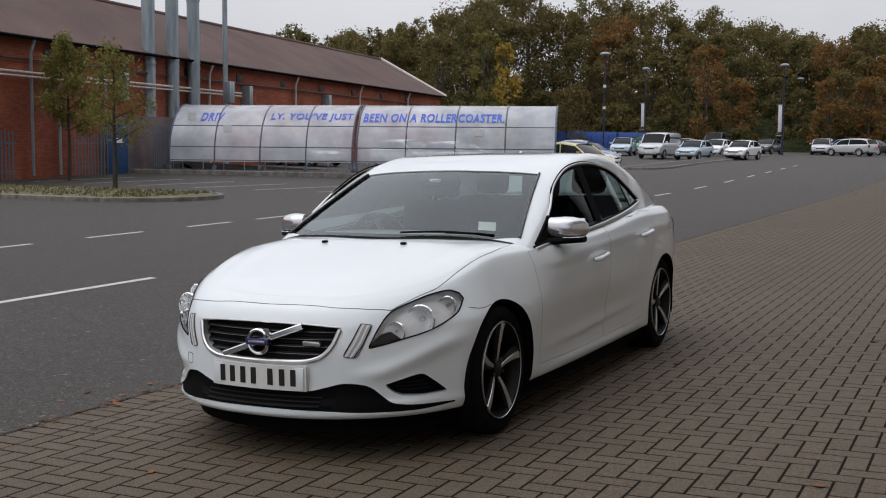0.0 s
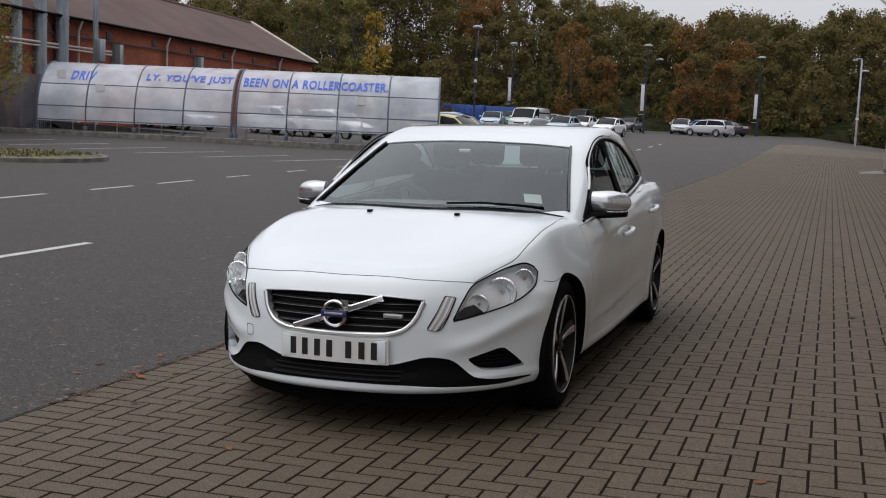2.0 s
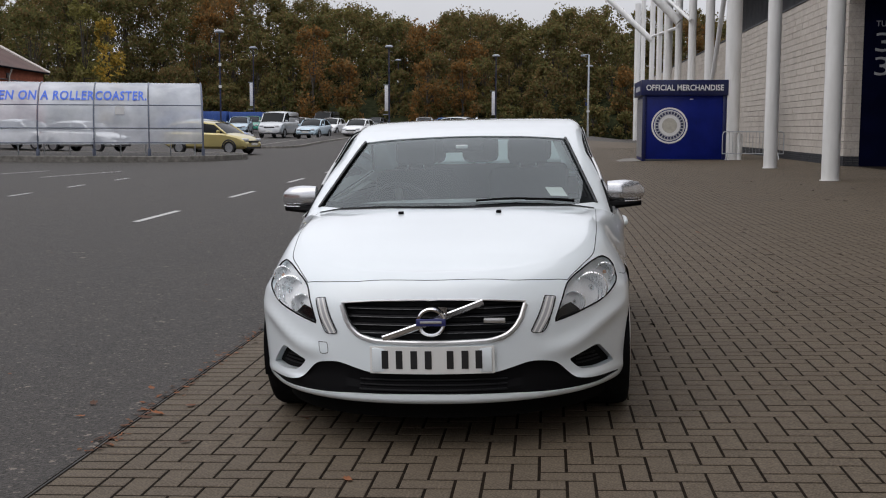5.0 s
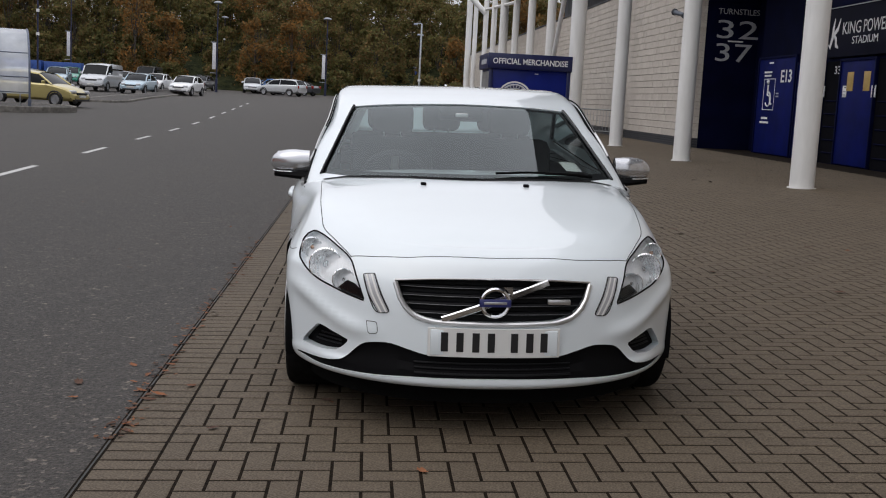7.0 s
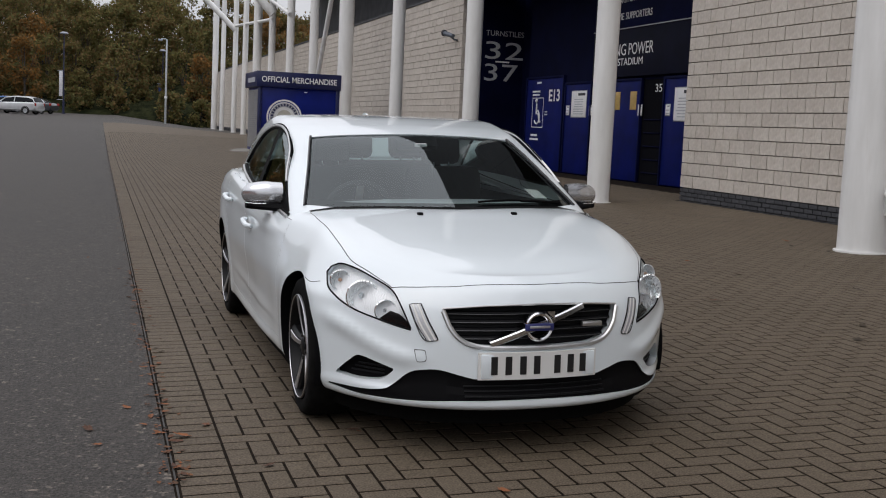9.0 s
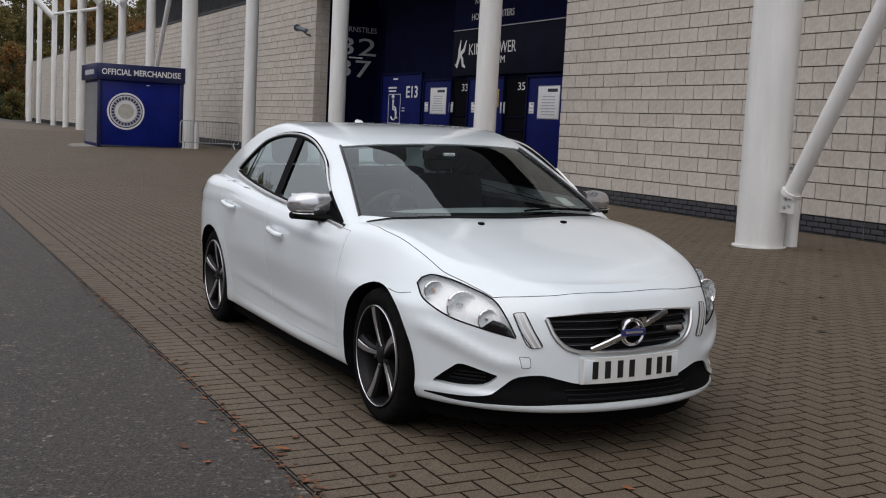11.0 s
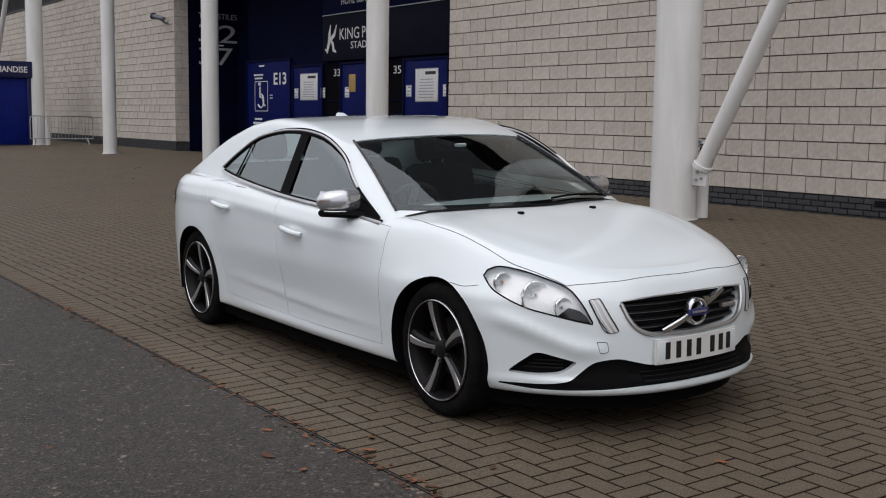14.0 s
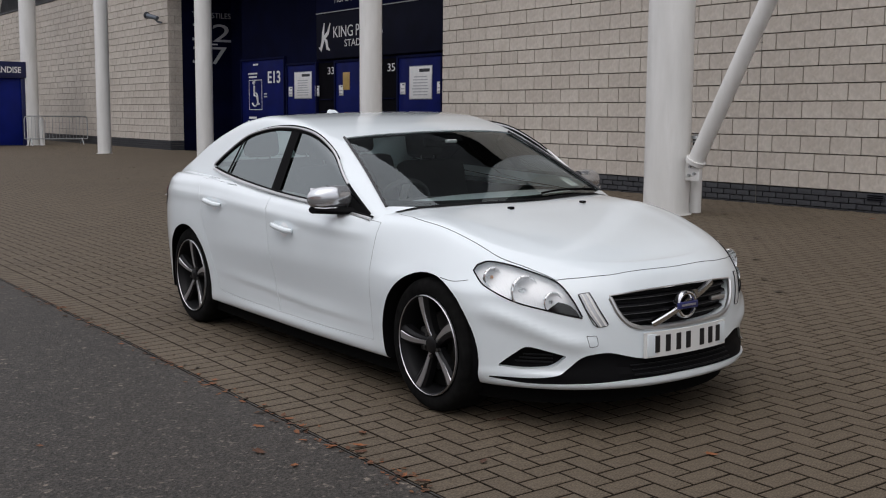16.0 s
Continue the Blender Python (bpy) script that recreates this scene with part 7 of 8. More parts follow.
    part("rim", skin.cast_line([*DL, *reversed(DR), DL[0]], 40, 0.0022, 0.003, FRONT, 6), gloss_black, day)
    # towing-eye cover and lamp washer outlines
    if sx < 0:
        part("tow_cover", skin.cast_line([(-0.50, -0.72, 0.44), (-0.46, -0.74, 0.44), (-0.455, -0.74, 0.395), (-0.49, -0.725, 0.39), (-0.50, -0.72, 0.44)], 24, 0.0015, 0.0, FRONT, 5), black_plastic, hero)

# ---- wheels ----
def wheel(sgn, cy):
    w = thing("wheel", pose(sgn * 0.0, cy, WR), "five-spoke dark alloy wheel with bright spoke faces", "")
    w.parent = hero
    o = sgn * (0.893 if cy else 0.858)
    def out(d):
        return o - sgn * d
    prof = [(0.238, 0.03), (0.246, 0.012), (0.262, 0.004), (0.29, 0.006), (0.308, 0.014), (0.318, 0.03), (0.322, 0.05), (0.322, 0.185), (0.316, 0.21), (0.29, 0.228), (0.24, 0.22)]
    part("tyre", lathe_bm([(r, out(d)) for r, d in prof], 64), rubber, w, "low-profile black tyre")
    part("rim", lathe_bm([(0.240, out(0.006)), (0.236, out(0.002)), (0.230, out(0.006)), (0.224, out(0.03)), (0.214, out(0.05)), (0.208, out(0.20))], 64), rim_dark, w)
    part("rim_lip", lathe_bm([(0.241, out(0.010)), (0.2405, out(0.002)), (0.2375, out(-0.001)), (0.2352, out(0.003))], 64), rim_face, w, "bright machined rim edge")
    part("brake_disc", lathe_bm([(0.15, out(0.10)), (0.15, out(0.115)), (0.07, out(0.10)), (0.07, out(0.075))], 40), disc_steel, w)
    part("back_plate", lathe_bm([(0.208, out(0.17)), (0.001, out(0.17))], 40), black_plastic, w)
    part("caliper", box_bm(*((min(out(0.07), out(0.15))), 0.07, -0.06, max(out(0.07), out(0.15)), 0.16, 0.06), 0.015), disc_steel, w)
    for k in range(5):
        a0 = math.radians(90 + 72 * k + (7 if cy else -9))
        rad, tan = Vector((0, math.cos(a0), math.sin(a0))), Vector((0, -math.sin(a0), math.cos(a0)))
        ax_ = Vector((sgn, 0, 0))
        for name, mat, spread, deep in (("spoke", rim_dark, 1.0, 0.0), ("spoke_face", rim_face, 0.5, -0.0015)):
            rows = []
            for t in [i / 8 for i in range(9)]:
                r = lerp(0.04, 0.234, t)
                wid = lerp(0.02, 0.046, t ** 1.2) * (1.0 if t > 0.1 else 1.3)
                sweep = 0.016 * math.sin(t * 2.4) * sgn
                d = lerp(0.035, 0.008, t ** 0.8) + deep
                c = rad * r + tan * sweep
                if name == "spoke":
                    pts = ((-1.0, 0.045), (-0.95, 0.012), (-0.55, 0.0), (0.55, 0.0), (0.95, 0.012), (1.0, 0.045))
                else:
                    pts = ((-0.62, 0.006), (-0.55, -0.0012), (0.18, -0.0022), (0.30, 0.004))
                rows.append([Vector((o, 0, 0)) - ax_ * (d + q) + c + tan * (s_ * wid) for s_, q in pts])
            bm = bmesh.new()
            vs = grid_rows(bm, rows)
            bm.faces.new(vs[-1])
            bm.faces.new(list(reversed(vs[0])))
            part(name, bm, mat, w)
    part("hub_cap", lathe_bm([(0.045, out(0.05)), (0.042, out(0.026)), (0.032, out(0.02)), (0.0005, out(0.019))], 24), rim_dark, w)
    for k in range(5):
        a0 = math.radians(54 + 72 * k)
        c = Vector((out(0.034), 0.056 * math.cos(a0), 0.056 * math.sin(a0)))
        part("bolt", tube_bm([c, c + Vector((sgn * 0.012, 0, 0))], 0.010, 8), disc_steel, w)
    return w


for cy in (0.0, TAIL_Y):
    for sgn in (-1, 1):
        wheel(sgn, cy)

# ---- mirrors, handles, wipers, small things ----
for sgn in (-1, 1):
    mir = thing("door_mirror", pose(0, 0, 0), "satin silver door mirror on a black foot", "")
    mir.parent = hero
    bm = bmesh.new()
    rows = []
    for t in [math.sin(k / 20 * math.pi / 2) for k in range(21)]:
        x = lerp(0.81, 1.015, t)
        full = (0.84 + 0.16 * t / 0.4) if t < 0.4 else max(0.02, 1 - ((t - 0.4) / 0.6) ** 3.2) ** 0.5
        hh = 0.069 * (1 - 0.14 * t) * full
        dd = 0.066 * full * (0.8 + 0.2 * min(1, t * 3))
        cy_, cz_ = 0.80 + 0.05 * t, 0.975 - 0.005 * t
        ring = []
        for k in range(24):
            a = k * math.tau / 24
            c_, s_ = math.cos(a), math.sin(a)
            y = cy_ - dd * abs(c_) ** 0.8 * (1 if c_ > 0 else -0.75)
            z = cz_ + hh * abs(s_) ** 0.75 * (1 if s_ > 0 else -1)
            ring.append((sgn * x, y, z))
        rows.append(ring)
    vs = grid_rows(bm, rows, True)
    bm.faces.new(vs[0])
    bm.faces.new(vs[-1])
    part("cap", bm, mirror_silver, mir, "satin silver mirror cap")
    bm = bmesh.new()
    rows = []
    for t in [k / 8 for k in range(9)]:
        x = lerp(0.76, 0.995, t)
        cy_ = lerp(0.72, 0.84, t)
        z0 = lerp(0.90, 0.912, t)
        hh, dd = lerp(0.022, 0.018, t), lerp(0.07, 0.055, t) * (1 if t < 0.85 else 0.7)
        rows.append([(sgn * x, cy_ + dd * math.cos(k * math.tau / 12), z0 + hh * math.sin(k * math.tau / 12)) for k in range(12)])
    vs = grid_rows(bm, rows, True)
    bm.faces.new(vs[-1])
    part("foot", bm, black_plastic, mir, "black mirror foot")
    part("mirror_glass", box_bm(min(sgn * 0.86, sgn * 0.985), 0.872, 0.925, max(sgn * 0.86, sgn * 0.985), 0.878, 1.025, 0.002), chrome, mir, "mirror glass")
    part("indicator", tube_bm([(sgn * 0.90, 0.748, 0.925), (sgn * 0.96, 0.765, 0.925), (sgn * 1.0, 0.80, 0.928)], 0.003, 8), lamp_chrome, mir)
    for cy_, cz_ in ((1.35, 0.772), (2.31, 0.85)):
        S = Vector((sgn, 0, 0))
        hd = thing("door_handle", pose(0, 0, 0), "white pull handle in a shallow dished recess", "")
        hd.parent = hero
        p0 = skin.cast((sgn, cy_, cz_), S)
        pts = [skin.cast((sgn, cy_ + dy, cz_ + 0.1 * dy), S) + S * lift for dy, lift in ((-0.115, 0.008), (-0.09, 0.030), (-0.03, 0.036), (0.04, 0.036), (0.085, 0.030), (0.112, 0.008))]
        bm = tube_bm(spline(pts, 16), [0.012, 0.014, 0.015, 0.016] + [0.016] * 8 + [0.015, 0.014, 0.013, 0.010], 10)
        part("grip", bm, white_paint, hd)
        bm = bmesh.new()
        cpt = p0 + S * 0.0015
        v = [bm.verts.new(skin.cast((sgn, cy_ + 0.05 * math.cos(k * math.tau / 20) - 0.01, cz_ - 0.012 + 0.042 * math.sin(k * math.tau / 20)), S) + S * 0.0012) for k in range(20)]
        bm.faces.new(v)
        part("recess", bm, lamp_inner, hd)
    # sill blade and the crease line of the bumper joint
    part("bumper_joint", skin.cast_line([(sgn * 0.80, -0.27, 0.665), (sgn * 0.88, -0.2, 0.652), (sgn * 0.93, -0.13, 0.66)], 14, 0.0016, 0.0, (sgn, -0.3, 0), 5), black_plastic, hero)
    part("tail_lamp", skin.cast_sheet([(sgn * 0.86, 3.26, 0.76), (sgn * 0.70, 3.6, 0.76)], [(sgn * 0.86, 3.16, 0.90), (sgn * 0.70, 3.6, 0.92)], 12, 8, 0.006, (sgn, 0.5, 0)), tail_red, hero, "red tail lamp")
    part("washer_nozzle", box_bm(sgn * 0.243 - 0.013, 0.11, 0.918, sgn * 0.243 + 0.013, 0.14, 0.932, 0.004), black_plastic, hero)
GW = Vector((0, -0.5, 0.87))
for name, pts in (("wiper", [(0.62, 0.45, 0.95), (0.40, 0.40, 0.95), (0.12, 0.33, 0.94)]), ("wiper", [(0.05, 0.262, 0.925), (-0.3, 0.30, 0.93), (-0.62, 0.41, 0.935)])):
    wp = part(name, cab.cast_line(pts, 20, 0.006, 0.010 if pts[0][0] > 0.5 else 0.001, GW, 6), black_plastic, hero, "black windscreen wiper")
    part("arm", cab.cast_line([pts[0], (lerp(pts[0][0], pts[2][0], 0.5), pts[1][1] - 0.02, 0.94)], 10, 0.007, 0.016 if pts[0][0] > 0.5 else 0.003, GW, 6), black_plastic, wp)
bm = cab.cast_sheet([(0.50, 0.50, 0.98), (0.59, 0.53, 0.98)], [(0.47, 0.58, 1.02), (0.56, 0.61, 1.02)], 5, 5, -0.014, GW)
part("paper_label", bm, plate_white, hero, "small white paper label inside the windscreen")
bm = bmesh.new()
fin = [(2.25, 0.0), (2.29, 0.030), (2.34, 0.050), (2.40, 0.054), (2.42, 0.046), (2.43, 0.0)]
z0 = curve(ROOF, 2.34) - 0.004
va = [bm.verts.new((-0.018 * (1 - h / 0.07), y, z0 + h)) for y, h in fin]
vb = [bm.verts.new((0.018 * (1 - h / 0.07), y, z0 + h)) for y, h in fin]
bm.faces.new(va)
bm.faces.new(list(reversed(vb)))
for i in range(len(fin) - 1):
    bm.faces.new((va[i], va[i + 1], vb[i + 1], vb[i]))
part("roof_antenna", bm, white_paint, hero, "white fin antenna")

# ---- inside ----
part("cabin_floor", box_bm(-0.72, 0.64, 0.305, 0.72, 2.73, 0.325), cabin_dark, hero)
for sgn in (-1, 1):
    part("door_lining", box_bm(min(sgn * 0.70, sgn * 0.735), 0.64, 0.33, max(sgn * 0.70, sgn * 0.735), 2.73, 0.93, 0.01), cabin_dark, hero)
part("rear_shelf", box_bm(-0.7, 2.55, 0.86, 0.7, 3.2, 0.98, 0.02), cabin_dark, hero)
bm = bmesh.new()
rows = []
for y, z in ((0.36, 0.905), (0.55, 0.925), (0.75, 0.925), (0.90, 0.89), (0.95, 0.80), (0.93, 0.55), (0.7, 0.4)):
    rows.append([(x, y + 0.10 * x * x, z + (0.025 * math.exp(-((x + 0.36) / 0.2) ** 2) if 0.5 < y < 0.96 and z > 0.85 else 0)) for x in [(-0.7 + 1.4 * k / 20) for k in range(21)]])
grid_rows(bm, rows)
part("dashboard", bm, cabin_dark, hero, "dark dashboard with an instrument hood")
sw = thing("steering_wheel", pose(-0.36, 0.98, 0.86, -65, 0, 0), "dark leather steering wheel", "")
sw.parent = hero
ringp = [(0.185 * math.cos(k * math.tau / 40), 0.185 * math.sin(k * math.tau / 40), 0) for k in range(41)]
part("rim", tube_bm(ringp, 0.017, 10), cabin_dark, sw)
part("hub", box_bm(-0.08, -0.06, -0.03, 0.08, 0.06, 0.02, 0.02), cabin_dark, sw)
for a0 in (0.1, math.pi - 0.1, -math.pi / 2):
    part("spoke", box_bm(0.06, -0.02, -0.01, 0.18, 0.02, 0.01, 0.005), satin_silver, sw).rotation_euler[2] = a0


def seat(x, y):
    s = thing("seat", pose(x, y, 0.33), "dark fabric car seat with a headrest", "")
    s.parent = hero
    b = box_bm(-0.25, -0.5, 0.05, 0.25, 0.05, 0.24, 0.06)
    part("cushion", b, seat_fabric, s)
    b = box_bm(-0.25, -0.07, 0.0, 0.25, 0.07, 0.60, 0.06)
    b.transform(pose(0, 0.06, 0.18, -16, 0, 0))
    part("backrest", b, seat_fabric, s)
    b = box_bm(-0.13, -0.05, 0.0, 0.13, 0.05, 0.19, 0.045)
    b.transform(pose(0, 0.26, 0.77, -10, 0, 0))
    part("headrest", b, seat_fabric, s)
    for xx in (-0.05, 0.05):
        part("headrest_post", tube_bm([(xx, 0.22, 0.70), (xx, 0.25, 0.80)], 0.007, 6), chrome, s)
    return s


seat(-0.36, 1.52)
seat(0.36, 1.52)
for x in (-0.38, 0.0, 0.38):
    seat(x, 2.42)
mh = thing("rear_view_mirror", pose(0, 0, 0), "dark rear-view mirror under the roof edge", "")
mh.parent = hero
part("pod", cab.cast_sheet([(-0.10, 0.98, 1.25), (0.10, 0.98, 1.25)], [(-0.13, 1.12, 1.3), (0.13, 1.12, 1.3)], 8, 5, -0.02, GW), black_plastic, mh)
part("casing", box_bm(-0.12, 1.06, 1.20, 0.12, 1.10, 1.26, 0.015), black_plastic, mh)
part("sensor", box_bm(-0.035, 0.97, 1.225, 0.035, 1.0, 1.245, 0.006), lamp_inner, mh)


# assemblies of the car: the first mesh carries the rest
for e in [o for o in hero.children if o.type == "EMPTY"]:
    first, *rest = e.children
    name, label, basis = e.name.split(".")[0], e["label"], e.matrix_basis.copy()
    for o in rest:
        o.parent = first
    first.parent = hero
    first.matrix_basis = basis
    bpy.data.objects.remove(e)
    first.name = name
    tagged(first, label)

# ---- the edge channel between asphalt and paving ----
edge_steel = simple("edge_channel_steel", (0.05, 0.048, 0.045), 0.6, 0.4, 0.3, 12)
rail = bmesh.new()
for x0, x1, h in ((EDGE + 0.001, EDGE + 0.008, 0.001),):
    rows = []
    for k in range(60):
        y = -6 + 104 * (k / 59) ** 1.6
        z = ground_z(EDGE, y)
        rows.append([(x0, y, z - 0.03), (x0, y, z + h), (x1, y, z + h), (x1, y, z - 0.03)])
    grid_rows(rail, rows)
tagged(mesh_ob("drain_channel", rail, edge_steel, False), "narrow dark slot drain along the edge of the paving", "drain", kind="structure")
bed = bmesh.new()
grid_rows(bed, [[(EDGE - 0.04, y, ground_z(EDGE, y) - 0.028), (EDGE + 0.02, y, ground_z(EDGE, y) - 0.028)] for y in ys])
tagged(mesh_ob("drain_bottom", bed, joint_sand, False), "dark bottom of the slot drain", "drain", kind="structure")

# ---- block paving, laid in herringbone behind a row of soldiers ----
U = 0.1055
rb = random.Random(5)


def brick_rows():
    """(x, y, along_y, ...) of every paving brick, in metres: its low corner and its sizes."""
    out = []
    y = -4.2
    while y < 58:
        out.append((EDGE + 0.012, y, 2 * U, U))
        y += U
    x0 = EDGE + 0.012 + 2 * U
    nx, ny = int((9.72 - x0) / U), int(62 / U)
    for i in range(nx):
        for j in range(ny):
            k = (i - j) % 4
            if k == 0:
                out.append((x0 + i * U, -4.2 + j * U, 2 * U, U))
            elif k == 2:
                out.append((x0 + i * U, -4.2 + (j - 1) * U, U, 2 * U))
            elif k == 1 and i == 0:
                out.append((x0, -4.2 + j * U, U, U))
    return out


def in_recess(x, y):
    return x < RX - 0.03 or y > RY


def brick_verts(x, y, lx, ly, z0, jitter):
    g, c = 0.0060, 0.002
    tx, ty = jitter
    def z(px_, py_):
        return z0(px_, py_) + tx * (px_ - x - lx / 2) + ty * (py_ - y - ly / 2)
    a = [(x + g, y + g), (x + lx - g, y + g), (x + lx - g, y + ly - g), (x + g, y + ly - g)]
    b = [(x + g + c, y + g + c), (x + lx - g - c, y + g + c), (x + lx - g - c, y + ly - g - c), (x + g + c, y + ly - g - c)]
    return [(px_, py_, z(px_, py_) - 0.034) for px_, py_ in a] + [(px_, py_, z(px_, py_) - 0.0012) for px_, py_ in a] + [(px_, py_, z(px_, py_)) for px_, py_ in b]


BRICK_FACES = [(8, 9, 10, 11)] + [(4 + i, 4 + (i + 1) % 4, 8 + (i + 1) % 4, 8 + i) for i in range(4)] + [(i, (i + 1) % 4, 4 + (i + 1) % 4, 4 + i) for i in range(4)]
field_v, field_f, near = [], [], []
for x, y, lx, ly in brick_rows():
    if not in_recess(x + lx / 2, y):
        continue
    if -1.6 < x < 0.95 and -2.4 < y < -1.05 and len(near) < 300:
        near.append((x, y, lx, ly))
        continue
    lift = rb.uniform(-0.0005, 0.0007)
    v = brick_verts(x, y, lx, ly, lambda a, b: ground_z(a, b) + lift, (rb.uniform(-0.005, 0.005), rb.uniform(-0.005, 0.005)))
    n = len(field_v)
    field_v += v
    field_f += [tuple(n + q for q in f) for f in (BRICK_FACES if y < 14 else BRICK_FACES[:5])]
me = bpy.data.meshes.new("paving_field")
me.from_pydata(field_v, [], field_f)
me.materials.append(paving_field)
pf = new("paving_field", me)
pf.parent = paving_bed
tagged(pf, "brown herringbone block paving", kind="stuff")
shared = {}
for x, y, lx, ly in near:
    key = (round(lx, 3), round(ly, 3))
    if key not in shared:
        m_ = bpy.data.meshes.new("brick")
        m_.from_pydata(brick_verts(-lx / 2, -ly / 2, lx, ly, lambda a, b: 0.0, (0, 0)), [], BRICK_FACES)
        m_.materials.append(paving_brick)
        shared[key] = m_
    o = new("brick", shared[key])
    o.parent = paving_bed
    cx, cy = x + lx / 2, y + ly / 2
    o.matrix_basis = pose(cx, cy, ground_z(cx, cy) + rb.uniform(-0.0004, 0.0008), rb.uniform(-0.3, 0.3), -1.43 + rb.uniform(-0.3, 0.3), rb.uniform(-0.25, 0.25))
far = bmesh.new()
grid_rows(far, [[(x, y, ground_z(x, y)) for x in (EDGE + 0.012, 0, 1, 2, 3, 4, 5, 6, 7, 8, 9, 12)] for y in (57.9, 62, 68, 74, 80)])
road_end = bmesh.new()
grid_rows(road_end, [[(x, y, ground_z(x, y)) for x in (EDGE - 0.008, 0, 1, 2, 3, 4, 5, 6, 7, 8, 9, 12, 20, 60)] for y in (80, 86, 92, 98, 106, 114, 125, 140)])
tagged(mesh_ob("road_far", road_end, asphalt), "worn asphalt beyond the end of the paving", "road", kind="structure")
tagged(mesh_ob("pavement_far", far, paving_field), "brown block paving further along the stand", "pavement", kind="structure")

# ---- split-face blocks and brick plinths of the stand's walls ----
CH, CL = 0.2265, 0.457
BLOCK_FACES = [(0, 1, 2, 3), (0, 4, 5, 1), (1, 5, 6, 2), (2, 6, 7, 3), (3, 7, 4, 0)]


def block_verts(x, y0, z0, l, h, depth, g=0.004, swell=0.005):
    a = [(x - swell, y0 + g + 0.004, z0 + g + 0.004), (x - swell, y0 + l - g - 0.004, z0 + g + 0.004), (x - swell, y0 + l - g - 0.004, z0 + h - g - 0.004), (x - swell, y0 + g + 0.004, z0 + h - g - 0.004)]
    b = [(x + depth, y0 + g, z0 + g), (x + depth, y0 + l - g, z0 + g), (x + depth, y0 + l - g, z0 + h - g), (x + depth, y0 + g, z0 + h - g)]
    return a + b


def lay(host, x, ya, yb, za, zb, l, h, material, field_material, name, near_box, label, depth=0.045):
    """Courses of blocks on a wall's face: the near ones singly, the rest as one field."""
    v_, f_, shared_, count = [], [], {}, 0
    row, z = 0, za
    while z < zb - 0.02:
        hh = min(h, zb - z)
        y = ya - (l / 2 if row % 2 else 0)
        while y < yb - 0.02:
            y0, y1 = max(y, ya), min(y + l, yb)
            if y1 - y0 > 0.04:
                if near_box[0] < y0 < near_box[1] and z < near_box[2] and count < 298:
                    key = (round(y1 - y0, 3), round(hh, 3))
                    if key not in shared_:
                        m_ = bpy.data.meshes.new(name)
                        m_.from_pydata(block_verts(0, 0, 0, y1 - y0, hh, depth), [], BLOCK_FACES)
                        m_.materials.append(material)
                        shared_[key] = m_
                    o = new(name, shared_[key])
                    o.parent = host
                    o.location = (x + rb.uniform(-0.003, 0.003), y0, z)
                    count += 1
                else:
                    n = len(v_)
                    v_ += block_verts(x + rb.uniform(-0.003, 0.003), y0, z, y1 - y0, hh, depth)
                    f_ += [tuple(n + q for q in f) for f in BLOCK_FACES]
            y += l
        z += hh
        row += 1
    if v_:
        m_ = bpy.data.meshes.new(name + "_field")
        m_.from_pydata(v_, [], f_)
        m_.materials.append(field_material)
        o = new(name + "_field", m_)
        o.parent = host
        tagged(o, label, kind="stuff")


blue_field = Mat("blue_brick_field", (0.035, 0.038, 0.046), 0.6).random((0.024, 0.026, 0.032), (0.055, 0.058, 0.066), 0.8, True).bump(70, 0.3).m
lay(wall_r, RX, -15.985, RY, 0.462, 8.4, CL, CH, wall_block, wall_block_field, "block", (1.5, 10.8, 3.6), "cream split-face blocks")
lay(wall_r, RX, -15.985, RY, 0.157, 0.457, 0.225, 0.075, blue_brick, blue_field, "plinth_brick", (-3, RY, 0.5), "dark blue-grey plinth bricks")
# the end of the far wall, seen square on beside the numbers
end_wall = wall_box("wall_return_far", (LX + 0.052, 29.25, -0.2, 9.75, 29.348, 5.75), mortar, "block end of the long wall beside the numbers")
for row in range(26):
    for x0, x1 in (((LX + 0.046, 9.75),) if row % 2 else ((LX + 0.046, LX + 0.21), (LX + 0.21, 9.75))):
        z = 0.52 + CH * row
        if z + CH > 5.75:
            continue
        bm = box_bm(x0 + 0.004, 29.205, z + 0.004, x1 - 0.004, 29.249, z + CH - 0.004, 0.003)
        part("block", bm, wall_block, end_wall, smooth=False)
for row in range(5):
    for k in range(2):
        part("plinth_brick", box_bm(LX + 0.05 + 0.225 * k, 29.205, 0.145 + 0.075 * row, LX + 0.265 + 0.225 * k, 29.249, 0.212 + 0.075 * row, 0.002), blue_brick, end_wall, smooth=False)
lay(wall_l, LX, 29.205, 112, 0.52, 5.75, CL, CH, wall_block, wall_block_field, "block", (29, 36, 4.2), "cream split-face blocks")
lay(wall_l, LX, 29.205, 112, 0.145, 0.515, 0.225, 0.075, blue_brick, blue_field, "plinth_brick", (29, 40, 0.6), "dark blue-grey plinth bricks")

# ---- fallen leaves ----
dead_leaf = Mat("dead_leaf", (0.12, 0.05, 0.025), 0.8).random((0.06, 0.028, 0.016), (0.24, 0.085, 0.03), 1.0).m
dark_leaf = Mat("dark_leaf", (0.03, 0.022, 0.015), 0.85).random((0.02, 0.016, 0.012), (0.07, 0.05, 0.03), 1.0).m


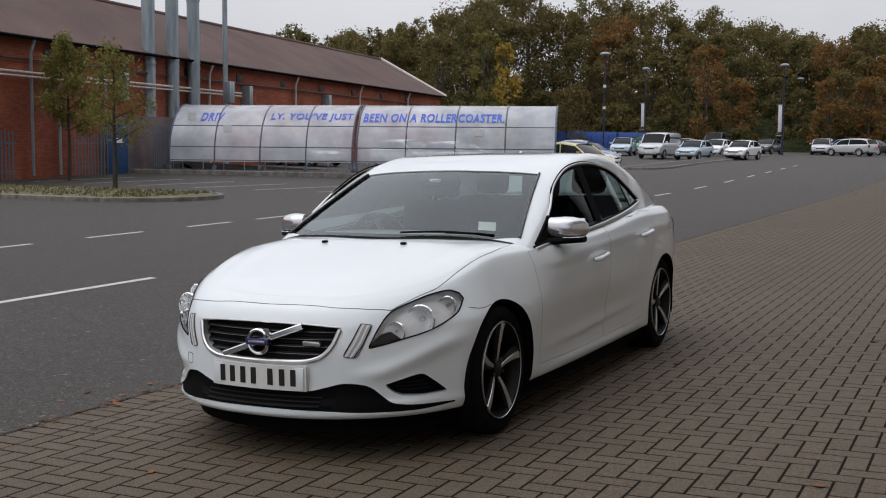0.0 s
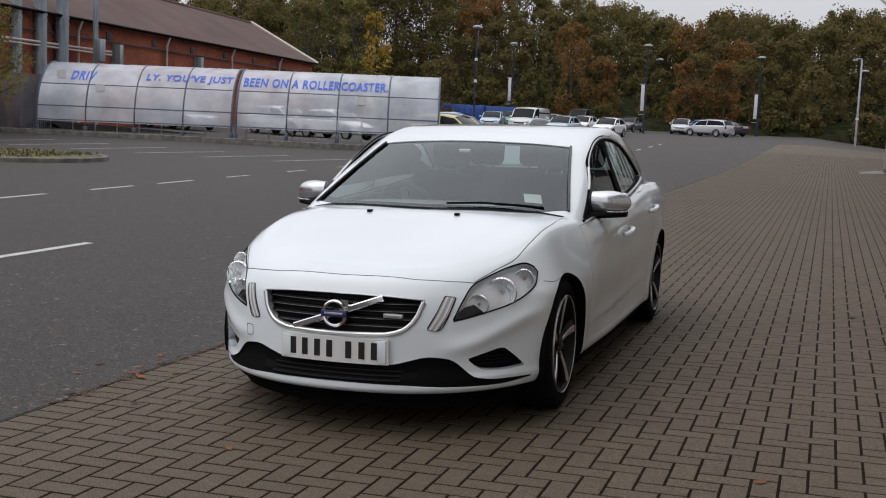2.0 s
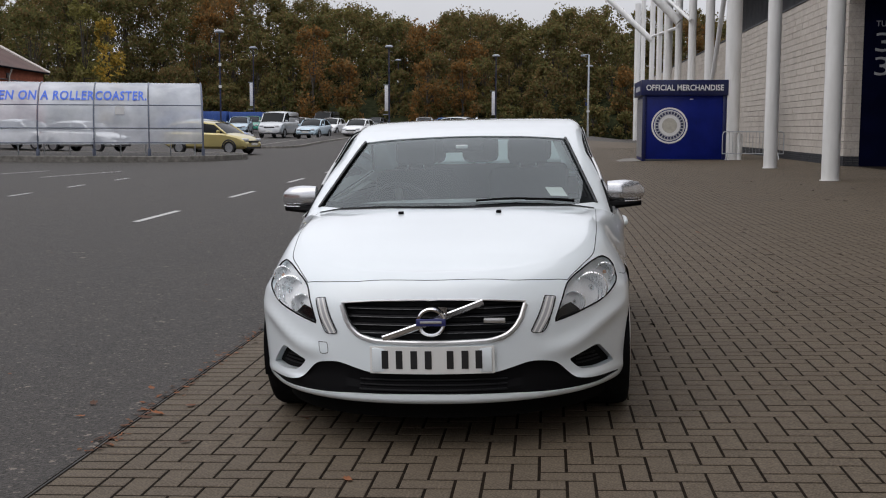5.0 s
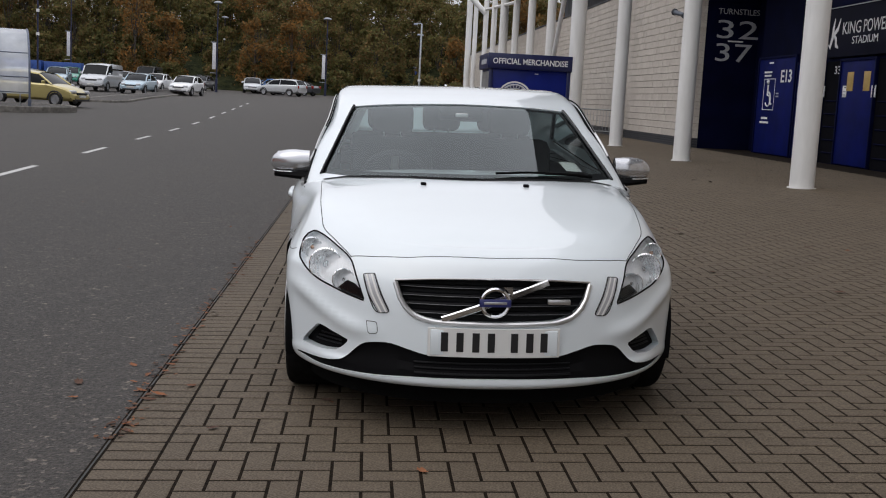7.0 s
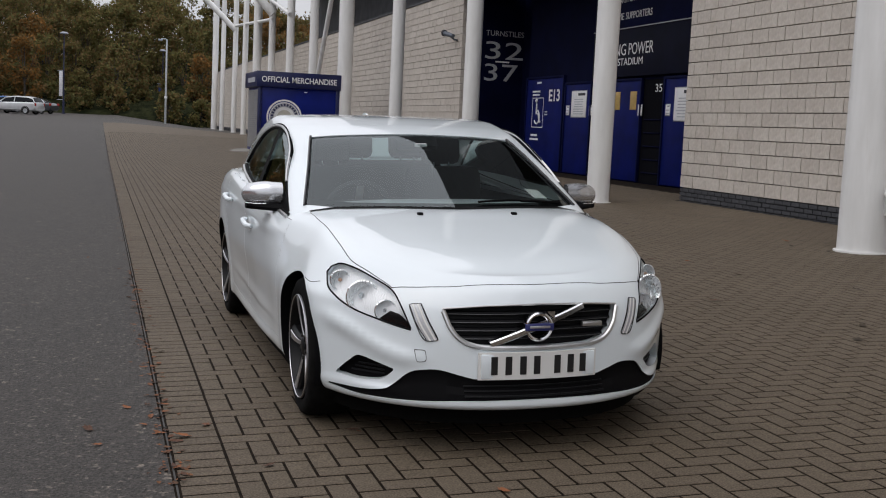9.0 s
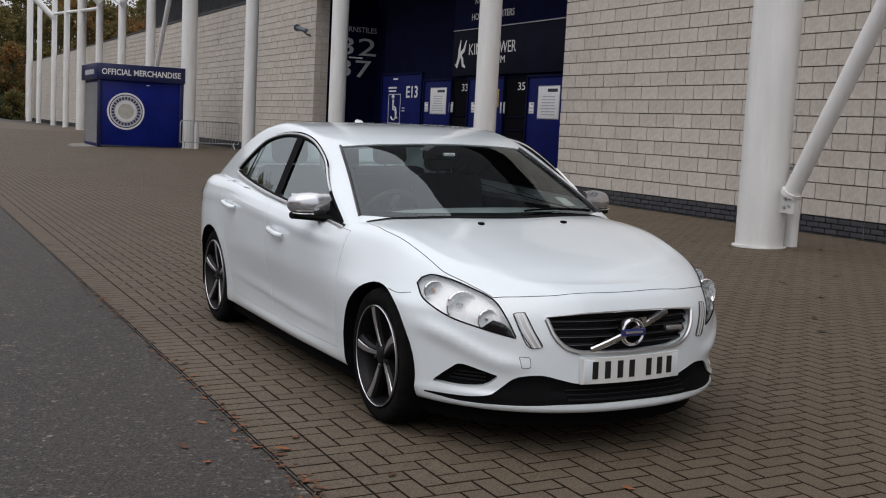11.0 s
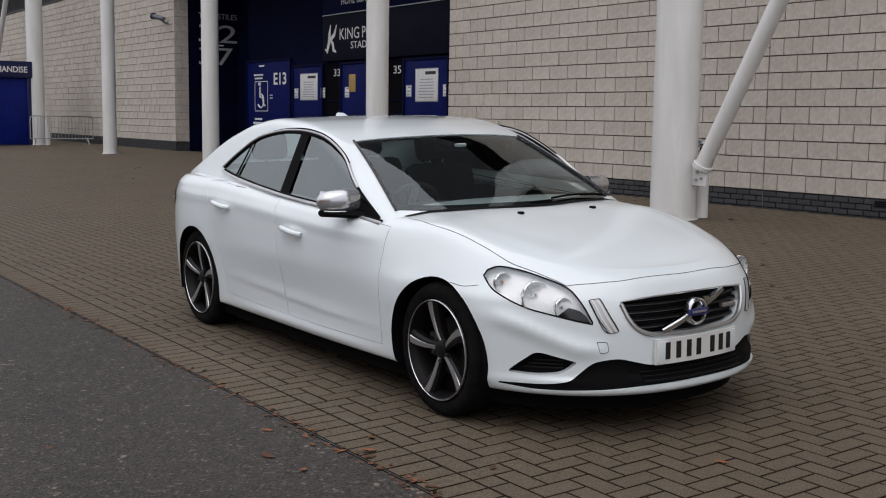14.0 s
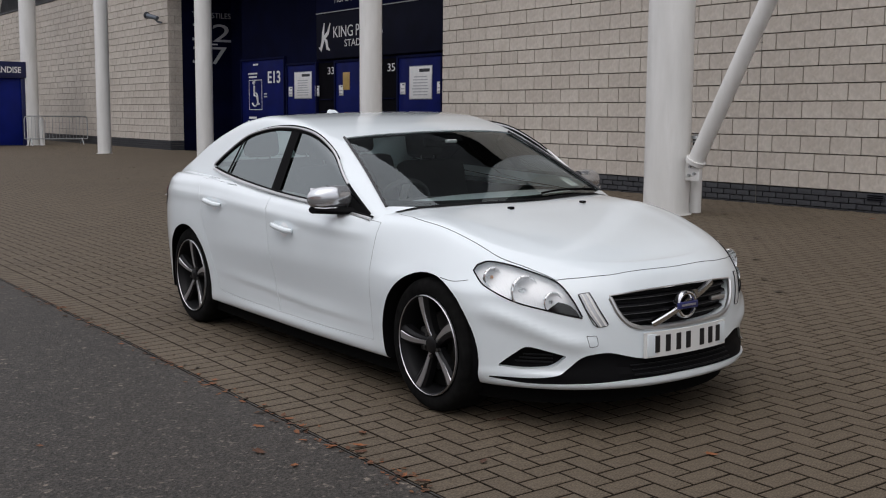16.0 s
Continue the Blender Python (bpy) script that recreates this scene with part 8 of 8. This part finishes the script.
def leaf_mesh(seed):
    """A dry leaf: lobed, longer than wide, curled up along its rib, with a stalk."""
    r = random.Random(seed)
    n, v_ = 14, [(0, 0, 0.004)]
    curl, skew = r.uniform(5, 14), r.uniform(-0.3, 0.3)
    for k in range(n):
        a = k * math.tau / n
        q = (0.034 if k % 2 else 0.025) * r.uniform(0.75, 1.2)
        x, y = q * math.cos(a) * 1.15, q * (0.62 + 0.1 * skew) * math.sin(a)
        v_.append((x, y + skew * x, 0.003 + curl * y * y + 0.3 * curl * x * x + r.uniform(0, 0.004)))
    f_ = [(0, 1 + k, 1 + (k + 1) % n) for k in range(n)]
    m = len(v_)
    v_ += [(-0.028, -0.001, 0.006), (-0.028, 0.001, 0.006), (-0.055, 0.006 + skew * 0.01, 0.003)]
    f_.append((m, m + 1, m + 2))
    m_ = bpy.data.meshes.new("fallen_leaf")
    m_.from_pydata(v_, [], f_)
    return m_


leaf_a, leaf_b = [leaf_mesh(k) for k in range(6)], [leaf_mesh(k + 10) for k in range(6)]
for m_ in leaf_a:
    m_.materials.append(dead_leaf)
for m_ in leaf_b:
    m_.materials.append(dark_leaf)


def drop_leaf(x, y, scale=1.0, dark=False):
    o = new("fallen_leaf", rb.choice(leaf_b if dark else leaf_a))
    o.matrix_basis = pose(x, y, ground_z(x, y) + 0.002, rb.uniform(-8, 8), rb.uniform(-8, 8), rb.uniform(0, 360)) @ Matrix.Diagonal((scale, scale, scale, 1))
    tagged(o, "dark brown fallen leaf on the paving" if dark else "reddish brown fallen leaf on the ground", "leaf", "fallen leaves")


for x, y in ((-1.787, -0.104), (-0.291, -1.258), (-0.666, -0.333), (-1.434, -0.346), (-1.401, -0.275), (-1.288, -0.118), (-1.099, -0.762), (1.168, 2.122), (-1.75, -0.35), (-1.62, 0.25), (1.85, -0.86), (0.15, -1.9), (0.72, -1.75), (2.4, -0.3)):
    drop_leaf(x, y, rb.uniform(0.7, 1.1))
for k in range(130):
    drop_leaf(EDGE + rb.gauss(-0.005, 0.035), -0.9 + 6 * rb.random() ** 1.3, rb.uniform(0.25, 0.7), rb.random() < 0.25)
litter = bmesh.new()
for k in range(420):
    x, y, sc = EDGE + rb.gauss(-0.005, 0.04), -0.9 + 32 * rb.random() ** 1.5, rb.uniform(0.12, 0.5)
    n0 = len(litter.verts)
    litter.from_mesh(rb.choice(leaf_a))
    litter.verts.ensure_lookup_table()
    bmesh.ops.transform(litter, matrix=pose(x, y, ground_z(x, y) + 0.002, rb.uniform(-8, 8), rb.uniform(-8, 8), rb.uniform(0, 360)) @ Matrix.Diagonal((sc, sc, sc, 1)), verts=litter.verts[n0:])
dead_litter = Mat("dead_litter", (0.12, 0.05, 0.025), 0.85).random((0.05, 0.028, 0.016), (0.2, 0.085, 0.035), 1.0, True).m
tagged(mesh_ob("leaf_litter", litter, dead_litter, False), "small brown leaf litter along the paving edge", "leaf litter", kind="stuff")
for k in range(100):
    drop_leaf(rb.uniform(2.0, 8.2), 1.0 + 20 * rb.random() ** 1.3, rb.uniform(0.8, 1.5), rb.random() < 0.8)
for k in range(26):
    drop_leaf(rb.uniform(-6, -1.7), rb.uniform(-1, 10), rb.uniform(0.25, 0.6), rb.random() < 0.5)
for k in range(16):
    drop_leaf(rb.uniform(-1, 4), rb.uniform(-2, 8), rb.uniform(0.3, 0.6), rb.random() < 0.4)
